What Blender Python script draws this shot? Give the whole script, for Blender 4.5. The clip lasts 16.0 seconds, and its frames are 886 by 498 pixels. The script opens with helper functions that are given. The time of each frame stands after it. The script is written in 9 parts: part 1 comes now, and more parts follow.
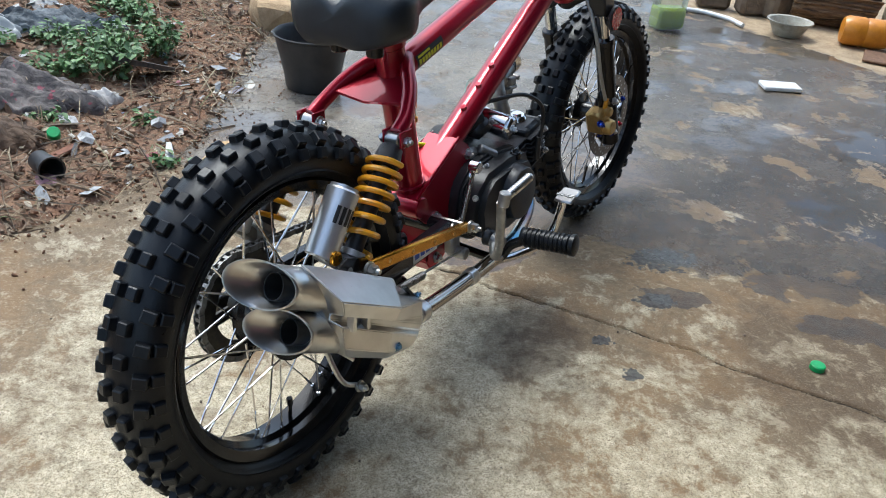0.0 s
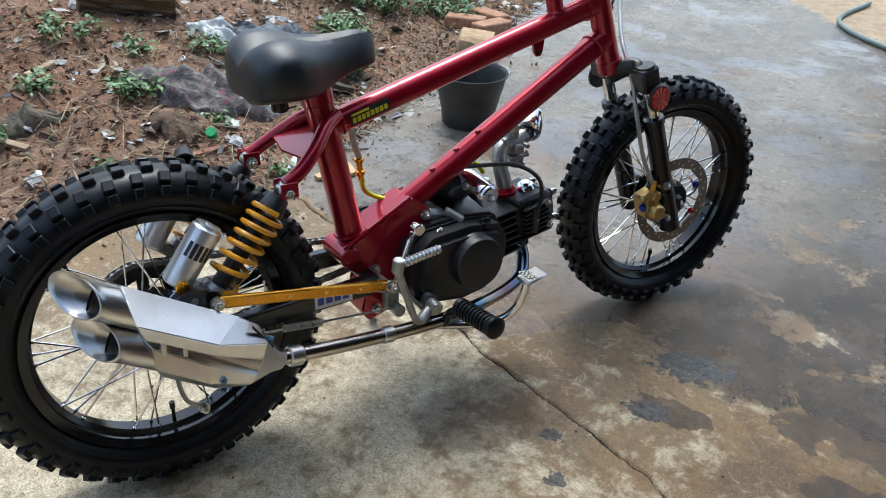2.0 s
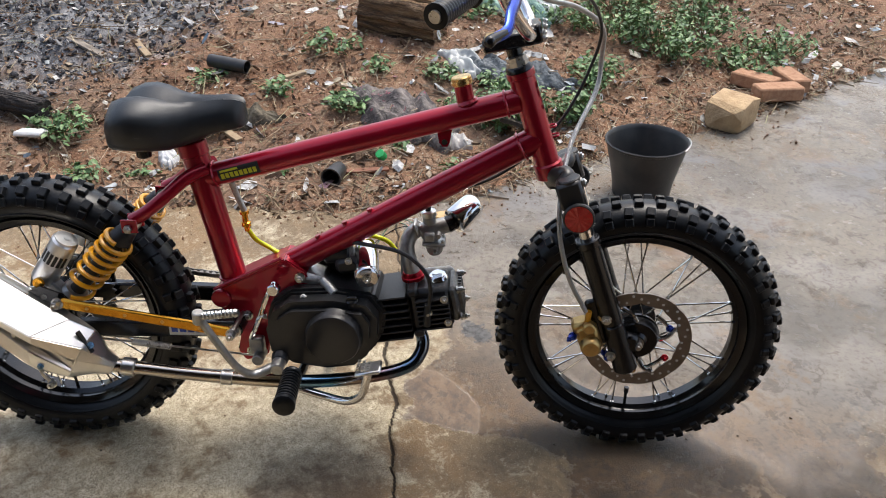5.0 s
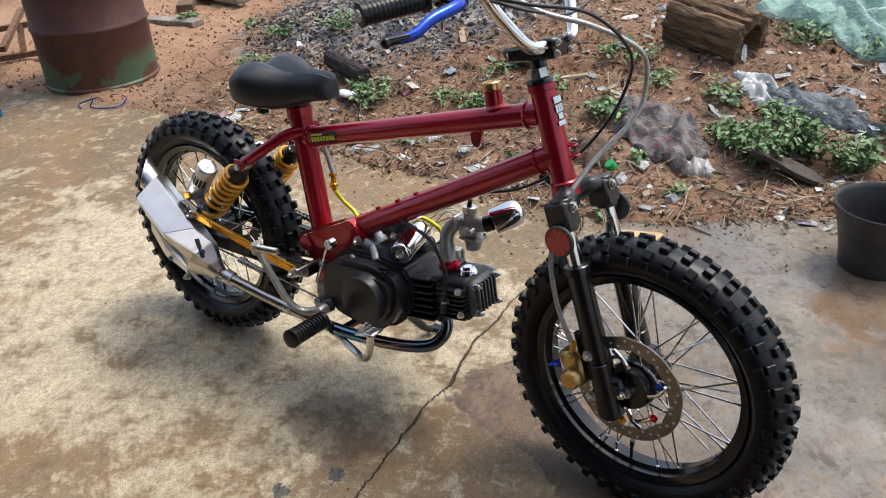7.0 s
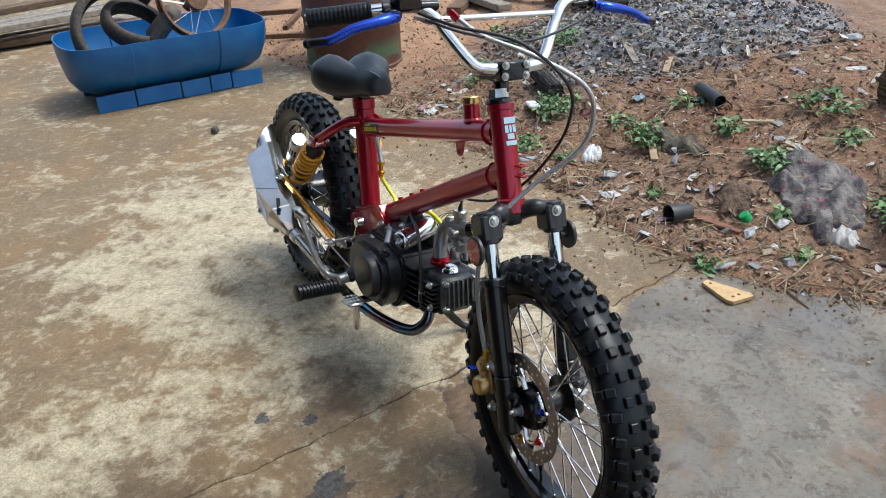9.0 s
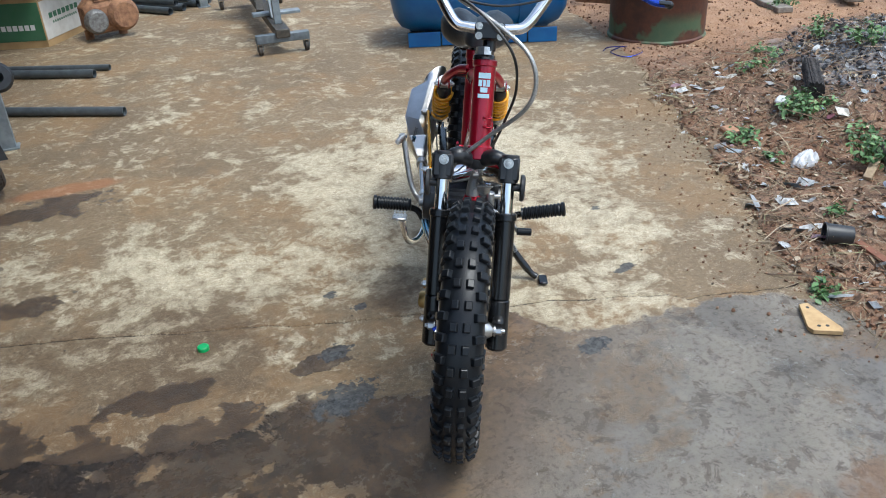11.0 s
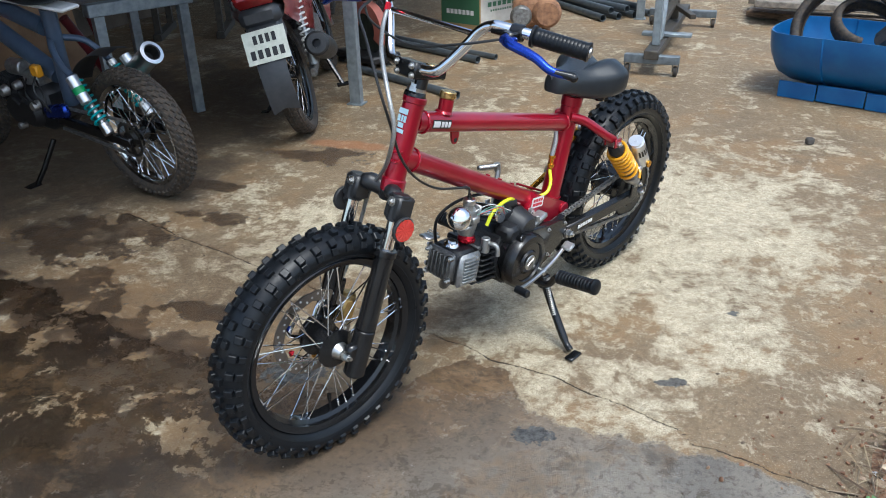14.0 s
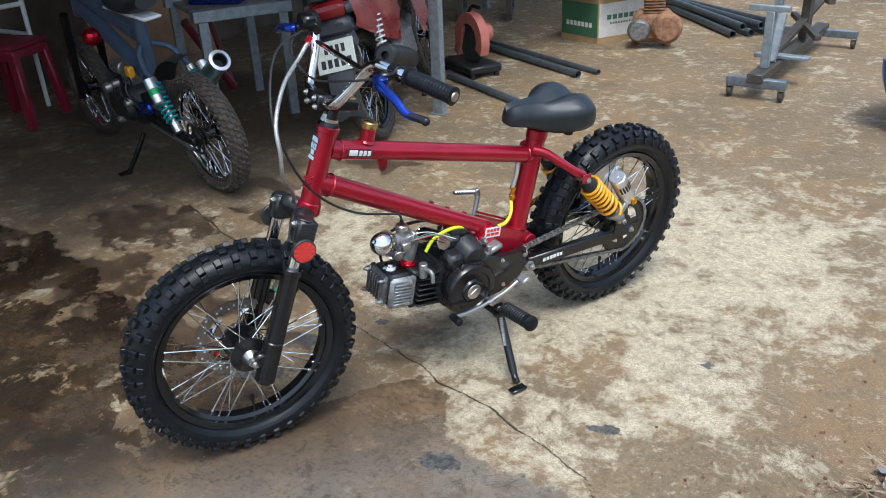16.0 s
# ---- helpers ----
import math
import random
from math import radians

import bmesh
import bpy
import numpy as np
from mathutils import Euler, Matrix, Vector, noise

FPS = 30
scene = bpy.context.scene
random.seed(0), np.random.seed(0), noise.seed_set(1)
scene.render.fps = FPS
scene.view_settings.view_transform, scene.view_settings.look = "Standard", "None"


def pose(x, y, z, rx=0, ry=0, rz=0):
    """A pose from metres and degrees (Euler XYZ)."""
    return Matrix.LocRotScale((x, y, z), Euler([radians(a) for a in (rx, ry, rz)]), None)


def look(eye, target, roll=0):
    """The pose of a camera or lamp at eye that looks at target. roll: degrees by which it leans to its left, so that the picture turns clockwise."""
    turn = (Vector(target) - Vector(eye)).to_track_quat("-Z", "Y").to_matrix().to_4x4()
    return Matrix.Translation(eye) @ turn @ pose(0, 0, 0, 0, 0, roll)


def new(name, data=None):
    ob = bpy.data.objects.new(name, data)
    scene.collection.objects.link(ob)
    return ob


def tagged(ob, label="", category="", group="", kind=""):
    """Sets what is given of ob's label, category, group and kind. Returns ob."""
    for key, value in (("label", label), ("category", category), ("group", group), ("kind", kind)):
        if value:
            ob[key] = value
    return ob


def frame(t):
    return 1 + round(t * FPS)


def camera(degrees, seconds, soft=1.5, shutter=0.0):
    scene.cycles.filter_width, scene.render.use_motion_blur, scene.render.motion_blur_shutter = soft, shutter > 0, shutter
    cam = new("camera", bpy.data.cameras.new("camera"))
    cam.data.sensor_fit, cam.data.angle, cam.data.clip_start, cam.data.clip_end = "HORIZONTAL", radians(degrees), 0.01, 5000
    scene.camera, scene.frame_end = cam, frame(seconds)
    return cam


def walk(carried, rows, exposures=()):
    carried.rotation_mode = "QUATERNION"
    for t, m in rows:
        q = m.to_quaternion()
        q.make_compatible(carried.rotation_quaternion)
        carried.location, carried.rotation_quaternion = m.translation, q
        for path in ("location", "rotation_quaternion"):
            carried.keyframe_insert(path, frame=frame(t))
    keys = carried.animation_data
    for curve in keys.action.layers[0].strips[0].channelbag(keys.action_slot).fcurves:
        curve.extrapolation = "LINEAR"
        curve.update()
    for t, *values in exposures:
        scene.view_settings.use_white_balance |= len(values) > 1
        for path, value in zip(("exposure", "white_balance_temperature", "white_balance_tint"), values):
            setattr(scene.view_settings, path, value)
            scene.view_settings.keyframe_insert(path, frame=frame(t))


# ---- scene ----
# ---- camera and its walk ----
cam = camera(57.6, 16.0, soft=1.0)
PATH = [
    (0, (0.382, 0.46, 1.017), (0.217, 2.173, -0.002), 5.1),
    (0.5, (0.536, 0.519, 1.058), (0.203, 2.181, -0.003), 5.1),
    (1, (0.684, 0.571, 1.094), (0.164, 2.181, 0.027), 5.0),
    (1.5, (0.88, 0.633, 1.123), (0.211, 2.019, 0.189), 4.5),
    (2, (1.02, 0.734, 1.129), (0.215, 2.054, 0.208), 3.7),
    (2.5, (1.123, 0.884, 1.12), (0.222, 2.142, 0.2), 2.2),
    (3, (1.222, 1.038, 1.191), (0.23, 2.188, 0.226), 2.3),
    (3.2, (1.274, 1.085, 1.198), (0.245, 2.21, 0.243), 2.5),
    (5.3, (1.669, 1.747, 1.264), (0.019, 2.228, 0.241), -1.0),
    (5.5, (1.7, 1.815, 1.253), (0.017, 2.189, 0.241), -1.4),
    (6, (1.723, 2.004, 1.222), (-0.006, 2.152, 0.227), -1.7),
    (6.5, (1.739, 2.193, 1.237), (0.012, 2.061, 0.237), -2.4),
    (7, (1.769, 2.402, 1.259), (0.077, 2.028, 0.262), -3.4),
    (7.5, (1.717, 2.526, 1.249), (0.034, 2.046, 0.28), -3.6),
    (8, (1.666, 2.652, 1.233), (0.015, 2.015, 0.301), -2.9),
    (8.5, (1.66, 2.891, 1.258), (0.122, 2.019, 0.323), -2.7),
    (9, (1.631, 3.07, 1.263), (0.212, 2.016, 0.329), -2.5),
    (9.5, (1.541, 3.254, 1.269), (0.24, 2.054, 0.337), -2.4),
    (10, (1.44, 3.442, 1.264), (0.342, 2.058, 0.326), -2.6),
    (10.2, (1.403, 3.544, 1.266), (0.391, 2.095, 0.331), -2.8),
    (12.3, (0.489, 3.899, 1.258), (0.417, 2.156, 0.28), -0.4),
    (12.5, (0.409, 3.888, 1.247), (0.43, 2.139, 0.277), 0.1),
    (13, (0.19, 3.822, 1.247), (0.409, 2.069, 0.311), -0.3),
    (13.5, (-0.003, 3.825, 1.251), (0.391, 2.092, 0.333), -0.9),
    (14, (-0.191, 3.847, 1.267), (0.376, 2.154, 0.367), -1.7),
    (14.5, (-0.301, 3.809, 1.259), (0.362, 2.148, 0.364), -2.5),
    (15, (-0.431, 3.716, 1.283), (0.291, 2.073, 0.401), -2.1),
    (15.5, (-0.551, 3.654, 1.308), (0.294, 2.06, 0.444), -2.1),
    (16, (-0.747, 3.611, 1.328), (0.218, 2.101, 0.44), -2.7),
]

walk(cam, [(t, look(eye, target, roll)) for t, eye, target, roll in PATH], exposures=[(0, 0.87, 5850, 3), (3, 0.89, 5900, 4), (5.5, 0.95, 6700, 10), (7, 0.86, 6500, 9), (9, 0.80, 6050, 4), (12.5, 0.84, 5750, 3), (16, 0.83, 5750, 4)])

# ---- sky and sun: an overcast day ----
SUN_DIR = Vector((-0.32, 0.36, 1.0)).normalized()
world = bpy.data.worlds.new("world")
scene.world = world
world.use_nodes = True
wn = world.node_tree.nodes
sky = wn.new("ShaderNodeTexSky")
sky.sky_type, sky.sun_disc = "NISHITA", False
sky.sun_elevation = math.asin(SUN_DIR.z)
sky.sun_rotation = math.atan2(SUN_DIR.x, SUN_DIR.y)
sky.air_density, sky.dust_density, sky.ozone_density = 1.0, 3.5, 0.8
soft_sky = wn.new("ShaderNodeHueSaturation")
soft_sky.inputs["Saturation"].default_value = 0.85
world.node_tree.links.new(sky.outputs[0], soft_sky.inputs["Color"])
world.node_tree.links.new(soft_sky.outputs[0], wn["Background"].inputs["Color"])
wn["Background"].inputs["Strength"].default_value = 0.15
sun = new("sun", bpy.data.lights.new("sun", "SUN"))
sun.data.energy, sun.data.angle, sun.data.color = 1.25, radians(20), (1.0, 0.97, 0.93)
sun.matrix_world = Matrix.Translation((0, 0, 6)) @ SUN_DIR.to_track_quat("Z", "Y").to_matrix().to_4x4()

# ---- mesh helpers ----
UP = Vector((0, 0, 1))


def V(*a):
    return Vector(a)


def frame_of(d):
    """A matrix whose z axis is d."""
    return d.normalized().to_track_quat("Z", "Y").to_matrix()


def loft(bm, rings, closed_ring=True, caps=True, closed_path=False):
    """Skin a list of rings of points."""
    vs = [[bm.verts.new(p) for p in ring] for ring in rings]
    n = len(vs[0])
    pairs = list(zip(vs, vs[1:]))
    if closed_path:
        pairs.append((vs[-1], vs[0]))
    for a, b in pairs:
        for i in range(n if closed_ring else n - 1):
            j = (i + 1) % n
            bm.faces.new((a[i], a[j], b[j], b[i]))
    if caps and closed_ring and not closed_path:
        bm.faces.new(list(reversed(vs[0])))
        bm.faces.new(vs[-1])
    return bm


def tube(bm, pts, r, seg=10, caps=True, closed=False, flat=1.0):
    """A swept pipe along pts; r is a number or one for each point."""
    pts = [Vector(p) for p in pts]
    n = len(pts)
    rs = [r] * n if isinstance(r, (int, float)) else list(r)
    side = None
    rings = []
    for i, p in enumerate(pts):
        if closed:
            d = pts[(i + 1) % n] - pts[i - 1]
        else:
            d = pts[min(i + 1, n - 1)] - pts[max(i - 1, 0)]
        d.normalize()
        if side is None:
            side = d.orthogonal().normalized()
        side = (side - d * side.dot(d)).normalized()
        other = d.cross(side)
        rings.append([p + (side * math.cos(k * math.tau / seg) + other * math.sin(k * math.tau / seg) * flat) * rs[i] for k in range(seg)])
    return loft(bm, rings, True, caps, closed)


def cyl(bm, p0, p1, r0, r1=None, seg=16, bevel=0.0):
    """A round bar with softened ends."""
    p0, p1 = Vector(p0), Vector(p1)
    r1 = r0 if r1 is None else r1
    d = (p1 - p0).normalized()
    m = frame_of(d)
    steps = [(p0, r0), (p1, r1)]
    if bevel:
        steps = [(p0, r0 - bevel), (p0 + d * bevel, r0), (p1 - d * bevel, r1), (p1, r1 - bevel)]
    return loft(bm, [[p + m @ V(math.cos(k * math.tau / seg), math.sin(k * math.tau / seg), 0) * r for k in range(seg)] for p, r in steps])


def lathe(bm, profile, origin, axis, seg=24, close=False):
    """Turn (radius, height) pairs about an axis."""
    m = frame_of(Vector(axis))
    o = Vector(origin)
    rings = [[o + m @ V(r * math.cos(k * math.tau / seg), r * math.sin(k * math.tau / seg), h) for k in range(seg)] for r, h in profile]
    return loft(bm, rings, True, not close, close)


def box(bm, c, size, rot=None, bevel=0.0, taper=1.0):
    """A block with bevelled edges; taper narrows its top."""
    res = bmesh.ops.create_cube(bm, size=1.0)
    vs = res["verts"]
    for v in vs:
        k = taper if v.co.z > 0 else 1.0
        v.co = V(v.co.x * size[0] * k, v.co.y * size[1] * k, v.co.z * size[2])
    if bevel:
        es = list({e for v in vs for e in v.link_edges})
        out = bmesh.ops.bevel(bm, geom=es, offset=bevel, segments=1, affect="EDGES", profile=0.6)
        vs = list({v for f in out["faces"] for v in f.verts} | {v for v in vs if v.is_valid})
    m = Matrix.Translation(c) @ (rot.to_4x4() if rot is not None else Matrix())
    for v in vs:
        v.co = m @ v.co
    return bm


def slab(bm, outline, y0, y1):
    """A plate in the upright x-z plane between y0 and y1."""
    a = [bm.verts.new((x, y0, z)) for x, z in outline]
    b = [bm.verts.new((x, y1, z)) for x, z in outline]
    n = len(a)
    bm.faces.new(a)
    bm.faces.new(list(reversed(b)))
    for i in range(n):
        bm.faces.new((a[i], b[i], b[(i + 1) % n], a[(i + 1) % n]))
    return bm


def beam(bm, p0, p1, w, h, up=UP, bevel=0.0):
    """A square bar from p0 to p1, w wide and h high."""
    p0, p1 = Vector(p0), Vector(p1)
    d = p1 - p0
    x = d.normalized()
    y = up.cross(x).normalized()
    z = x.cross(y)
    return box(bm, (p0 + p1) / 2, (d.length, w, h), Matrix((x, y, z)).transposed(), bevel)


def ball(bm, c, r, scale=(1, 1, 1), seg=12):
    bmesh.ops.create_uvsphere(bm, u_segments=seg, v_segments=max(6, seg // 2 + 2), radius=r, matrix=Matrix.Translation(c) @ Matrix.Diagonal((*scale, 1)))
    return bm


def curve(pts, n=8):
    """Catmull-Rom through pts."""
    pts = [Vector(p) for p in pts]
    ext = [2 * pts[0] - pts[1]] + pts + [2 * pts[-1] - pts[-2]]
    out = []
    for i in range(len(pts) - 1):
        a, b, c, d = ext[i:i + 4]
        for k in range(n):
            t = k / n
            out.append(0.5 * (2 * b + (c - a) * t + (2 * a - 5 * b + 4 * c - d) * t * t + (3 * b - a - 3 * c + d) * t ** 3))
    return out + [pts[-1]]


def helix(p0, p1, r, turns, n=16, tight=1.0):
    """Points of a coil from p0 to p1; tight above 1 crowds the coils at the far end."""
    p0, p1 = Vector(p0), Vector(p1)
    m = frame_of(p1 - p0)
    steps = int(turns * n)
    return [p0.lerp(p1, 1 - (1 - k / steps) ** tight) + m @ V(r * math.cos(k * math.tau / n), r * math.sin(k * math.tau / n), 0) for k in range(steps + 1)]


def hexnut(bm, c, axis, r, h):
    """A hexagon head with a washer and a dome on it."""
    a = Vector(axis).normalized()
    c = Vector(c)
    cyl(bm, c, c + a * h * 0.25, r * 1.35, seg=14)
    cyl(bm, c + a * h * 0.25, c + a * h, r, seg=6, bevel=r * 0.12)
    return cyl(bm, c + a * h, c + a * h * 1.35, r * 0.55, r * 0.45, seg=10)


def mesh_of(bm, material, angle=38):
    bmesh.ops.recalc_face_normals(bm, faces=bm.faces)
    me = bpy.data.meshes.new("mesh")
    bm.to_mesh(me)
    bm.free()
    me.materials.append(material)
    me.shade_smooth()
    me.set_sharp_from_angle(angle=radians(angle))
    return me


def part(name, bm, material, parent=None, label="", m=None, angle=38):
    """Link a bmesh as one mesh object, under a thing or a part if one is given."""
    ob = new(name, bm if isinstance(bm, bpy.types.Mesh) else mesh_of(bm, material, angle))
    ob.parent = parent
    if m is not None:
        ob.matrix_basis = m
    if label:
        ob["label"] = label
    return ob


def empty(name, m=None):
    ob = new(name)
    ob.empty_display_size = 0.05
    if m is not None:
        ob.matrix_basis = m
    return ob


def bars(parent, m, w, h, rows, material, name="lettering", thick=0.0006):
    """Rows of plain bars in place of writing, in the x-y plane of m."""
    bm = bmesh.new()
    for r, (count, fill) in enumerate(rows):
        rh = h / len(rows)
        y = h / 2 - rh * (r + 0.5)
        cw = w / count
        for k in range(count):
            box(bm, (-w / 2 + cw * (k + 0.5), y, thick / 2), (cw * fill, rh * 0.68, thick))
    for v in bm.verts:
        v.co = m @ v.co
    return part(name, bm, material, parent)


def bolts(parent, spots, material, name="bolt", m=None):
    """Each (centre, axis, radius, height) becomes a bolt of its own."""
    for c, axis, r, h in spots:
        bm = bmesh.new()
        hexnut(bm, c, axis, r, h)
        if m is not None:
            bmesh.ops.transform(bm, matrix=m, verts=bm.verts)
        part(name, bm, material, parent)


# ---- materials ----
class Nodes:
    """Short hand for a node tree."""

    def __init__(self, name):
        self.mat = bpy.data.materials.new(name)
        self.mat.use_nodes = True
        self.tree = self.mat.node_tree
        self.bsdf = self.tree.nodes["Principled BSDF"]
        self.co = self.tree.nodes.new("ShaderNodeTexCoord").outputs["Object"]

    def link(self, a, b):
        self.tree.links.new(a, b)

    def add(self, kind, **kw):
        n = self.tree.nodes.new(kind)
        for k, v in kw.items():
            n.inputs[k.replace("_", " ")].default_value = v
        return n

    def noise(self, scale, detail=4.0, rough=0.55, distort=0.0, co=None):
        n = self.add("ShaderNodeTexNoise", Scale=scale, Detail=detail, Roughness=rough, Distortion=distort)
        self.link(co or self.co, n.inputs["Vector"])
        return n.outputs["Fac"]

    def ramp(self, fac, *stops):
        n = self.tree.nodes.new("ShaderNodeValToRGB")
        el = n.color_ramp.elements
        while len(el) < len(stops):
            el.new(0.5)
        for e, (p, c) in zip(el, stops):
            e.position = p
            e.color = (c, c, c, 1) if isinstance(c, (int, float)) else (*c, 1)
        self.link(fac, n.inputs[0])
        return n.outputs[0]

    def mix(self, fac, a, b, kind="MIX"):
        n = self.tree.nodes.new("ShaderNodeMix")
        n.data_type, n.blend_type = "RGBA", kind
        for sock, v in ((n.inputs[0], fac), (n.inputs[6], a), (n.inputs[7], b)):
            if isinstance(v, (int, float)):
                sock.default_value = v if sock is n.inputs[0] else (v, v, v, 1)
            elif isinstance(v, tuple):
                sock.default_value = (*v, 1)
            else:
                self.link(v, sock)
        return n.outputs[2]

    def math(self, op, a, b=0.0, clamp=False):
        n = self.tree.nodes.new("ShaderNodeMath")
        n.operation, n.use_clamp = op, clamp
        for sock, v in zip(n.inputs, (a, b)):
            if isinstance(v, (int, float)):
                sock.default_value = v
            else:
                self.link(v, sock)
        return n.outputs[0]

    def bump(self, height, strength, distance=0.01, under=None):
        n = self.add("ShaderNodeBump", Strength=strength, Distance=distance)
        self.link(height, n.inputs["Height"])
        if under is not None:
            self.link(under, n.inputs["Normal"])
        return n.outputs[0]

    def put(self, **kw):
        for k, v in kw.items():
            sock = self.bsdf.inputs[k.replace("_", " ")]
            if isinstance(v, (int, float)):
                sock.default_value = v
            elif isinstance(v, tuple):
                sock.default_value = (*v, 1)
            else:
                self.link(v, sock)
        return self.mat


def stuff(name, col, col2=None, rough=0.5, metal=0.0, scale=30.0, bump=0.15, fine=240.0, depth=0.002, spread=0.12, **kw):
    """A surface of two mingled tones with fine relief and uneven gloss."""
    n = Nodes(name)
    col2 = col2 or tuple(c * 0.7 for c in col)
    big = n.noise(scale, 5.0, 0.6)
    small = n.noise(fine, 3.0, 0.6)
    tone = n.mix(n.ramp(big, (0.38, 0.0), (0.68, 1.0)), col, col2)
    rr = n.math("ADD", n.math("MULTIPLY", n.math("SUBTRACT", big, 0.5), spread * 2), rough, True)
    return n.put(Base_Color=tone, Roughness=rr, Metallic=metal, Normal=n.bump(small, bump, depth), **kw)


RED = stuff("candy_red", (0.36, 0.006, 0.024), (0.30, 0.004, 0.018), 0.30, 0.45, 12, 0.03, 500, 0.001, 0.05, Coat_Weight=0.7, Coat_Roughness=0.04, Specular_IOR_Level=0.25)
RUBBER = stuff("rubber", (0.0050, 0.0062, 0.0080), (0.0095, 0.0108, 0.0125), 0.33, 0, 40, 0.30, 420, 0.001, 0.14, Specular_IOR_Level=0.29)
RUBBER_OLD = stuff("dusty_rubber", (0.030, 0.027, 0.024), (0.085, 0.062, 0.042), 0.75, 0, 60, 0.25, 420, 0.001)
BLACK = stuff("black_paint", (0.006, 0.006, 0.0065), (0.010, 0.010, 0.0105), 0.22, 0, 30, 0.06, 300, 0.001, 0.1)
RIM_BLACK = stuff("rim_black", (0.006, 0.0065, 0.0075), (0.009, 0.0095, 0.0105), 0.12, 0, 30, 0.03, 300, 0.001, 0.05)
BLACK_ROUGH = stuff("black_cast", (0.016, 0.0165, 0.018), (0.026, 0.0265, 0.028), 0.40, 0.2, 50, 0.35, 500, 0.0015)
PLASTIC = stuff("black_plastic", (0.020, 0.020, 0.021), (0.032, 0.031, 0.030), 0.42, 0, 30, 0.12, 350, 0.001)
LEATHER = stuff("seat_vinyl", (0.013, 0.017, 0.021), (0.018, 0.022, 0.027), 0.40, 0, 50, 0.35, 700, 0.001)
CHROME = stuff("chrome", (0.80, 0.80, 0.80), (0.70, 0.70, 0.70), 0.09, 1.0, 30, 0.02, 300, 0.001, 0.04)
STEEL = stuff("zinc_steel", (0.62, 0.61, 0.58), (0.42, 0.41, 0.39), 0.30, 1.0, 60, 0.1, 300, 0.001)
BRUSHED = stuff("brushed_titanium", (0.70, 0.69, 0.67), (0.58, 0.57, 0.55), 0.30, 1.0, 18, 0.08, 600, 0.001, 0.06)
ALLOY = stuff("cast_alloy", (0.44, 0.44, 0.43), (0.30, 0.30, 0.29), 0.42, 0.85, 50, 0.3, 350, 0.0015)
ALLOY_OLD = stuff("worn_alloy", (0.30, 0.30, 0.29), (0.13, 0.12, 0.11), 0.5, 0.7, 70, 0.4, 350, 0.0015)
GOLD = stuff("gold_anodised", (0.75, 0.36, 0.035), (0.62, 0.28, 0.025), 0.26, 0.9, 40, 0.05, 400, 0.001, 0.05)
CALIPER_GOLD = stuff("gold_cast", (0.62, 0.42, 0.16), (0.48, 0.31, 0.11), 0.36, 0.85, 60, 0.25, 400, 0.001)
BRASS = stuff("brass", (0.72, 0.50, 0.22), (0.55, 0.36, 0.13), 0.28, 1.0, 60, 0.1, 400, 0.001)
YELLOW_SPRING = stuff("yellow_spring", (0.78, 0.36, 0.012), (0.70, 0.30, 0.010), 0.32, 0, 40, 0.05, 300, 0.001, 0.06, Coat_Weight=0.4)
BLUE_ANO = stuff("blue_anodised", (0.03, 0.07, 0.42), (0.02, 0.05, 0.32), 0.25, 0.85, 40, 0.05, 400, 0.001)
RED_ANO = stuff("red_anodised", (0.50, 0.012, 0.025), (0.4, 0.01, 0.02), 0.28, 0.8, 40, 0.05, 400, 0.001)
REFLECTOR = stuff("red_reflector", (0.62, 0.030, 0.022), (0.5, 0.02, 0.015), 0.16, 0, 200, 0.5, 900, 0.002, 0.03, Coat_Weight=1.0)
WHITE_PRINT = stuff("white_print", (0.78, 0.78, 0.76), (0.68, 0.68, 0.66), 0.45)
BLACK_PRINT = stuff("black_print", (0.012, 0.012, 0.012), (0.02, 0.02, 0.02), 0.45)
YELLOW_PRINT = stuff("yellow_print", (0.66, 0.62, 0.03), (0.6, 0.55, 0.02), 0.45)
RED_PRINT = stuff("red_print", (0.6, 0.03, 0.04), (0.5, 0.02, 0.03), 0.45)
LIGHT_BLUE_PRINT = stuff("light_blue_print", (0.45, 0.62, 0.70), (0.35, 0.5, 0.6), 0.4)
BLUE_PRINT = stuff("blue_print", (0.05, 0.10, 0.45), (0.04, 0.08, 0.38), 0.45)
FUEL = stuff("yellow_hose", (0.72, 0.78, 0.02), (0.62, 0.68, 0.02), 0.25, 0, 40, 0.03, 300, 0.001, 0.05)
BRAID = stuff("braided_hose", (0.52, 0.52, 0.50), (0.36, 0.36, 0.35), 0.34, 0.75, 300, 0.6, 1400, 0.001)
CABLE = stuff("black_cable", (0.014, 0.014, 0.014), (0.022, 0.022, 0.022), 0.38)


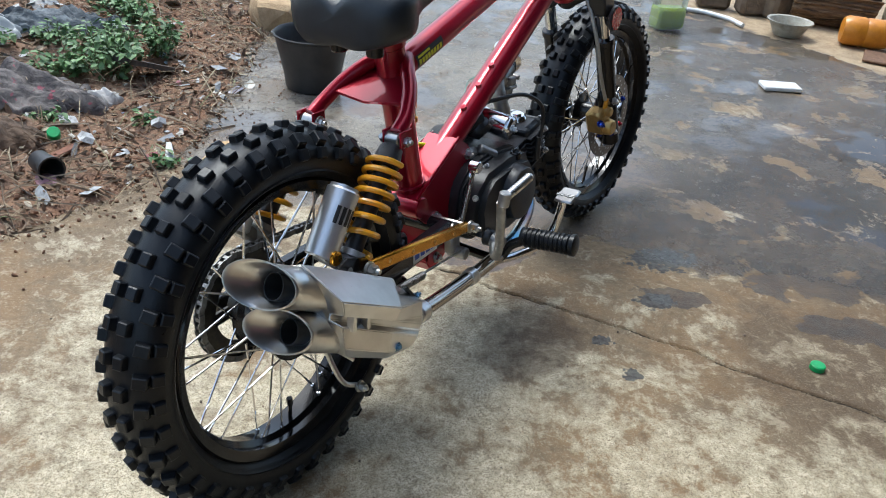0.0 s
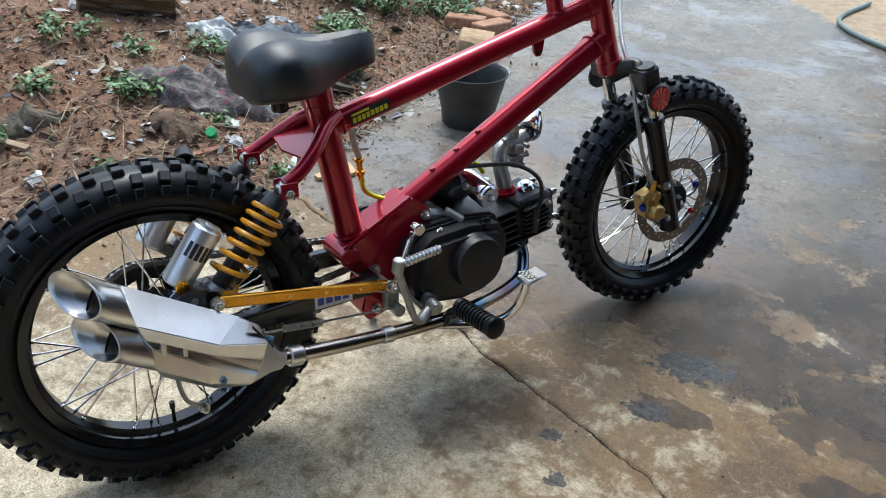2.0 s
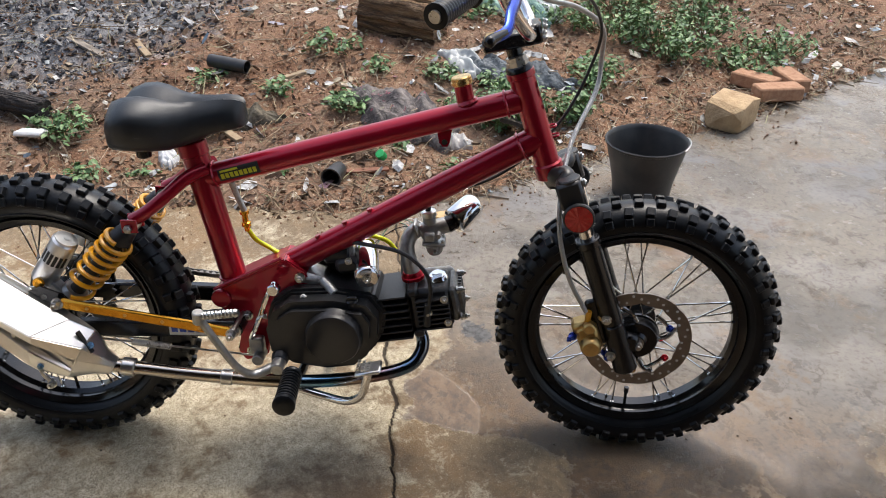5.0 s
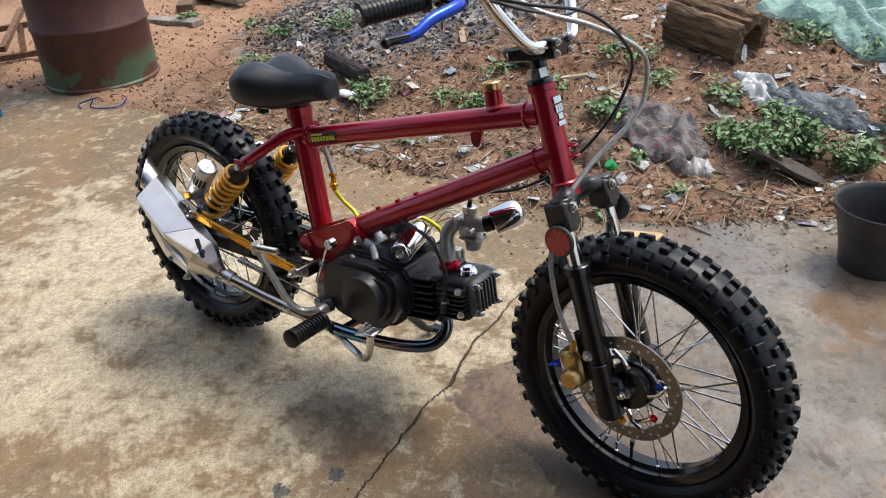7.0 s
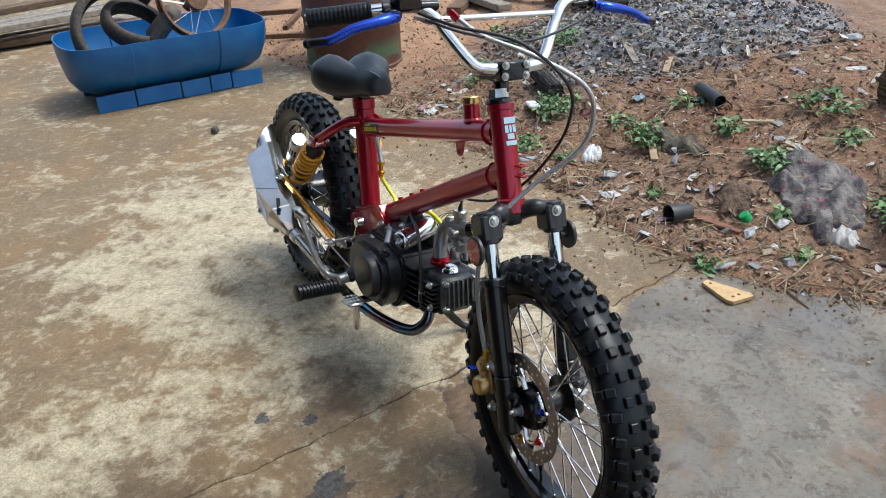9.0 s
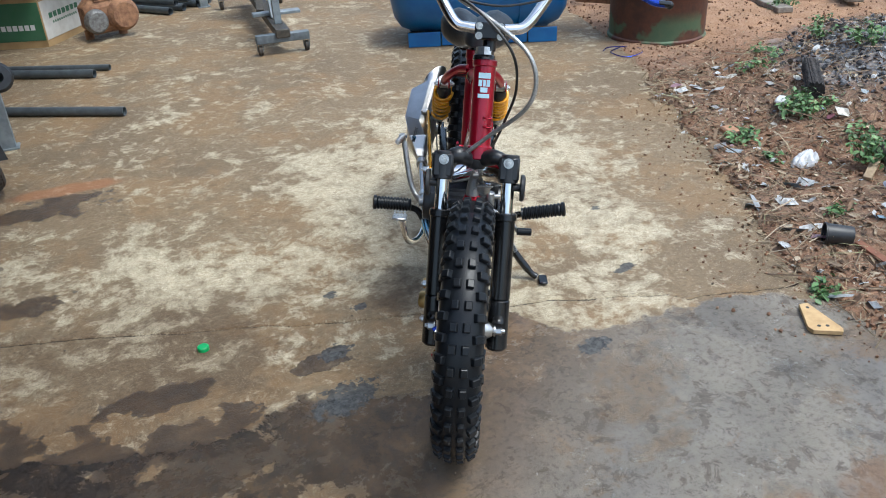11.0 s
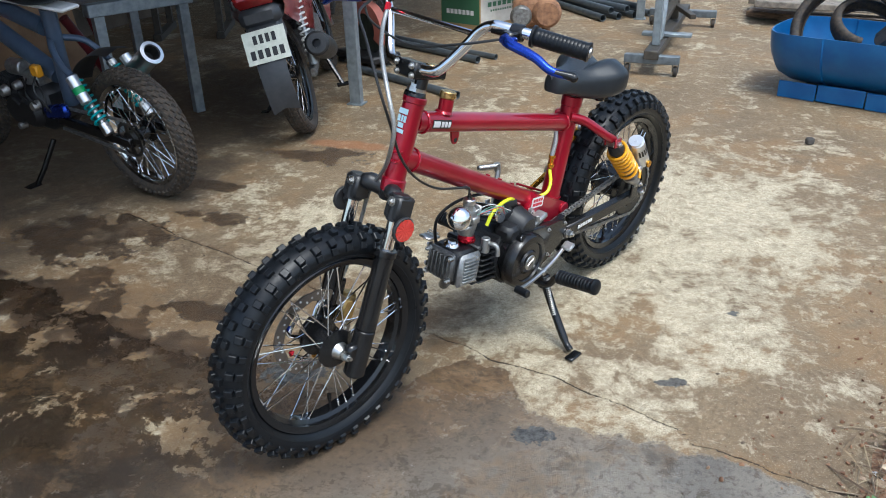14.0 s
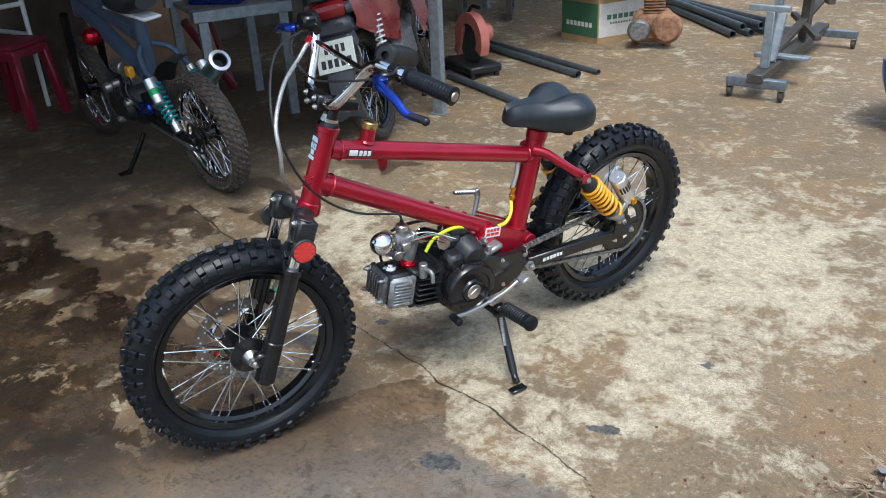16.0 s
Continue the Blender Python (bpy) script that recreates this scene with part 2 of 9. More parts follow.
def heat_tint():
    """Steel pipe with blue and straw heat colours along its length."""
    n = Nodes("heat_tinted_steel")
    sep = n.tree.nodes.new("ShaderNodeSeparateXYZ")
    n.link(n.co, sep.inputs[0])
    wob = n.math("MULTIPLY", n.math("SUBTRACT", n.noise(40.0), 0.5), 0.035)
    x = n.math("ADD", sep.outputs[0], wob)
    t = n.math("DIVIDE", n.math("ADD", x, 0.80), 0.42, True)
    col = n.ramp(t, (0.0, (0.52, 0.48, 0.43)), (0.20, (0.45, 0.38, 0.30)), (0.32, (0.16, 0.26, 0.38)), (0.46, (0.12, 0.30, 0.42)), (0.56, (0.42, 0.36, 0.30)), (0.68, (0.24, 0.15, 0.16)), (0.80, (0.10, 0.19, 0.30)), (1.0, (0.28, 0.24, 0.22)))
    return n.put(Base_Color=col, Metallic=1.0, Roughness=0.16)


HEAT = heat_tint()

# ---- ground: one earth sheet to the horizon, a worn concrete yard on it ----
def value_noise(x, y, seed):
    """Smooth value noise on arrays, 0 to 1."""
    xi, yi = np.floor(x).astype(np.int64), np.floor(y).astype(np.int64)
    fx, fy = x - xi, y - yi
    fx, fy = fx * fx * (3 - 2 * fx), fy * fy * (3 - 2 * fy)

    def h(a, b):
        n = (a * 374761393 + b * 668265263 + seed * 974634777) & 0x7FFFFFFF
        n = ((n ^ (n >> 13)) * 1274126177) & 0x7FFFFFFF
        return ((n ^ (n >> 16)) & 0xFFFF) / 65535.0

    return (h(xi, yi) * (1 - fx) + h(xi + 1, yi) * fx) * (1 - fy) + (h(xi, yi + 1) * (1 - fx) + h(xi + 1, yi + 1) * fx) * fy


def fbm(x, y, scale, seed, octaves=4):
    total, amp, s = 0.0, 0.5, scale
    for o in range(octaves):
        total = total + amp * (value_noise(x * s, y * s, seed + o) - 0.5)
        amp, s = amp * 0.5, s * 2.03
    return total


EDGE_Y = (-60, -6.0, -3.0, -0.1, 0.6, 1.6, 1.8, 2.2, 2.4, 2.9, 3.4, 3.9, 4.6, 6.0, 60)
EDGE_X = (-4.2, -3.4, -2.4, -1.62, -1.36, -0.92, -0.9, -0.62, -0.58, -0.62, -0.72, -0.78, -0.95, -1.2, -2)


def yard_edge(y):
    return np.interp(y, EDGE_Y, EDGE_X)


def earth_height(x, y):
    """Height of the earth sheet: under the slab inside the yard, a low bank of tipped soil outside it."""
    x, y = np.asarray(x, float), np.asarray(y, float)
    d = yard_edge(y) - x + 0.16 * fbm(x, y, 5.0, 3)
    near = np.clip((9 - np.hypot(x + 1, y - 1)) / 4, 0, 1)
    bank = np.clip(d / 0.35, 0, 1)
    rise = 0.22 * np.clip(d - 0.30, 0, 1.15) * np.clip((y - 0.1) / 1.3, 0.08, 1)
    z = -0.03 + 0.042 * np.clip((d + 0.06) / 0.12, 0, 1) + near * rise
    z = z + bank * near * (0.05 * fbm(x, y, 2.2, 11) + 0.045 * fbm(x, y, 9.0, 21, 5) + 0.02 * fbm(x, y, 30.0, 25, 3))
    ash = np.exp(-(((x + 2.75) / 0.75) ** 2 + ((y - 1.35) / 0.85) ** 2))
    z = z + near * ash * (0.06 + 0.16 * fbm(x, y, 7.0, 31, 5))
    return np.where(d < -0.2, -0.03, z)


def earth(x, y):
    return float(earth_height(np.array([x]), np.array([y]))[0])


def steps(*spans):
    """Grid lines: (from, to, step) spans joined."""
    out = []
    for a, b, s in spans:
        out.extend(np.arange(a, b, s))
    return np.array(out + [spans[-1][1]])


def sheet(name, xs, ys, height, material):
    gx, gy = np.meshgrid(xs, ys)
    co = np.stack([gx, gy, height(gx, gy)], -1).reshape(-1, 3)
    nx, ny = len(xs), len(ys)
    i = (np.arange(ny - 1)[:, None] * nx + np.arange(nx - 1)[None]).reshape(-1)
    faces = np.stack([i, i + 1, i + nx + 1, i + nx], -1)
    me = bpy.data.meshes.new(name)
    me.vertices.add(len(co))
    me.vertices.foreach_set("co", co.reshape(-1))
    me.loops.add(faces.size)
    me.loops.foreach_set("vertex_index", faces.reshape(-1).astype(np.int32))
    me.polygons.add(len(faces))
    me.polygons.foreach_set("loop_start", np.arange(0, faces.size, 4, dtype=np.int32))
    me.update(calc_edges=True)
    me.materials.append(material)
    me.shade_smooth()
    return new(name, me)


CRACK_X = (-0.9, -0.45, -0.263, -0.231, 0.099, 0.401, 0.494, 0.59, 0.78, 0.876, 1.136, 1.31, 1.6, 1.832, 2.6)
CRACK_Y = (2.36, 2.33, 2.266, 2.218, 2.108, 2.019, 1.988, 1.96, 1.902, 1.846, 1.766, 1.70, 1.60, 1.509, 1.3)


def slab_height(x, y):
    line = np.interp(x, CRACK_X, CRACK_Y) + 0.045 * fbm(x, x * 0 + 5.0, 11.0, 41, 7)
    wide = 0.0020 + 0.009 * np.clip(fbm(x, y, 12.0, 45, 3) + 0.04, 0, 1)
    dist = np.abs(y - line) / wide
    groove = -0.014 * np.clip(1.4 - dist, 0, 1)
    return 0.0016 * fbm(x, y, 18.0, 51, 3) + 0.004 * fbm(x, y, 2.0, 55, 2) - 0.0005 + groove


def earth_material():
    n = Nodes("red_earth")
    big, mid, fine = n.noise(1.3, 6, 0.6), n.noise(9.0, 6, 0.65), n.noise(70.0, 5, 0.7)
    col = n.mix(n.ramp(mid, (0.35, 0.0), (0.62, 1.0)), (0.195, 0.094, 0.048), (0.295, 0.168, 0.094))
    col = n.mix(n.ramp(fine, (0.48, 0.0), (0.66, 0.75)), col, (0.110, 0.054, 0.032))
    col = n.mix(n.ramp(n.noise(33.0, 6, 0.72), (0.57, 0.0), (0.64, 0.7)), col, (0.46, 0.35, 0.24))
    col = n.mix(n.ramp(big, (0.48, 0.0), (0.62, 0.45)), col, n.mix(fine, (0.17, 0.115, 0.080), (0.30, 0.22, 0.16)))
    col = n.mix(n.math("MULTIPLY", n.blob(-3.0, -0.75, 1.9, 1.25, 0.5, 10, 0.35, 2.0), 0.8), col, n.mix(mid, (0.44, 0.265, 0.150), (0.34, 0.195, 0.108)))
    ash = n.blob(-2.75, 1.35, 0.95, 1.05, 0.45)
    col = n.mix(ash, col, n.mix(n.ramp(mid, (0.4, 0.0), (0.62, 1.0)), (0.085, 0.086, 0.092), (0.34, 0.335, 0.33)))
    bump = n.bump(fine, 0.9, 0.012, n.bump(mid, 0.6, 0.03))
    return n.put(Base_Color=col, Roughness=0.9, Normal=bump)


def blob(self, x, y, rx, ry, rag=0.35, turn=0.0, soft=0.25, scale=5.0):
    """A ragged spot on the ground at (x, y): 1 inside, 0 outside."""
    sep = self.tree.nodes.new("ShaderNodeSeparateXYZ")
    mp = self.tree.nodes.new("ShaderNodeMapping")
    mp.vector_type = "TEXTURE"
    mp.inputs["Location"].default_value = (x, y, 0)
    mp.inputs["Rotation"].default_value = (0, 0, radians(turn))
    mp.inputs["Scale"].default_value = (rx, ry, 1)
    self.link(self.co, mp.inputs["Vector"])
    self.link(mp.outputs[0], sep.inputs[0])
    d = self.math("ADD", self.math("POWER", self.math("ABSOLUTE", sep.outputs[0]), 2.0), self.math("POWER", self.math("ABSOLUTE", sep.outputs[1]), 2.0))
    d = self.math("ADD", d, self.math("MULTIPLY", self.math("SUBTRACT", self.noise(scale, 5, 0.6), 0.5), rag * 4))
    return self.ramp(d, (max(0.0, 0.8 - soft), 1.0), (min(1.0, 0.8 + soft), 0.0))


Nodes.blob = blob


def yard_material():
    n = Nodes("worn_concrete")
    cloud, patch, fleck = n.noise(1.3, 8, 0.62, 0.5), n.noise(3.1, 13, 0.74, 0.30), n.noise(13.0, 10, 0.78, 0.25)
    grit, speck, pin = n.noise(60.0, 7, 0.75), n.noise(240.0, 5, 0.78), n.noise(620.0, 2, 0.6)
    sep = n.tree.nodes.new("ShaderNodeSeparateXYZ")
    n.link(n.co, sep.inputs[0])
    # brown film over pale worn cement
    pale = n.mix(n.ramp(grit, (0.38, 0.0), (0.60, 1.0)), (0.74, 0.655, 0.475), (0.47, 0.395, 0.26))
    pale = n.mix(n.ramp(speck, (0.52, 0.0), (0.60, 0.85)), pale, (0.17, 0.128, 0.080))
    pale = n.mix(n.ramp(pin, (0.56, 0.0), (0.63, 0.8)), pale, (0.12, 0.088, 0.056))
    brown = n.mix(n.ramp(cloud, (0.40, 0.0), (0.60, 1.0)), (0.265, 0.190, 0.108), (0.180, 0.126, 0.072))
    brown = n.mix(n.ramp(grit, (0.40, 0.0), (0.62, 0.8)), brown, (0.125, 0.088, 0.050))
    brown = n.mix(n.ramp(n.noise(2.1, 8, 0.66), (0.49, 0.0), (0.57, 0.7)), brown, (0.250, 0.155, 0.072))
    brown = n.mix(n.ramp(speck, (0.55, 0.0), (0.62, 0.85)), brown, (0.42, 0.345, 0.235))
    brown = n.mix(n.ramp(pin, (0.60, 0.0), (0.68, 0.6)), brown, (0.07, 0.052, 0.036))
    worn = n.math("MAXIMUM", n.blob(-0.02, 1.22, 0.85, 1.20, 0.4, -18, 0.6, 2.4), n.math("MULTIPLY", n.blob(1.0, 1.45, 0.9, 0.55, 0.5, 0, 0.6, 2.4), 0.55))
    level = n.math("ADD", n.math("ADD", n.math("MULTIPLY", patch, 0.50), n.math("MULTIPLY", fleck, 0.30)), n.math("ADD", n.math("MULTIPLY", worn, 0.080), n.math("MULTIPLY", n.math("ADD", grit, speck), 0.10)))
    film = n.ramp(level, (0.525, 0.0), (0.542, 0.50), (0.562, 0.82), (0.61, 1.0))
    col = n.mix(film, brown, pale)
    col = n.mix(n.ramp(n.noise(6.3, 11, 0.74), (0.55, 0.0), (0.62, 0.50)), col, (0.150, 0.102, 0.056))
    # flakes where the film has come away or stayed, with crisp edges
    col = n.mix(n.ramp(n.noise(15.0, 12, 0.80, 0.4), (0.545, 0.0), (0.600, 0.50)), col, n.mix(n.ramp(speck, (0.5, 0.0), (0.6, 1.0)), (0.62, 0.54, 0.385), (0.33, 0.265, 0.17)))
    col = n.mix(n.ramp(n.noise(21.0, 12, 0.82, 0.3), (0.545, 0.0), (0.610, 0.55)), col, (0.155, 0.106, 0.058))
    col = n.mix(n.ramp(n.noise(8.5, 12, 0.80, 0.3), (0.570, 0.0), (0.61, 0.45)), col, (0.118, 0.080, 0.044))
    # rain-wet part
    fc = n.tree.nodes.new("ShaderNodeFloatCurve")
    pts = [(-3.0, 2.9), (-0.6, 2.42), (-0.36, 2.30), (0.0, 2.29), (0.15, 2.25), (0.20, 2.09), (0.33, 2.07), (0.40, 2.15), (0.48, 2.25), (0.58, 2.32), (0.75, 2.28), (0.90, 2.22), (1.05, 2.28), (1.28, 2.22), (1.5, 2.16), (2.2, 1.95), (4.5, 2.2)]
    cm = fc.mapping.curves[0]
    while len(cm.points) < len(pts):
        cm.points.new(0.5, 0.5)
    for p, (x, y) in zip(cm.points, pts):
        p.location = ((x + 3.0) / 8.0, y / 5.0)
        p.handle_type = "VECTOR"
    fc.mapping.update()
    n.link(n.math("DIVIDE", n.math("ADD", sep.outputs[0], 3.0), 8.0), fc.inputs["Value"])
    over = n.math("SUBTRACT", sep.outputs[1], n.math("MULTIPLY", fc.outputs[0], 5.0))
    over = n.math("ADD", over, n.math("MULTIPLY", n.math("SUBTRACT", n.noise(6.5, 9, 0.66), 0.5), 0.26))
    wet = n.ramp(over, (0.0, 0.0), (0.014, 1.0))
    deep = n.ramp(n.math("DIVIDE", sep.outputs[0], 4.0), (0.15, 0.0), (0.24, 1.0))
    # islands that dried first
    island = n.math("MULTIPLY", n.ramp(n.noise(4.2, 10, 0.70, 0.3), (0.555, 0.0), (0.580, 0.75)), deep)
    wet = n.math("MULTIPLY", wet, n.math("SUBTRACT", 1.0, island))
    # spills of oil and water with clear edges
    stain = None
    for spec in ((1.90, 1.70, 0.30, 0.20), (1.66, 2.12, 0.16, 0.22), (1.42, 2.24, 0.20, 0.14), (1.20, 2.06, 0.13, 0.06), (1.42, 0.70, 0.22, 0.10), (1.12, 2.24, 0.16, 0.09), (1.98, 2.12, 0.22, 0.12), (1.55, 1.42, 0.16, 0.06), (0.76, 2.10, 0.08, 0.04), (1.75, 1.15, 0.16, 0.07), (2.2, 2.3, 0.3, 0.2)):
        b = n.blob(*spec, 1.5, 0, 0.07, 9.0)
        stain = b if stain is None else n.math("MAXIMUM", stain, b)
    # a soft dark brown spot on the concrete below the engine
    engine_spot = n.math("MULTIPLY", n.blob(0.45, 1.85, 0.17, 0.12, 0.8, 50, 0.30, 8.0), 0.55)
    col = n.mix(engine_spot, col, n.mix(n.ramp(fleck, (0.4, 0.0), (0.62, 1.0)), (0.050, 0.034, 0.022), (0.110, 0.076, 0.046)))
    col = n.mix(n.math("MULTIPLY", stain, 0.86), col, n.mix(n.ramp(fleck, (0.42, 0.0), (0.60, 1.0)), (0.038, 0.026, 0.018), (0.100, 0.062, 0.034)))
    # some sky reflection is painted into the wet colours, greyer towards the front
    grey = n.ramp(n.math("DIVIDE", n.math("SUBTRACT", sep.outputs[1], n.math("MULTIPLY", sep.outputs[0], 0.80)), 5.0), (0.40, 0.0), (0.50, 1.0))
    wetcol = n.mix(deep, n.mix(n.ramp(patch, (0.45, 0.0), (0.55, 1.0)), (0.086, 0.057, 0.034), (0.170, 0.108, 0.060)), n.mix(n.ramp(patch, (0.45, 0.0), (0.55, 1.0)), (0.022, 0.015, 0.010), (0.070, 0.042, 0.021)))
    wetcol = n.mix(n.ramp(n.noise(5.1, 10, 0.72), (0.58, 0.0), (0.62, 0.7)), wetcol, (0.16, 0.105, 0.056))
    greycol = n.mix(n.ramp(cloud, (0.42, 0.0), (0.58, 1.0)), (0.140, 0.129, 0.112), (0.245, 0.217, 0.176))
    greycol = n.mix(n.ramp(patch, (0.53, 0.0), (0.59, 0.75)), greycol, (0.155, 0.102, 0.058))
    greycol = n.mix(n.ramp(fleck, (0.55, 0.0), (0.62, 0.6)), greycol, (0.070, 0.068, 0.066))
    wetcol = n.mix(grey, wetcol, greycol)
    wetcol = n.mix(n.ramp(grit, (0.50, 0.0), (0.64, 0.6)), wetcol, (0.058, 0.047, 0.038))
    wetcol = n.mix(n.ramp(speck, (0.58, 0.0), (0.66, 0.35)), wetcol, (0.15, 0.125, 0.095))
    wetcol = n.mix(n.ramp(n.noise(16.0, 9, 0.72, 0.5), (0.555, 0.0), (0.58, 0.55)), wetcol, (0.050, 0.038, 0.028))
    wetcol = n.mix(deep, wetcol, (0.56, 0.53, 0.50), "MULTIPLY")
    col = n.mix(n.math("MULTIPLY", wet, 0.92), col, wetcol)
    # dry sandy margin beyond the yard
    dry = n.math("ADD", n.math("MULTIPLY", n.math("SUBTRACT", sep.outputs[0], 1.9), 0.734), n.math("MULTIPLY", n.math("SUBTRACT", sep.outputs[1], 4.25), 0.68))
    dry = n.ramp(n.math("ADD", dry, n.math("MULTIPLY", n.math("SUBTRACT", patch, 0.5), 0.5)), (0.0, 0.0), (0.04, 1.0))
    col = n.mix(dry, col, n.mix(n.ramp(fleck, (0.42, 0.0), (0.6, 1.0)), (0.42, 0.32, 0.20), (0.28, 0.20, 0.12)))
    wet = n.math("SUBTRACT", wet, dry, True)
    for spec in ((0.10, 2.347, 0.055, 0.035), (-0.204, 2.045, 0.045, 0.02), (0.73, 2.067, 0.05, 0.035), (0.763, 2.267, 0.10, 0.06), (-0.355, 1.647, 0.02, 0.014), (0.60, 1.88, 0.03, 0.02), (0.66, 1.78, 0.025, 0.02)):
        col = n.mix(n.math("MULTIPLY", n.blob(*spec, 1.1, 20, 0.10, 48.0), 0.9), col, n.mix(n.ramp(grit, (0.42, 0.0), (0.60, 1.0)), (0.030, 0.033, 0.035), (0.115, 0.115, 0.11)))
    col = n.mix(n.math("MULTIPLY", n.blob(1.363, 0.53, 0.22, 0.07, 0.5, 0, 0.3), 0.6), col, (0.33, 0.13, 0.05))
    # a broad darker area on the concrete, and muddy rain water by the bucket
    col = n.mix(n.math("MULTIPLY", n.blob(1.28, 1.90, 0.55, 0.40, 0.7, -15, 0.45, 5.0), 0.50), col, (0.45, 0.40, 0.36), "MULTIPLY")
    mud = n.blob(-0.20, 3.10, 0.27, 0.12, 0.9, -20, 0.25, 7.0)
    col = n.mix(n.math("MULTIPLY", mud, 0.5), col, (0.175, 0.100, 0.052))
    # a broad dark brown area on the workshop floor
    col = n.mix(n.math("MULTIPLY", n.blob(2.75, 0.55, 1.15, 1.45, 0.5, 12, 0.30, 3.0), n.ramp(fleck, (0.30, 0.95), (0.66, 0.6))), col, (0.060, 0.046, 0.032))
    # dirt packed into the crack
    col = n.mix(n.ramp(n.math("MULTIPLY", sep.outputs[2], -100.0), (0.34, 0.0), (0.55, 0.92)), col, (0.035, 0.025, 0.018))
    pool = n.math("MULTIPLY", n.ramp(n.noise(2.6, 6, 0.62), (0.42, 1.0), (0.52, 0.0)), n.math("MULTIPLY", n.ramp(over, (0.05, 0.0), (0.30, 1.0)), n.math("SUBTRACT", 1.0, dry, True)))
    pool = n.math("MAXIMUM", pool, n.math("MULTIPLY", wet, n.math("MAXIMUM", mud, n.blob(0.32, 2.15, 0.16, 0.10, 0.4, 10, 0.12))))
    damp = n.math("MAXIMUM", wet, n.math("MULTIPLY", stain, 0.6))
    rough = n.mix(damp, n.mix(grit, 0.55, 0.85), n.mix(n.ramp(n.math("ADD", n.math("MULTIPLY", patch, 0.6), n.math("MULTIPLY", fleck, 0.4)), (0.44, 0.0), (0.56, 1.0)), 0.09, 0.34))
    rough = n.mix(pool, rough, 0.05)
    relief = n.mix(n.math("MULTIPLY", pool, 0.95), n.math("ADD", n.math("ADD", grit, n.math("MULTIPLY", fleck, 0.8)), n.math("MULTIPLY", speck, 0.6)), 1.1)
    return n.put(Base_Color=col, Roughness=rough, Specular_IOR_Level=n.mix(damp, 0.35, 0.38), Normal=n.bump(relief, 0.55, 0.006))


EARTH = earth_material()
YARD = yard_material()
ground = tagged(sheet("ground", steps((-80, -20, 10), (-20, -6, 1), (-6, -4, 0.1), (-4, -0.4, 0.022), (-0.4, 8, 0.3), (8, 80, 8)),
                      steps((-80, -20, 10), (-20, -3, 0.8), (-3, -0.6, 0.06), (-0.6, 4.8, 0.025), (4.8, 8, 0.1), (8, 80, 6)), earth_height, EARTH),
                "reddish brown earth with litter beside the yard", "ground", kind="structure")
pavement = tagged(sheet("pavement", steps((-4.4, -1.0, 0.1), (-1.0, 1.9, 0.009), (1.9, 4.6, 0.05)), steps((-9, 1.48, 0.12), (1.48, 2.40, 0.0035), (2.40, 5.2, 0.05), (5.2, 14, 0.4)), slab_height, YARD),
                  "worn stained concrete yard, partly wet, with a crack", "concrete yard", kind="structure")

# ---- the red mini motorbike on its side stand ----
BIKE = Matrix.Translation((0.558, 2.49, 0)) @ Matrix.Rotation(radians(65.3), 4, "Z") @ Matrix.Rotation(radians(-5.6), 4, "X")
AXIS_TOP, AXIS_LOW = V(-0.251, 0, 0.785), V(-0.195, 0, 0.62)
BAR_TURN = Matrix.Translation(AXIS_TOP) @ Matrix.Rotation(radians(-3.5), 4, AXIS_TOP - AXIS_LOW) @ Matrix.Translation(V(0, 0.006, 0) - AXIS_TOP)
STEER = Matrix.Translation(AXIS_TOP) @ Matrix.Rotation(radians(-4.2), 4, AXIS_TOP - AXIS_LOW) @ Matrix.Translation(V(0, -0.003, 0) - AXIS_TOP)


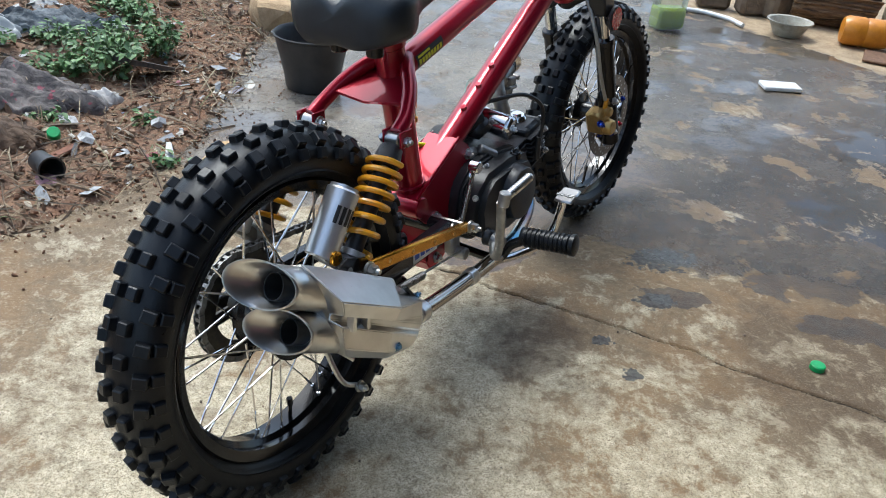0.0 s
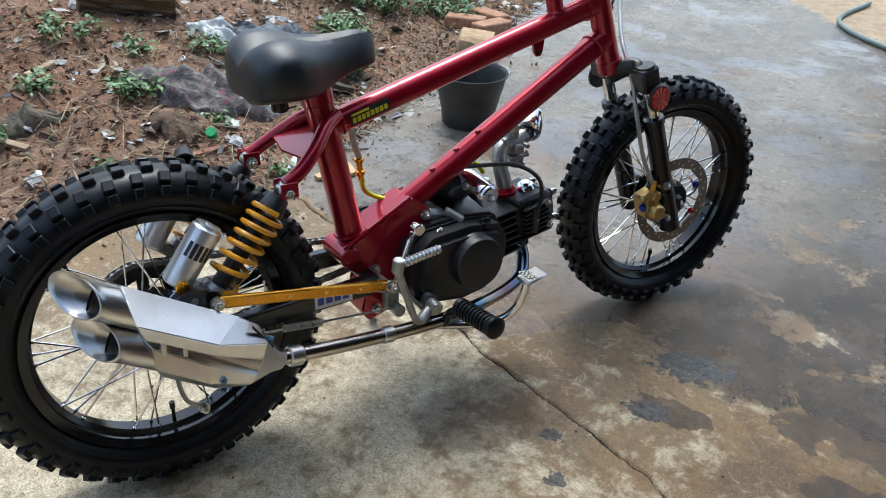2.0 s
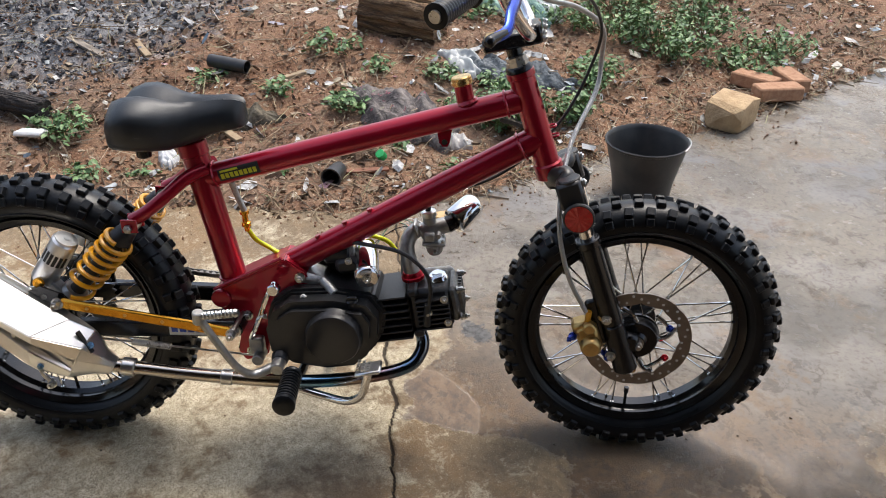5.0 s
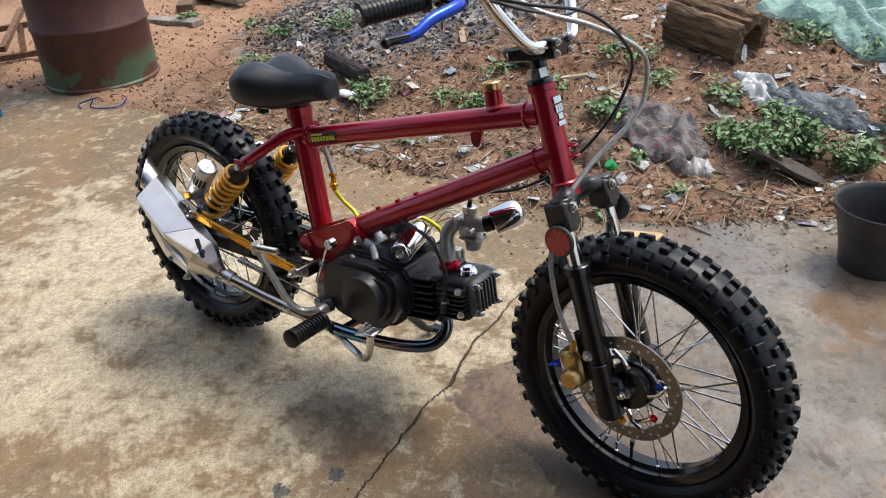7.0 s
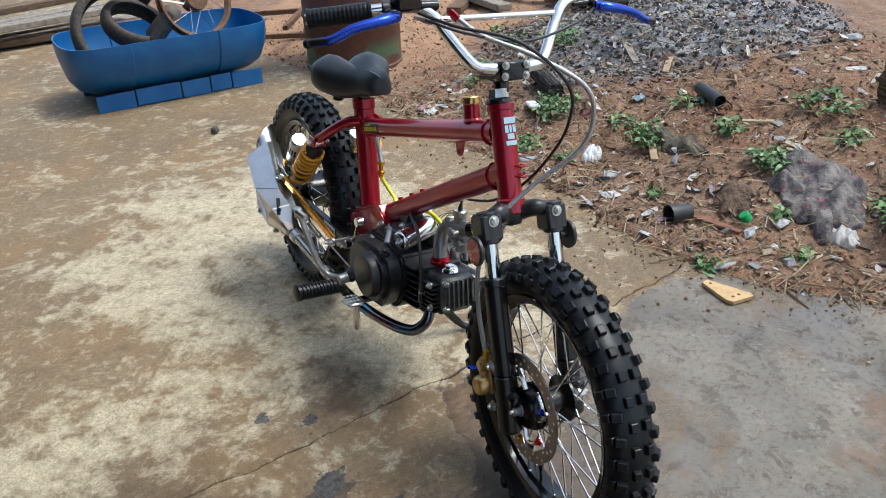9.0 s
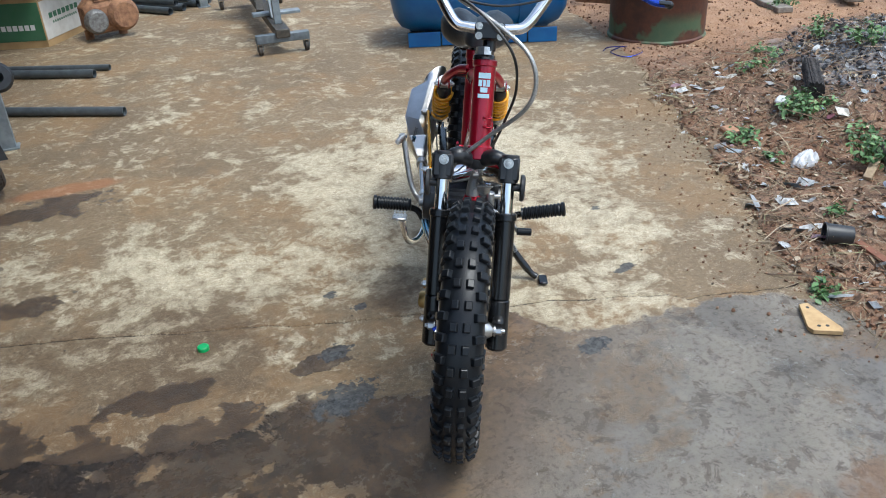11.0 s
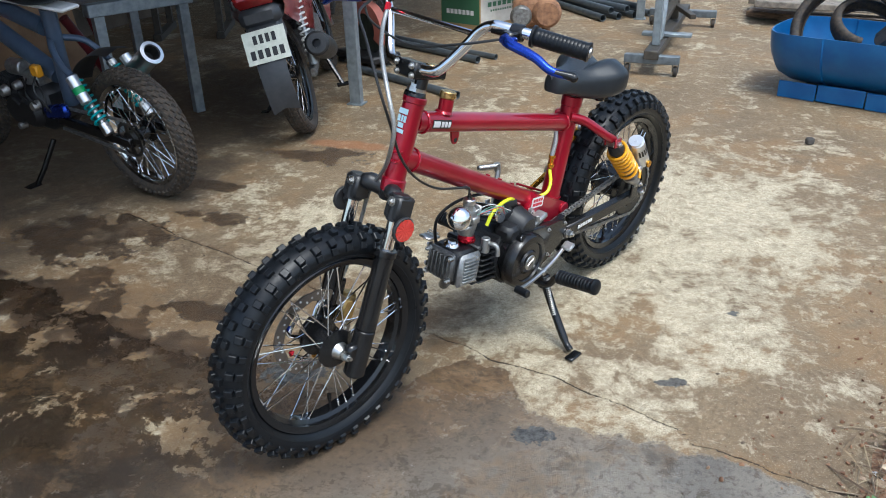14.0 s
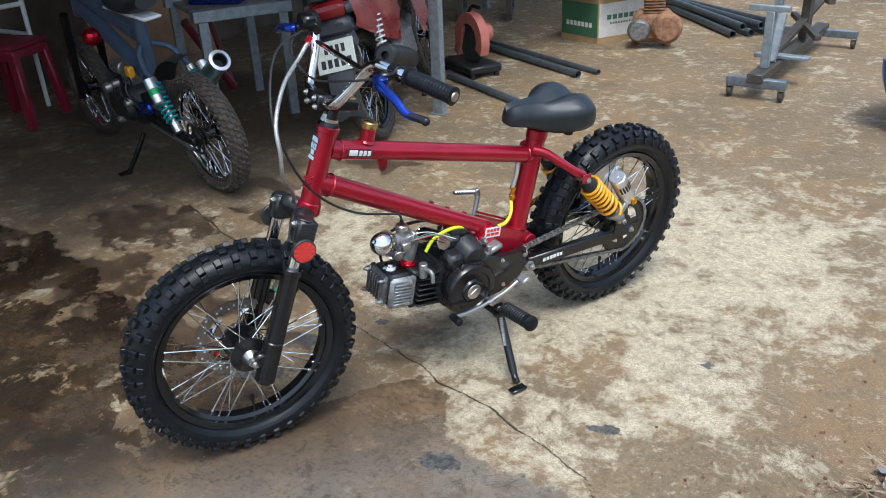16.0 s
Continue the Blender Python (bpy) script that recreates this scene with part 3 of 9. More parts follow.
def tyre_mesh(R, rim, w, knob, count, style, material):
    """A tyre carcass turned about y with tread blocks standing on it."""
    bm = bmesh.new()
    rc, h = (rim + R - knob) / 2, (R - knob - rim) / 2
    prof = []
    for k in range(15):
        a = radians(-150 + 300 * k / 14)
        prof.append((rc + h * math.cos(a) * (1.0 if math.cos(a) > 0 else 1.05), w / 2 * math.sin(a)))
    lathe(bm, prof, (0, 0, 0), (0, 1, 0), 72, True)
    for s in (-1, 1):
        lathe(bm, [(rim + 0.016, s * w * 0.435), (rim + 0.019, s * w * 0.462), (rim + 0.022, s * w * 0.445)], (0, 0, 0), (0, 1, 0), 72, True)

    def block(ang, lat, t_len, l_len, hh, skew=0.0):
        a = radians(lat)
        n_r, n_y = math.cos(a) / h, math.sin(a) / (w / 2)
        ln = math.hypot(n_r, n_y)
        n_r, n_y = n_r / ln, n_y / ln
        r, y = rc + h * math.cos(a), w / 2 * math.sin(a)
        rad, tan = V(math.cos(ang), 0, math.sin(ang)), V(-math.sin(ang), 0, math.cos(ang))
        nrm = rad * n_r + V(0, n_y, 0)
        lateral = nrm.cross(tan)
        rot = Matrix((tan, lateral, nrm)).transposed() @ Matrix.Rotation(skew, 3, "Z")
        box(bm, rad * r + V(0, y, 0) + nrm * (hh / 2 - 0.002), (t_len, l_len, hh + 0.004), rot, 0.0014, 0.84)

    for i in range(count):
        a = math.tau * i / count
        step = math.tau * R / count
        if style == "knobby":
            if i % 2:
                for k in (-1, 1):
                    block(a, k * 47, step * 0.86, w * 0.23, knob, k * 0.10)
                    block(a, k * 76, step * 0.80, w * 0.20, knob * 0.55)
            else:
                for k in (-1, 1):
                    block(a, k * 15.5, step * 0.90, w * 0.180, knob)
        elif style == "trials":
            for k, lat in enumerate((-78, -52, -26, 0, 26, 52, 78)):
                block(a + (0.5 * math.tau / count if k % 2 else 0), lat, step * 0.66, w * 0.165, knob, 0.5)
        else:
            for lat in (-50, -18, 18, 50):
                block(a + abs(lat) * 0.0006, lat, step * 0.86, w * 0.22, knob)
    return mesh_of(bm, material, 30)


def spoke_meshes(hub_r, hub_y, rim_r, lean, thick=0.0017):
    """Four spokes: both flanges, leaning both ways; each with its nipple."""
    out = []
    for sy in (-1, 1):
        for sl in (-1, 1):
            bm = bmesh.new()
            a = lean * sl
            p0 = V(hub_r, sy * hub_y, 0)
            p1 = V(rim_r * math.cos(a), sy * 0.008, rim_r * math.sin(a))
            tube(bm, [p0, p1], thick, 6)
            d = (p1 - p0).normalized()
            tube(bm, [p1 - d * 0.014, p1], thick * 1.9, 6)
            tube(bm, [p0 - V(0, sy * 0.004, 0), p0 + V(0, sy * 0.003, 0)], thick * 2, 6)
            out.append(mesh_of(bm, CHROME))
    return out


def rim_mesh(r, w, material):
    bm = bmesh.new()
    prof = [(r + 0.004, -w / 2), (r + 0.008, -w / 2 + 0.004), (r - 0.006, -w / 2 + 0.006), (r - 0.006, -w * 0.22), (r - 0.013, -w * 0.12), (r - 0.013, w * 0.12),
            (r - 0.006, w * 0.22), (r - 0.006, w / 2 - 0.006), (r + 0.008, w / 2 - 0.004), (r + 0.004, w / 2), (r - 0.002, w / 2 - 0.003), (r - 0.010, w / 2 - 0.006), (r - 0.010, w * 0.24), (r - 0.018, w * 0.14),
            (r - 0.018, -w * 0.14), (r - 0.010, -w * 0.24), (r - 0.010, -w / 2 + 0.006), (r - 0.002, -w / 2 + 0.003)]
    lathe(bm, prof, (0, 0, 0), (0, 1, 0), 80, True)
    return mesh_of(bm, material, 30)


def wheel(parent, name, m, R, rim, w, style="knobby", count=40, knob=0.010, hub=None, rim_mat=None, tyre_mat=None, hub_mat=None, spokes=9, hub_r=0.038, label=""):
    """A spoked wheel that turns about y: hub, with rim, tyre, valve and every spoke under it."""
    bm = bmesh.new()
    lathe(bm, hub or [(0.018, -0.045), (0.030, -0.040), (0.046, -0.034), (0.046, -0.028), (0.026, -0.022), (0.024, 0.022), (0.046, 0.028), (0.046, 0.034), (0.030, 0.040), (0.018, 0.045)], (0, 0, 0), (0, 1, 0), 32)
    hb = part(name, bm, hub_mat or BLACK, parent, label, m)
    part("tyre", tyre_mesh(R, rim, w, knob, count, style, tyre_mat or RUBBER), None, hb)
    part("rim", rim_mesh(rim, w * 0.72, rim_mat or BLACK), None, hb)
    four = spoke_meshes(hub_r, 0.031, rim - 0.008, radians(32))
    for i in range(spokes):
        for k, me in enumerate(four):
            turn = math.tau * (i + (0.25 if k in (1, 2) else 0.0) + (0.5 if k > 1 else 0)) / spokes
            part("spoke", me, None, hb, m=Matrix.Rotation(turn, 4, "Y"))
    bm = bmesh.new()
    cyl(bm, (0, 0, -rim + 0.012), (0, -0.004, -rim + 0.045), 0.0035, 0.003, 8)
    cyl(bm, (0, -0.004, -rim + 0.045), (0, -0.004, -rim + 0.058), 0.005, seg=8)
    part("valve", bm, BLACK, hb)
    return hb


def mini_bike():
    bike = empty("minibike", BIKE)
    tagged(bike, "candy red custom mini motorbike with knobby tyres on its side stand", "motorbike")

    def P(name, bm, material, label="", parent=bike, steer=False, angle=38):
        if steer:
            bmesh.ops.transform(bm, matrix=STEER if steer is True else steer, verts=bm.verts)
        return part(name, bm, material, parent, label, angle=angle)

    # red frame
    def weld(bm, p, d, r):
        m = frame_of(Vector(d))
        pts = [Vector(p) + m @ V(r * math.cos(k * math.tau / 36), r * math.sin(k * math.tau / 36), 0) for k in range(36)]
        tube(bm, pts, [0.0022 + 0.0012 * (k % 2) for k in range(36)], 6, closed=True)

    bm = bmesh.new()
    cyl(bm, (-0.2535, 0, 0.792), (-0.189, 0, 0.602), 0.0235, seg=28)
    cyl(bm, (-0.255, 0, 0.7965), (-0.2505, 0, 0.783), 0.026, seg=28, bevel=0.002)
    cyl(bm, (-0.197, 0, 0.626), (-0.187, 0, 0.597), 0.0275, seg=28, bevel=0.003)
    head = P("head_tube", bm, RED)
    bm = bmesh.new()
    cyl(bm, (-0.252, 0, 0.741), (-0.852, 0, 0.583), 0.0228, seg=24)
    weld(bm, (-0.276, 0, 0.734), (-1, 0, -0.265), 0.0236)
    weld(bm, (-0.826, 0, 0.590), (-1, 0, -0.265), 0.0236)
    P("top_tube", bm, RED)
    bm = bmesh.new()
    cyl(bm, (-0.213, 0, 0.672), (-0.80, 0, 0.345), 0.0250, seg=24)
    weld(bm, (-0.245, 0, 0.654), (-1, 0, -0.55), 0.026)
    down = P("down_tube", bm, RED)
    bm = bmesh.new()
    cyl(bm, (-0.866, 0, 0.648), (-0.808, 0, 0.330), 0.0262, 0.0262, seg=24)
    cyl(bm, (-0.8675, 0, 0.655), (-0.8625, 0, 0.628), 0.0285, seg=24, bevel=0.002)
    weld(bm, (-0.816, 0, 0.374), (0.18, 0, -1), 0.0275)
    P("seat_tube", bm, RED)
    bm = bmesh.new()
    cyl(bm, (-0.835, -0.042, 0.338), (-0.835, 0.042, 0.338), 0.020, seg=20, bevel=0.002)
    P("pivot_sleeve", bm, RED)
    # stays for the shock absorbers
    for s in (-1, 1):
        bm = bmesh.new()
        tube(bm, curve([(-0.838, s * 0.018, 0.607), (-0.868, s * 0.040, 0.597), (-0.900, s * 0.066, 0.572), (-0.935, s * 0.082, 0.545), (-0.966, s * 0.086, 0.527)], 6), 0.0125, 14)
        box(bm, (-0.966, s * 0.071, 0.522), (0.03, 0.004, 0.026), bevel=0.001)
        box(bm, (-0.966, s * 0.103, 0.522), (0.03, 0.004, 0.026), bevel=0.001)
        P("shock_stay", bm, RED)
    bm = bmesh.new()
    slab_pts = [(-0.85, -0.03), (-0.925, -0.066), (-0.935, 0.0), (-0.925, 0.066), (-0.85, 0.03)]
    a = [bm.verts.new((x, y, 0.588 + (x + 0.85) * 0.42)) for x, y in slab_pts]
    b = [bm.verts.new((x, y, 0.592 + (x + 0.85) * 0.42)) for x, y in slab_pts]
    bm.faces.new(a), bm.faces.new(list(reversed(b)))
    for i in range(5):
        bm.faces.new((a[i], b[i], b[(i + 1) % 5], a[(i + 1) % 5]))
    P("stay_plate", bm, RED)
    # box-shaped engine mount
    bm = bmesh.new()
    top = [(-0.842, 0.356), (-0.70, 0.428), (-0.662, 0.402), (-0.652, 0.372), (-0.676, 0.352), (-0.722, 0.318), (-0.742, 0.262), (-0.752, 0.205), (-0.80, 0.190), (-0.815, 0.215), (-0.795, 0.285), (-0.845, 0.318)]
    slab(bm, top, -0.036, 0.036)
    bmesh.ops.bevel(bm, geom=list(bm.edges), offset=0.003, segments=2, affect="EDGES")
    mount = P("engine_mount", bm, RED)
    bm = bmesh.new()
    tube(bm, [(-0.848 + 0.0075 * k, -0.038, 0.3585 + 0.00382 * k) for k in range(20)], [0.003 + 0.001 * (k % 2) for k in range(20)], 6)
    P("weld_bead", bm, RED, parent=mount)
    bolts(mount, [(V(x, s * 0.036, z), V(0, s, 0), 0.008, 0.011) for x, z in ((-0.672, 0.388), (-0.785, 0.300), (-0.785, 0.215)) for s in (-1, 1)], STEEL)
    # fuel filler on the top tube
    bm = bmesh.new()
    cyl(bm, (-0.348, 0, 0.732), (-0.356, 0, 0.768), 0.0165, seg=20)
    cyl(bm, (-0.3465, 0, 0.737), (-0.348, 0, 0.742), 0.021, 0.0175, seg=20)
    neck = P("filler_neck", bm, RED)
    bm = bmesh.new()
    cyl(bm, (-0.356, 0, 0.768), (-0.3595, 0, 0.784), 0.0185, seg=24, bevel=0.002)
    cyl(bm, (-0.357, 0, 0.772), (-0.358, 0, 0.776), 0.0198, seg=24)
    P("filler_cap", bm, BRASS, "polished brass cap", neck)
    bm = bmesh.new()
    slab(bm, [(-0.372, 0.700), (-0.404, 0.692), (-0.398, 0.660), (-0.392, 0.652), (-0.383, 0.652), (-0.378, 0.661)], -0.003, 0.003)
    tab = P("hanging_tab", bm, RED)
    bm = bmesh.new()
    cyl(bm, (-0.388, -0.0036, 0.661), (-0.388, 0.0036, 0.661), 0.0055, seg=12)
    P("hole", bm, BLACK_PRINT, parent=tab)
    for x in (-0.53, -0.58, -0.635):
        z = 0.672 - (x + 0.213) * -0.557 + 0.026
        bm = bmesh.new()
        cyl(bm, (x, -0.006, z - 0.004), (x - 0.003, -0.006, z + 0.005), 0.006, seg=10)
        P("lug", bm, RED, parent=down)
    bm = bmesh.new()
    for z in (0.690, 0.672):
        x = -0.251 + (0.785 - z) * 0.339
        tube(bm, curve([(x + 0.016, 0.016, z), (x + 0.034, 0.020, z + 0.002), (x + 0.034, 0.006, z + 0.002), (x + 0.022, 0.004, z)], 4), 0.0022, 6)
    P("cable_guide", bm, RED, parent=head)

    # decals, as plain shapes
    tt_dir = V(0.600, 0, 0.158).normalized()
    tt_up = V(-tt_dir.z, 0, tt_dir.x)

    def sticker(name, centre, xdir, updir, w, h, wrap_r, material, parent=bike):
        """A decal laid round a tube; returns the plane that it lies in."""
        n = Vector(xdir).cross(Vector(updir)).normalized()
        bm = bmesh.new()
        rings = []
        for i in range(9):
            a = (i / 8 - 0.5) * h / wrap_r
            off = updir * math.sin(a) * wrap_r + n * (math.cos(a) - 1) * wrap_r
            rings.append([Vector(centre) + off + xdir * (k / 4 - 0.5) * w for k in range(5)])
        loft(bm, rings, False, False)
        ob = P(name, bm, material, parent=parent)
        return ob, n

    def tube_bars(name, centre, xdir, updir, w, h, wrap_r, cells, material, parent):
        """Bars wrapped on a tube, in place of letters."""
        n = Vector(xdir).cross(Vector(updir)).normalized()
        bm = bmesh.new()
        for x0, x1, y0, y1 in cells:
            rings = []
            for i in range(5):
                a = ((y0 + (y1 - y0) * i / 4) - 0.5) * h / wrap_r
                off = updir * math.sin(a) * (wrap_r + 0.0005) + n * ((math.cos(a) - 1) * wrap_r + math.cos(a) * 0.0005)
                rings.append([Vector(centre) + off + xdir * ((x0 + (x1 - x0) * k / 2) - 0.5) * w for k in range(3)])
            loft(bm, rings, False, False)
        P(name, bm, material, parent=parent)

    letters8 = [(0.06 + 0.112 * k, 0.06 + 0.112 * k + 0.085, 0.20, 0.62) for k in range(8)] + [(0.06, 0.5, 0.74, 0.90)]
    c = V(-0.775, -0.0236, 0.6035)
    st, _ = sticker("decal", c, tt_dir, tt_up, 0.082, 0.024, 0.0236, BLACK_PRINT)
    tube_bars("lettering", c, tt_dir, tt_up, 0.082, 0.024, 0.0236, letters8, YELLOW_PRINT, st)
    c = V(-0.318, 0.0236, 0.7236)
    st, _ = sticker("decal", c, -tt_dir, tt_up, 0.062, 0.020, 0.0236, BLACK_PRINT)
    tube_bars("lettering", c, -tt_dir, tt_up, 0.062, 0.020, 0.0236, [(0.04, 0.40, 0.18, 0.85), (0.46, 0.60, 0.18, 0.80), (0.64, 0.78, 0.18, 0.80), (0.82, 0.96, 0.18, 0.80)], WHITE_PRINT, st)
    ht_dir = (AXIS_TOP - AXIS_LOW).normalized()
    hn = V(ht_dir.z, 0, -ht_dir.x)
    c = AXIS_TOP.lerp(AXIS_LOW, 0.24) + hn * 0.0241
    tube_bars("head_badge", c, V(0, 1, 0), ht_dir, 0.030, 0.052, 5.0, [(0.1, 0.9, 0.0, 0.16), (0.25, 0.75, 0.22, 0.42), (0.1, 0.35, 0.46, 0.72), (0.42, 0.60, 0.46, 0.72), (0.66, 0.9, 0.46, 0.72), (0.08, 0.92, 0.78, 1.0)], LIGHT_BLUE_PRINT, head)
    m = Matrix.Translation((-0.702, 0.0375, 0.405)) @ Matrix(((-1, 0, 0), (0, 0, 1), (0, 1, 0))).to_4x4() @ Matrix.Rotation(radians(-8), 4, "Z")
    bm = bmesh.new()
    box(bm, m @ V(0, 0, 0), (0.052, 0.001, 0.030), m.to_3x3() @ Matrix(((1, 0, 0), (0, 0, -1), (0, 1, 0))))
    P("decal", bm, WHITE_PRINT, parent=mount)
    bars(mount, m @ Matrix.Translation((0, 0, 0.0006)), 0.044, 0.024, [(4, 0.78), (3, 0.86)], RED_PRINT)

    # saddle
    bm = bmesh.new()
    rings = []
    spec = [(-1.040, 0.040, 0.708, 0.034), (-1.036, 0.068, 0.720, 0.056), (-1.022, 0.086, 0.733, 0.070), (-0.995, 0.096, 0.742, 0.080), (-0.965, 0.097, 0.744, 0.083), (-0.935, 0.088, 0.740, 0.080), (-0.905, 0.071, 0.733, 0.073),
            (-0.875, 0.054, 0.729, 0.062), (-0.845, 0.043, 0.729, 0.052), (-0.815, 0.036, 0.730, 0.041), (-0.785, 0.033, 0.732, 0.036), (-0.762, 0.029, 0.731, 0.031), (-0.748, 0.021, 0.727, 0.024), (-0.742, 0.009, 0.722, 0.014)]
    for x, hw, zt, dep in spec:
        hw = hw * 1.09
        x = -0.756 + (x + 0.742) * 0.81
        groove = 0.016 * max(0.0, min(1.0, (-0.80 - x) / 0.08)) if x > -0.985 else 0.008
        ring = []
        for k in range(28):
            a = math.tau * k / 28
            cy, cz = math.cos(a), math.sin(a)
            y = hw * math.copysign(abs(cy) ** 0.75, cy)
            if cz >= 0:
                z = zt - 0.030 + (0.030 + 0.013 * max(0, 1 - abs(abs(y) / hw - 0.5) * 2)) * cz ** 0.7 - groove * math.exp(-(y / (0.18 * hw + 0.008)) ** 2) * cz
            else:
                z = zt - 0.030 - (dep - 0.012) * (-cz) ** 0.6 * (0.75 + 0.25 * abs(y) / hw)
            ring.append((x, y, z))
        rings.append(ring)
    loft(bm, rings)
    saddle = P("saddle", bm, LEATHER, "black vinyl bicycle saddle", angle=60)
    bm = bmesh.new()
    for s in (-1, 1):
        tube(bm, curve([(-0.986, s * 0.052, 0.690), (-0.952, s * 0.0995, 0.694), (-0.912, s * 0.092, 0.688), (-0.872, s * 0.059, 0.690), (-0.828, s * 0.040, 0.700)], 6), 0.0016, 6)
    P("piping", bm, PLASTIC, parent=saddle)
    bm = bmesh.new()
    box(bm, (-0.9945, 0.018, 0.700), (0.003, 0.018, 0.016), bevel=0.001)
    P("tag", bm, RED_PRINT, "small red mark", saddle)
    bm = bmesh.new()
    for s in (-1, 1):
        cyl(bm, (-0.945, s * 0.035, 0.668), (-0.945, s * 0.035, 0.634), 0.016, 0.014, 12, 0.002)
        tube(bm, curve([(-0.965, s * 0.035, 0.650), (-0.92, s * 0.024, 0.660), (-0.84, s * 0.020, 0.668), (-0.79, s * 0.012, 0.690)], 6), 0.0035, 8)
    P("saddle_rails", bm, BLACK, parent=saddle)
    bm = bmesh.new()
    cyl(bm, (-0.862, 0, 0.63), (-0.876, 0, 0.694), 0.0135, seg=16)
    box(bm, (-0.876, 0, 0.680), (0.036, 0.055, 0.026), bevel=0.004)
    cyl(bm, (-0.866, 0, 0.650), (-0.869, 0, 0.662), 0.017, seg=16)
    cyl(bm, (-0.893, -0.034, 0.676), (-0.893, 0.034, 0.676), 0.007, seg=10)
    P("seat_post", bm, BLACK)

    # front wheel with brake disc
    fw = wheel(bike, "front_wheel", STEER @ Matrix.Translation((-0.002, 0, 0.2815)), 0.2835, 0.209, 0.088, count=84, knob=0.0085, rim_mat=RIM_BLACK)
    disc_brake(fw)
    bm = bmesh.new()
    cyl(bm, (0, -0.070, 0), (0, 0.070, 0), 0.006, seg=12)
    cyl(bm, (0, 0.040, 0), (0, 0.060, 0), 0.022, 0.014, 20, 0.002)
    part("axle", bm, STEEL, fw, "zinc plated axle")
    bolts(fw, [(V(0, s * 0.062, 0), V(0, s, 0), 0.0095, 0.018) for s in (-1, 1)], STEEL, "axle_nut")
    # telescopic fork
    ld = V(0.331, 0, -0.9436)
    for s in (-1, 1):
        base = V(-0.136, s * 0.070, 0.56)

        def at(z):
            return base + ld * ((0.56 - z) / 0.9436)

        bm = bmesh.new()
        cyl(bm, at(0.610), at(0.48), 0.0142, seg=20)
        P("stanchion", bm, CHROME, steer=True)
        bm = bmesh.new()
        cyl(bm, at(0.507), at(0.492), 0.0240, 0.0245, 24, 0.002)
        cyl(bm, at(0.495), at(0.330), 0.0212, 0.0225, 24, 0.002)
        cyl(bm, at(0.332), at(0.222), 0.0230, 0.0240, 24, 0.006)
        box(bm, at(0.283) + V(0.020, 0, 0.004), (0.035, 0.026, 0.038), bevel=0.006)
        if s < 0:
            box(bm, at(0.33) + V(-0.026, 0, 0), (0.03, 0.014, 0.10), Matrix.Rotation(radians(-19), 3, "Y"), 0.004)
        P("fork_leg", bm, BLACK, "gloss black fork slider", steer=True)
        bm = bmesh.new()
        tiltm = Matrix.Rotation(radians(19.3), 3, "Y").inverted()
        box(bm, at(0.595) + V(-0.004, 0, 0), (0.046, 0.044, 0.052), tiltm, 0.005)
        cyl(bm, at(0.624), at(0.568), 0.0205, seg=20, bevel=0.002)
        tube(bm, curve([at(0.606) + V(-0.012, -s * 0.014, 0), V(-0.158, s * 0.044, 0.616), V(-0.176, s * 0.022, 0.606), V(-0.186, 0, 0.592)], 5), [0.017] * 6 + [0.020] * 10, 12, flat=0.85)
        yoke = P("fork_yoke", bm, BLACK_SATIN, "black cast fork clamp", steer=True)
        bolts(yoke, [(at(0.612) + V(0.020, -s * 0.002, 0.002), V(1, 0, 0.3), 0.008, 0.007), (at(0.585) + V(0.016, s * 0.004, 0), V(1, 0, 0.3), 0.0055, 0.002)], STEEL, "bolt", STEER)
        # round reflector on a bracket
        bm = bmesh.new()
        rc = at(0.556) + V(-0.002, s * 0.026, 0.003)
        cyl(bm, rc, rc + V(0, s * 0.009, 0), 0.0285, seg=28, bevel=0.002)
        cyl(bm, rc + V(0, -s * 0.02, 0), rc, 0.008, seg=10)
        holder = P("reflector", bm, PLASTIC, "black reflector holder", steer=True)
        bm = bmesh.new()
        n = 24
        ctr = bm.verts.new(rc + V(0, s * 0.0105, 0))
        ring = [bm.verts.new(rc + V(math.cos(k * math.tau / n) * 0.025, s * (0.0095 + 0.0012 * (k % 2)), math.sin(k * math.tau / n) * 0.025)) for k in range(n)]
        for k in range(n):
            bm.faces.new((ctr, ring[k], ring[(k + 1) % n]))
        P("lens", bm, REFLECTOR, "red faceted lens", holder, True, 1)
    # steering head
    bm = bmesh.new()
    cyl(bm, (-0.183, 0, 0.600), (-0.176, 0, 0.580), 0.021, 0.018, 20, 0.002)
    P("steering_race", bm, BLACK_ROUGH, steer=True)
    bm = bmesh.new()
    cyl(bm, AXIS_TOP + ht_dir * 0.010, AXIS_TOP + ht_dir * 0.022, 0.0245, 0.023, 20, 0.002)
    P("head_cup", bm, BLACK, steer=True)
    bm = bmesh.new()
    cyl(bm, AXIS_TOP + ht_dir * 0.020, AXIS_TOP + ht_dir * 0.030, 0.0205, seg=8)
    cyl(bm, AXIS_TOP + ht_dir * 0.030, AXIS_TOP + ht_dir * 0.038, 0.0185, seg=8)
    P("lock_nut", bm, STEEL, "zinc plated lock nuts", steer=True)
    bm = bmesh.new()
    cyl(bm, AXIS_TOP + ht_dir * 0.030, AXIS_TOP + ht_dir * 0.066, 0.0142, seg=18)
    tilt = Matrix.Rotation(radians(-13), 3, "Y")
    box(bm, (-0.278, 0, 0.846), (0.088, 0.040, 0.026), tilt, 0.004)
    box(bm, (-0.235, 0, 0.862), (0.034, 0.062, 0.034), tilt, 0.004)
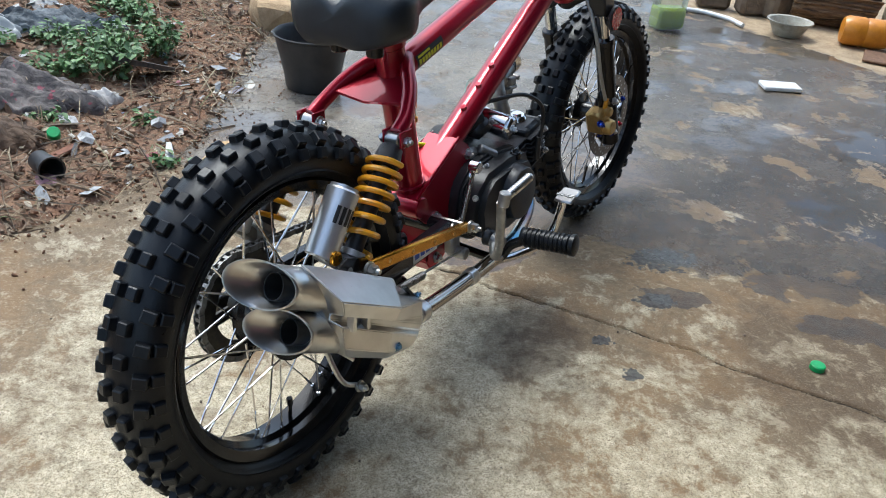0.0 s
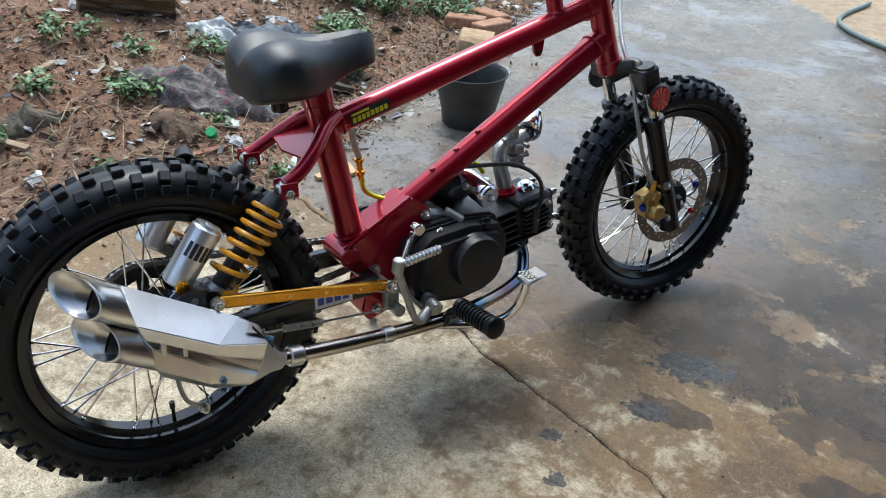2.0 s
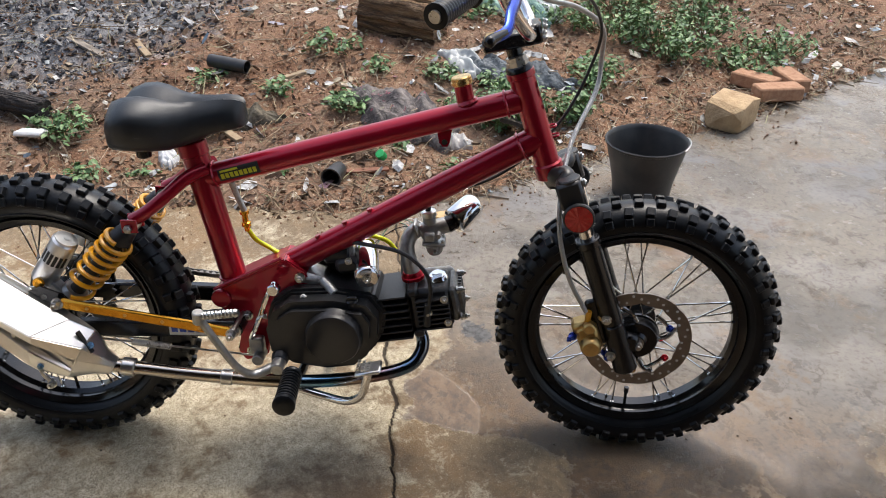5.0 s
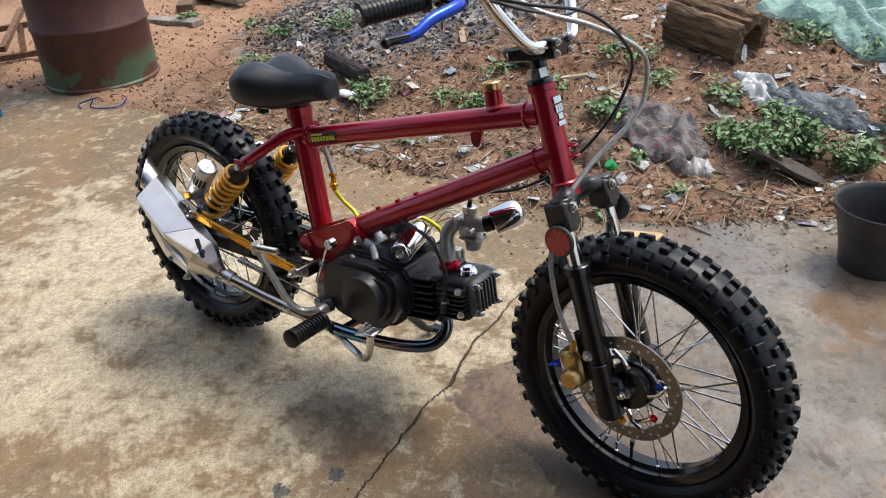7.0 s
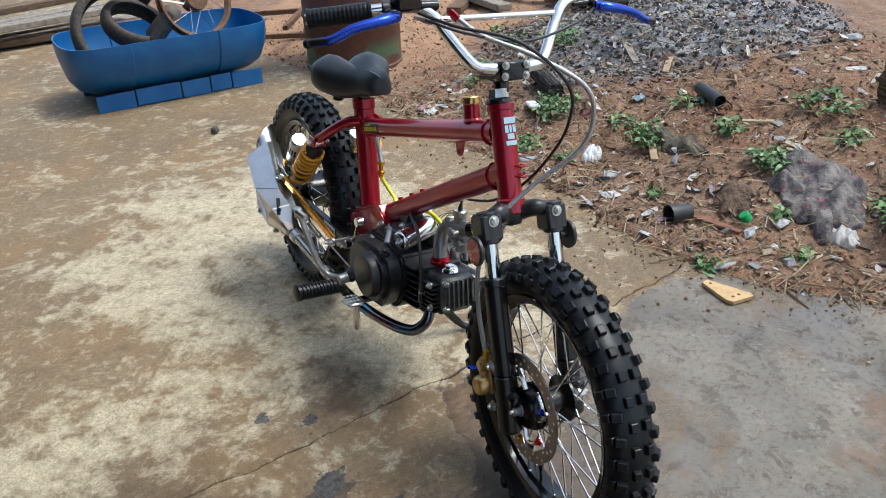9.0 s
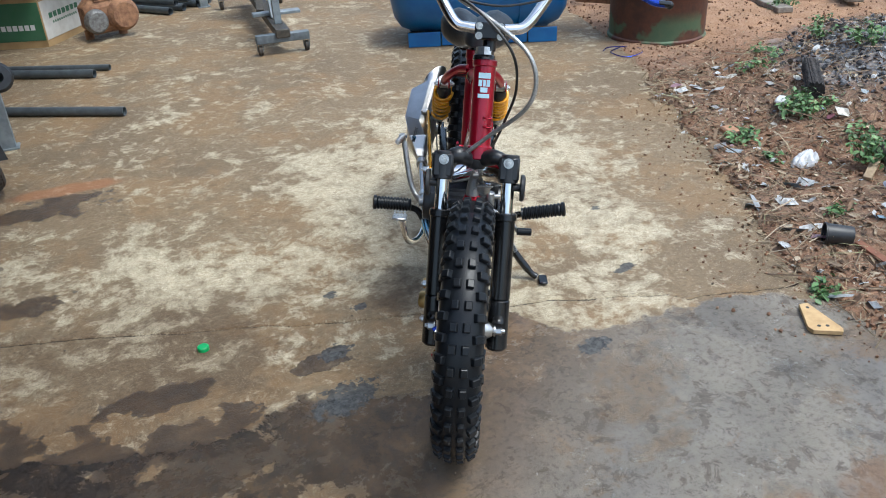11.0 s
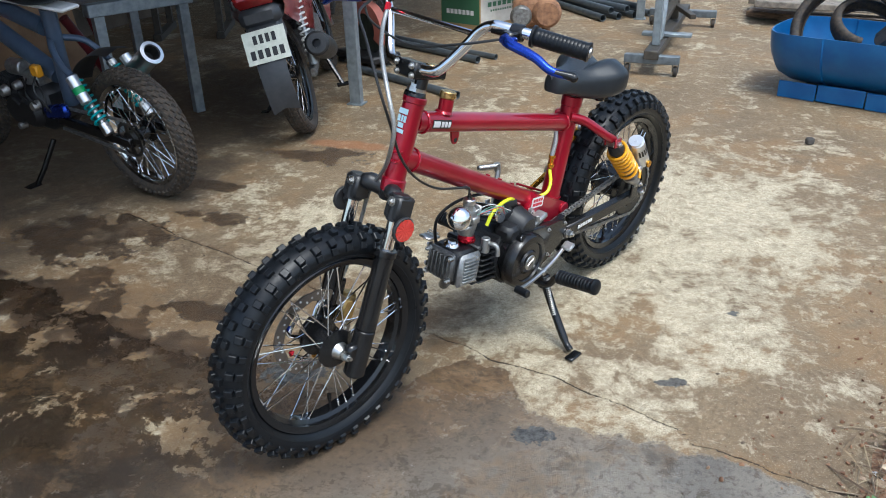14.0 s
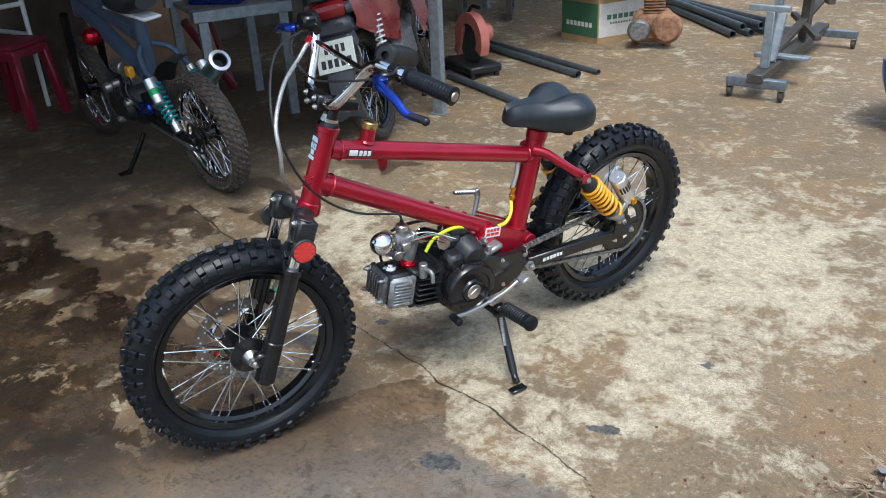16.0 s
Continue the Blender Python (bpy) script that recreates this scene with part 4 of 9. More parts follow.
    stem = P("stem", bm, BLACK, "black handlebar stem", steer=BAR_TURN)
    bm = bmesh.new()
    box(bm, (-0.300, 0, 0.8555), (0.036, 0.030, 0.006), tilt, 0.002)
    P("stem_cap", bm, BRASS, "flat brass cap", stem, BAR_TURN)
    bolts(stem, [(V(-0.2175, y, 0.866 + dz), V(1, 0, 0.2), 0.0055, 0.006) for y in (-0.022, 0.022) for dz in (-0.010, 0.010)] + [(V(-0.318, -0.012, 0.837), V(-1, 0, 0), 0.005, 0.006)], STEEL, m=BAR_TURN)
    # handlebar
    bm = bmesh.new()
    half = [V(-0.236, 0, 0.866), V(-0.238, 0.045, 0.867), V(-0.245, 0.075, 0.876), V(-0.276, 0.112, 0.925), V(-0.290, 0.134, 0.956), V(-0.298, 0.158, 0.970), V(-0.306, 0.19, 0.971), V(-0.364, 0.336, 0.949)]
    right = [V(p.x, -p.y, p.z) for p in half]
    tube(bm, curve(list(reversed(right))[:-1] + half, 6), 0.0111, 14)
    bar = P("handlebar", bm, CHROME, "chrome handlebar", steer=BAR_TURN)
    bm = bmesh.new()
    cyl(bm, (-0.288, -0.132, 0.950), (-0.288, 0.132, 0.950), 0.0062, seg=12)
    P("crossbar", bm, CHROME, steer=BAR_TURN)
    for s in (-1, 1):
        a, b = V(-0.326, s * 0.235, 0.9635), V(-0.3665, s * 0.340, 0.9485)
        d = (b - a).normalized()
        bm = bmesh.new()
        L = (b - a).length
        prof = [(0.0105, 0.0), (0.021, 0.001), (0.021, 0.006), (0.0165, 0.008)]
        for k in range(14):
            h = 0.010 + (L - 0.018) * k / 13
            prof += [(0.0168, h), (0.0176, h + 0.003), (0.0168, h + 0.005)]
        prof += [(0.0185, L - 0.004), (0.0185, L), (0.012, L + 0.001)]
        lathe(bm, prof, a, d, 20)
        grip = P("grip", bm, RUBBER, "black rubber grip", steer=BAR_TURN)
        bm = bmesh.new()
        cyl(bm, b, b + d * 0.004, 0.010, 0.009, 16)
        P("bar_end", bm, STEEL, parent=grip, steer=BAR_TURN)
        # lever and its perch
        bm = bmesh.new()
        c = V(-0.314, s * 0.210, 0.966)
        cyl(bm, c - V(-0.003, s * 0.012, 0), c + V(-0.003, s * 0.012, 0), 0.0165, seg=16, bevel=0.002)
        box(bm, c + V(0.022, s * 0.002, -0.002), (0.034, 0.026, 0.018), bevel=0.004)
        if s < 0:
            box(bm, c + V(0.020, 0.025, 0.016), (0.034, 0.050, 0.030), bevel=0.006)
            cyl(bm, c + V(0.02, 0.05, 0.008), c + V(0.02, 0.085, 0.008), 0.009, seg=12)
        else:
            cyl(bm, c + V(0.022, -0.012, 0), c + V(0.022, -0.045, -0.002), 0.007, 0.005, 10)
        P("lever_perch", bm, BLACK, "black lever clamp", steer=BAR_TURN)
        bm = bmesh.new()
        pts = curve([c + V(0.036, s * 0.000, -0.004), c + V(0.050, s * 0.020, -0.006), c + V(0.052, s * 0.045, -0.010), c + V(0.047, s * 0.085, -0.020), c + V(0.043, s * 0.120, -0.036), V(-0.292, s * 0.364, 0.923)], 6)
        tube(bm, pts, [0.0085 - 0.003 * k / len(pts) for k in range(len(pts))], 10, flat=1.3)
        box(bm, c + V(0.040, s * 0.012, -0.005), (0.022, 0.030, 0.014), bevel=0.003)
        lever = P("lever", bm, BLUE_ANO, "blue anodised lever", steer=BAR_TURN)
        bm = bmesh.new()
        ball(bm, (-0.292, s * 0.365, 0.922), 0.0085)
        cyl(bm, pts[-6], pts[-1], 0.0066, 0.0078, 10)
        P("lever_tip", bm, BLACK, parent=lever, steer=BAR_TURN)
    # rear wheel and swing arm
    rw = wheel(bike, "rear_wheel", Matrix.Translation((-1.187, -0.014, 0.2915)), 0.2955, 0.212, 0.096, count=84, knob=0.0090, rim_mat=RIM_BLACK, hub=[(0.02, -0.05), (0.052, -0.046), (0.058, -0.040), (0.058, -0.030), (0.050, -0.022), (0.050, 0.022), (0.058, 0.028), (0.058, 0.036), (0.03, 0.044), (0.02, 0.05)], hub_r=0.054)
    sprocket(rw, 0.070, 0.088)
    bm = bmesh.new()
    cyl(bm, (0, -0.095, 0), (0, 0.105, 0), 0.006, seg=10)
    part("axle", bm, STEEL, rw)
    bolts(rw, [(V(0, -0.084, 0), V(0, -1, 0), 0.0095, 0.014), (V(0, 0.096, 0), V(0, 1, 0), 0.0095, 0.014)], STEEL, "axle_nut")
    bm = bmesh.new()
    for s in (-1, 1):
        beam(bm, (-0.80, s * 0.070, 0.292), (-1.15, s * 0.082, 0.290), 0.024, 0.036, bevel=0.004)
        beam(bm, (-1.14, s * 0.084, 0.290), (-1.218, s * 0.084, 0.290), 0.010, 0.032, bevel=0.002)
        box(bm, (-1.13, s * 0.094, 0.322), (0.035, 0.008, 0.05), bevel=0.002)
    cyl(bm, (-0.80, -0.082, 0.292), (-0.80, 0.082, 0.292), 0.016, seg=16)
    swing = P("swing_arm", bm, BLACK, "gloss black swing arm")
    m = Matrix.Translation((-0.885, 0.0855, 0.292)) @ Matrix(((-1, 0, 0), (0, 0, 1), (0, 1, 0))).to_4x4()
    bars(swing, m, 0.075, 0.016, [(6, 0.78)], WHITE_PRINT)
    m = Matrix.Translation((-0.895, -0.0855, 0.294)) @ Matrix(((1, 0, 0), (0, 0, -1), (0, 1, 0))).to_4x4()
    bm = bmesh.new()
    box(bm, m @ V(0, 0, 0.0005), (0.075, 0.001, 0.028))
    P("decal", bm, WHITE_PRINT, parent=swing)
    bars(swing, m @ Matrix.Translation((0, 0, 0.0012)), 0.066, 0.020, [(4, 0.75)], BLUE_PRINT)
    bolts(swing, [q for s in (-1, 1) for q in ((V(-0.80, s * 0.083, 0.292), V(0, s, 0), 0.010, 0.016), (V(-1.13, s * 0.100, 0.345), V(0, s, 0), 0.008, 0.014))], STEEL)
    bm = bmesh.new()
    sp = (V(-0.735, 0.056, 0.300), 0.026)
    rp = (V(-1.187, 0.056, 0.2915), 0.090)
    path = [sp[0] + V(math.cos(a), 0, math.sin(a)) * sp[1] for a in np.linspace(-1.45, 1.45, 7)] + [rp[0] + V(math.cos(a), 0, math.sin(a)) * rp[1] for a in np.linspace(1.70, 4.58, 22)]
    path.append(path[0])
    lens = [0.0]
    for p, q in zip(path, path[1:]):
        lens.append(lens[-1] + (q - p).length)
    count = int(lens[-1] / 0.0127)
    for k in range(count):
        u = lens[-1] * (k + 0.5) / count
        i = max(j for j in range(len(path) - 1) if lens[j] <= u)
        p = path[i].lerp(path[i + 1], (u - lens[i]) / (lens[i + 1] - lens[i]))
        d = (path[i + 1] - path[i]).normalized()
        rot = Matrix((d, V(0, 1, 0), d.cross(V(0, 1, 0)))).transposed()
        wide = 0.0125 if k % 2 else 0.009
        for s in (-1, 1):
            box(bm, p + V(0, s * wide / 2, 0), (0.0155, 0.0016, 0.0095), rot)
        box(bm, p, (0.006, wide, 0.007), rot)
    P("chain", bm, ALLOY_OLD, "oily steel drive chain")
    # shock absorbers
    for s in (-1, 1):
        top, low = V(-0.968, s * 0.084, 0.518), V(-1.130, s * 0.094, 0.346)
        ax = (low - top).normalized()
        bm = bmesh.new()
        cyl(bm, top + ax * 0.012, top + ax * 0.046, 0.018, 0.023, 18, 0.003)
        cyl(bm, top + ax * 0.05, low - ax * 0.05, 0.0145, seg=16)
        shock = P("shock_absorber", bm, BLACK_ROUGH, "rear shock absorber with a remote canister")
        bm = bmesh.new()
        cyl(bm, top + V(0, -0.013, 0), top + V(0, 0.013, 0), 0.0135, seg=16, bevel=0.002)
        cyl(bm, top + ax * 0.045, top + ax * 0.12, 0.006, seg=12)
        hexnut(bm, top + V(0, s * 0.016, 0), (0, s, 0), 0.008, 0.012)
        hexnut(bm, top - V(0, s * 0.016, 0), (0, -s, 0), 0.008, 0.010)
        P("shock_eye", bm, STEEL, parent=shock)
        bm = bmesh.new()
        tube(bm, helix(top + ax * 0.040, low - ax * 0.045, 0.0280, 7.0 if s < 0 else 7.5, 18, 0.72), 0.0046, 8)
        P("spring", bm, YELLOW_SPRING, "yellow coil spring", shock)
        bm = bmesh.new()
        cyl(bm, low - ax * 0.05, low - ax * 0.040, 0.024, 0.027, 18)
        cyl(bm, low - ax * 0.040, low, 0.024, 0.013, 16, 0.002)
        box(bm, low, (0.022, 0.018, 0.03), bevel=0.003)
        c0, c1 = V(-1.098, s * 0.088, 0.488), V(-1.162, s * 0.086, 0.400)
        beam(bm, low - ax * 0.025, c1 + V(0.0, 0, 0.008), 0.026, 0.022, bevel=0.004)
        P("shock_foot", bm, ALLOY, "cast alloy foot", shock)
        cx = (c1 - c0).normalized()
        bm = bmesh.new()
        cyl(bm, c0 + cx * 0.004, c1, 0.0245, seg=28, bevel=0.003)
        cyl(bm, c0, c0 + cx * 0.004, 0.021, seg=28)
        cyl(bm, c0 - cx * 0.002, c0, 0.006, seg=10)
        P("canister", bm, SILVER, "silver gas canister", shock)
        bm = bmesh.new()
        side = V(0, s, 0) - cx * V(0, s, 0).dot(cx)
        side.normalize()
        oth = cx.cross(side)
        for k in range(6):
            t0 = -1.1 + k * 0.36
            rings = []
            for h in (0.030, 0.056):
                rings.append([c0 + cx * h + (side * math.cos(t0 + j * 0.08) + oth * math.sin(t0 + j * 0.08)) * 0.0250 for j in range(4)])
            loft(bm, rings, False, False)
        P("lettering", bm, BLACK_PRINT, parent=shock)
        bm = bmesh.new()
        kc = c1 + V(0.004, s * 0.024, 0.004)
        cyl(bm, kc, kc + V(0, s * 0.006, 0), 0.011, seg=16, bevel=0.001)
        P("adjuster", bm, GOLD, "gold adjuster knob", shock)
    # gold torsion link
    t0, t1 = V(-1.112, -0.134, 0.374), V(-0.799, -0.112, 0.305)
    bm = bmesh.new()
    beam(bm, t0, t1, 0.010, 0.021, bevel=0.003)
    torsion = P("torsion_bar", bm, GOLD, "gold anodised torsion link")
    for k in range(4):
        bm = bmesh.new()
        c = t0.lerp(t1, 0.16 + 0.22 * k) + V(0, -0.0048, 0)
        cyl(bm, c, c + V(0, -0.001, 0), 0.0036, seg=10)
        P("hole", bm, BRASS, parent=torsion)
    bolts(torsion, [(t0 + V(-0.003, -0.002, 0.001), V(0, -1, 0), 0.0085, 0.016), (t1 + V(0.004, -0.004, 0), V(0, -1, 0), 0.0085, 0.018)], STEEL)
    bm = bmesh.new()
    cyl(bm, (-0.795, -0.036, 0.305), (-0.795, -0.115, 0.305), 0.005, seg=8)
    P("link_pin", bm, STEEL, parent=torsion)
    bm = bmesh.new()
    slab(bm, [(-1.190, 0.352), (-1.176, 0.392), (-1.150, 0.404), (-1.108, 0.388), (-1.098, 0.374), (-1.106, 0.362), (-1.150, 0.356)], -0.1265, -0.1225)
    bracket = P("link_bracket", bm, BLACK, "black drilled bracket plate")
    bm = bmesh.new()
    cyl(bm, (-1.146, -0.1262, 0.382), (-1.146, -0.1275, 0.382), 0.006, seg=12)
    P("hole", bm, ALLOY_OLD, parent=bracket)
    exhaust(bike, P)
    engine(bike, P)
    controls(bike, P)
    cables(bike, P)
    return bike


def disc_brake(fw):
    """Drilled disc and its carrier on the right of the front hub."""
    bm = bmesh.new()
    n = 48
    y0, y1 = -0.054, -0.050
    inner = [0.080 + 0.004 * (k % 4 == 0) for k in range(n)]
    outer = [0.106 - 0.0015 * (k % 6 == 0) for k in range(n)]

    def ring(rr, y):
        return [V(rr[k] * math.cos(k * math.tau / n), y, rr[k] * math.sin(k * math.tau / n)) for k in range(n)]

    loft(bm, [ring(inner, y0), ring(outer, y0), ring(outer, y1), ring(inner, y1)], True, False, True)
    disc = part("brake_disc", bm, stuff("disc_steel", (0.33, 0.29, 0.25), (0.25, 0.215, 0.18), 0.36, 0.9, 40, 0.15, 500, 0.001), fw, "drilled steel brake disc")
    bm = bmesh.new()
    for k in range(40):
        a = k * math.tau / 40
        r = (0.087, 0.093, 0.099)[k % 3]
        c = V(r * math.cos(a), y0, r * math.sin(a))
        cyl(bm, c + V(0, -0.0006, 0), c + V(0, 0.0052, 0), 0.0028, seg=8)
    tagged(part("drilling", bm, WHITE_PRINT, disc), kind="stuff")
    for k in range(4):
        bm = bmesh.new()
        a = k * math.tau / 4 + 0.4
        tube(bm, curve([V(0.042 * math.cos(a - 0.3), -0.053, 0.042 * math.sin(a - 0.3)), V(0.062 * math.cos(a - 0.15), -0.055, 0.062 * math.sin(a - 0.15)), V(0.080 * math.cos(a + 0.05), -0.054, 0.080 * math.sin(a + 0.05))], 4), 0.0050, 8)
        tube(bm, [V(0.066 * math.cos(a - 0.15 + j * 0.2), -0.054, 0.066 * math.sin(a - 0.15 + j * 0.2)) for j in range(5)], 0.004, 8)
        part("carrier_arm", bm, CHROME, disc, "polished carrier arm")
    bm = bmesh.new()
    cyl(bm, (0, -0.040, 0), (0, -0.057, 0), 0.045, 0.040, 28, 0.002)
    cyl(bm, (0, -0.056, 0), (0, -0.064, 0), 0.020, 0.016, 20, 0.002)
    part("hub_flange", bm, BLACK, disc)
    for k, mt in enumerate((BLUE_ANO, RED_ANO, GOLD, BLUE_ANO)):
        a = 0.5 - k * math.tau / 6
        bm = bmesh.new()
        hexnut(bm, (0.068 * math.cos(a), -0.056, 0.068 * math.sin(a)), (0, -1, 0), 0.0055, 0.007)
        part("disc_bolt", bm, mt, disc)


def sprocket(rw, y, r):
    bm = bmesh.new()
    n = 84
    out = [r + 0.004 * (1 if k % 2 else -1) for k in range(n)]

    def ring(rr, yy):
        return [V(rr[k] * math.cos(k * math.tau / n), yy, rr[k] * math.sin(k * math.tau / n)) for k in range(n)]

    loft(bm, [ring([0.060] * n, y - 0.0025), ring(out, y - 0.0025), ring(out, y + 0.0025), ring([0.060] * n, y + 0.0025)], True, False, True)
    for k in range(4):
        a = k * math.tau / 4
        beam(bm, (0.03 * math.cos(a), y, 0.03 * math.sin(a)), (0.064 * math.cos(a), y, 0.064 * math.sin(a)), 0.02, 0.005, V(0, 1, 0))
    cyl(bm, (0, 0.04, 0), (0, y + 0.004, 0), 0.034, seg=20, bevel=0.002)
    return part("sprocket", bm, stuff("dark_sprocket", (0.035, 0.034, 0.033), (0.075, 0.066, 0.05), 0.4, 0.7, 60), rw, "dark oily chain sprocket")


def exhaust(bike, P):
    bm = bmesh.new()
    pts = curve([(-0.438, -0.028, 0.272), (-0.430, -0.034, 0.250), (-0.434, -0.046, 0.228), (-0.455, -0.064, 0.208), (-0.51, -0.084, 0.198), (-0.60, -0.106, 0.196), (-0.70, -0.120, 0.200), (-0.86, -0.132, 0.218), (-1.035, -0.146, 0.246)], 8)
    tube(bm, pts, 0.0135, 16)
    pipe = P("exhaust_pipe", bm, HEAT, "heat tinted steel exhaust pipe")
    bm = bmesh.new()
    cyl(bm, (-0.80, -0.1275, 0.2105), (-0.822, -0.1292, 0.2132), 0.0158, seg=18, bevel=0.001)
    P("pipe_collar", bm, BRUSHED, parent=pipe)
    bm = bmesh.new()
    cyl(bm, (-0.985, -0.142, 0.2375), (-1.01, -0.144, 0.242), 0.0185, seg=18, bevel=0.002)
    P("pipe_collar", bm, BRUSHED, parent=pipe)
    # twin-outlet silencer: slash-cut pipes under a folded shell
    nose, sd, su = V(-1.026, 0, 0.246), V(-0.871, 0, 0.491), V(0.491, 0, 0.871)

    def S(along, y, up):
        return nose + sd * along + su * up + V(0, y, 0)

    section = [(-0.122, 0.047), (-0.160, 0.063), (-0.211, 0.031), (-0.204, 0.010), (-0.182, 0.005), (-0.182, -0.003), (-0.203, -0.008), (-0.202, -0.038), (-0.186, -0.053), (-0.125, -0.051), (-0.110, -0.030)]
    blunt = [(-0.118, 0.034), (-0.138, 0.048), (-0.190, 0.040), (-0.198, 0.016), (-0.199, 0.006), (-0.199, -0.006), (-0.199, -0.014), (-0.194, -0.032), (-0.178, -0.044), (-0.128, -0.042), (-0.114, -0.024)]
    tip = [(-0.128, 0.014), (-0.142, 0.021), (-0.168, 0.021), (-0.176, 0.012), (-0.177, 0.005), (-0.177, -0.004), (-0.176, -0.010), (-0.170, -0.018), (-0.158, -0.022), (-0.138, -0.021), (-0.128, -0.012)]
    bm = bmesh.new()
    rings = [[S(-0.004, -0.149 + (y + 0.152) * 0.62, h * 0.72) for y, h in tip], [S(0.020, y, h) for y, h in tip], [S(0.058, y, h) for y, h in blunt]]
    start = (0.092, 0.106, 0.146, 0.142, 0.150, 0.150, 0.142, 0.130, 0.110, 0.100, 0.095)
    back = (0.296, 0.292, 0.272, 0.250, 0.240, 0.240, 0.228, 0.214, 0.195, 0.195, 0.235)
    rings.append([S(a, y, h) for a, (y, h) in zip(start, section)])
    flare = (0.18, 0.18, 0.10, 0.12, 0.22, 0.22, 0.30, 0.30, 0.25, 0.20, 0.10)
    rings.append([S((a + b) / 2, y + k * 0.5 * (b - 0.145), h) for a, b, k, (y, h) in zip(start, back, flare, section)])
    rings.append([S(b, y + k * (b - 0.145), h) for b, k, (y, h) in zip(back, flare, section)])
    loft(bm, rings)
    bmesh.ops.recalc_face_normals(bm, faces=bm.faces)
    bmesh.ops.bevel(bm, geom=[e for e in bm.edges if len(e.link_faces) == 2 and e.calc_face_angle(0) > 0.12], offset=0.0016, segments=2, affect="EDGES")
    muffler = P("silencer", bm, BRUSHED, "brushed metal silencer with twin outlets", angle=14)
    for a, e, r in ((S(0.150, -0.148, 0.031), S(0.341, -0.120, 0.028), 0.0292), (S(0.135, -0.156, -0.024), S(0.292, -0.127, -0.030), 0.0285)):
        bm = bmesh.new()
        d = (e - a).normalized()
        L = (e - a).length
        prof = [(r * 0.95, 0.0), (r, L * 0.35), (r, L * 0.80), (r * 1.01, L * 0.93), (r * 1.05, L * 0.985), (r * 1.09, L), (r * 1.085, L + 0.0015), (r * 1.02, L + 0.0015), (r * 0.93, L * 0.985), (r * 0.70, L * 0.915), (r * 0.64, L * 0.905), (r * 0.60, L * 0.45), (r * 0.3, L * 0.44)]
        lathe(bm, prof, a, d, 40)
        for v in bm.verts:
            along = (v.co - a).dot(d)
            if along > L * 0.62:
                v.co += d * ((v.co.y - e.y) * 1.15 + (v.co.z - e.z) * 0.20) * min(1.0, (along - L * 0.62) / (L * 0.26))
        outlet = P("outlet", bm, BRUSHED, "slash cut outlet pipe", muffler, angle=50)
        bm = bmesh.new()
        lathe(bm, [(r * 0.64, L * 0.50), (r * 0.64, L * 0.895), (r * 0.60, L * 0.895), (r * 0.58, L * 0.60), (0.001, L * 0.59)], a, d, 24)
        P("throat", bm, BLACK_PRINT, "sooty inside of the outlet", outlet)
    for k, along in enumerate((0.198, 0.232)):
        bm = bmesh.new()
        beam(bm, S(along - 0.01, -0.182, 0.014), S(along - 0.022, -0.182, -0.012), 0.008, 0.012, V(0, 1, 0), 0.001)
        P("rib", bm, BRUSHED, parent=muffler)
    bm = bmesh.new()
    beam(bm, S(0.040, -0.176, 0.031), S(0.082, -0.168, 0.053), 0.0035, 0.010, V(0, 1, 0))
    P("slot", bm, BLACK_PRINT, parent=muffler)
    bolts(muffler, [(S(0.236, -0.185, 0.021), V(0, -1, 0), 0.0065, 0.006), (S(0.111, -0.196, -0.030), V(0, -1, 0.1), 0.0065, 0.008), (S(0.050, -0.172, 0.040), V(0.6, -0.6, 0.5), 0.005, 0.008)], BLUE_STEEL)
    bm = bmesh.new()
    beam(bm, (-1.19, -0.098, 0.283), (-1.16, -0.135, 0.245), 0.020, 0.004)
    tube(bm, curve([(-1.19, -0.105, 0.27), (-1.185, -0.13, 0.215), (-1.16, -0.14, 0.195)], 5), 0.004, 8)
    hexnut(bm, (-1.16, -0.142, 0.195), (0, -1, 0), 0.007, 0.012)
    P("silencer_bracket", bm, STEEL)


HEAD_GREY = stuff("dark_alloy", (0.17, 0.17, 0.165), (0.085, 0.085, 0.083), 0.46, 0.6, 60, 0.4, 350, 0.0015)
BLACK_SATIN = stuff("satin_black", (0.015, 0.0155, 0.017), (0.021, 0.0215, 0.0225), 0.34, 0.0, 40, 0.15, 500, 0.001, 0.08)
SILVER = stuff("anodised_silver", (0.74, 0.75, 0.76), (0.66, 0.67, 0.68), 0.34, 0.85, 30, 0.05, 500, 0.001, 0.05)
HEAD_SIDE = stuff("grey_alloy", (0.36, 0.37, 0.37), (0.22, 0.228, 0.228), 0.45, 0.7, 60, 0.4, 350, 0.0015)
BLUE_STEEL = stuff("blued_bolt", (0.16, 0.28, 0.40), (0.1, 0.2, 0.3), 0.3, 0.9)


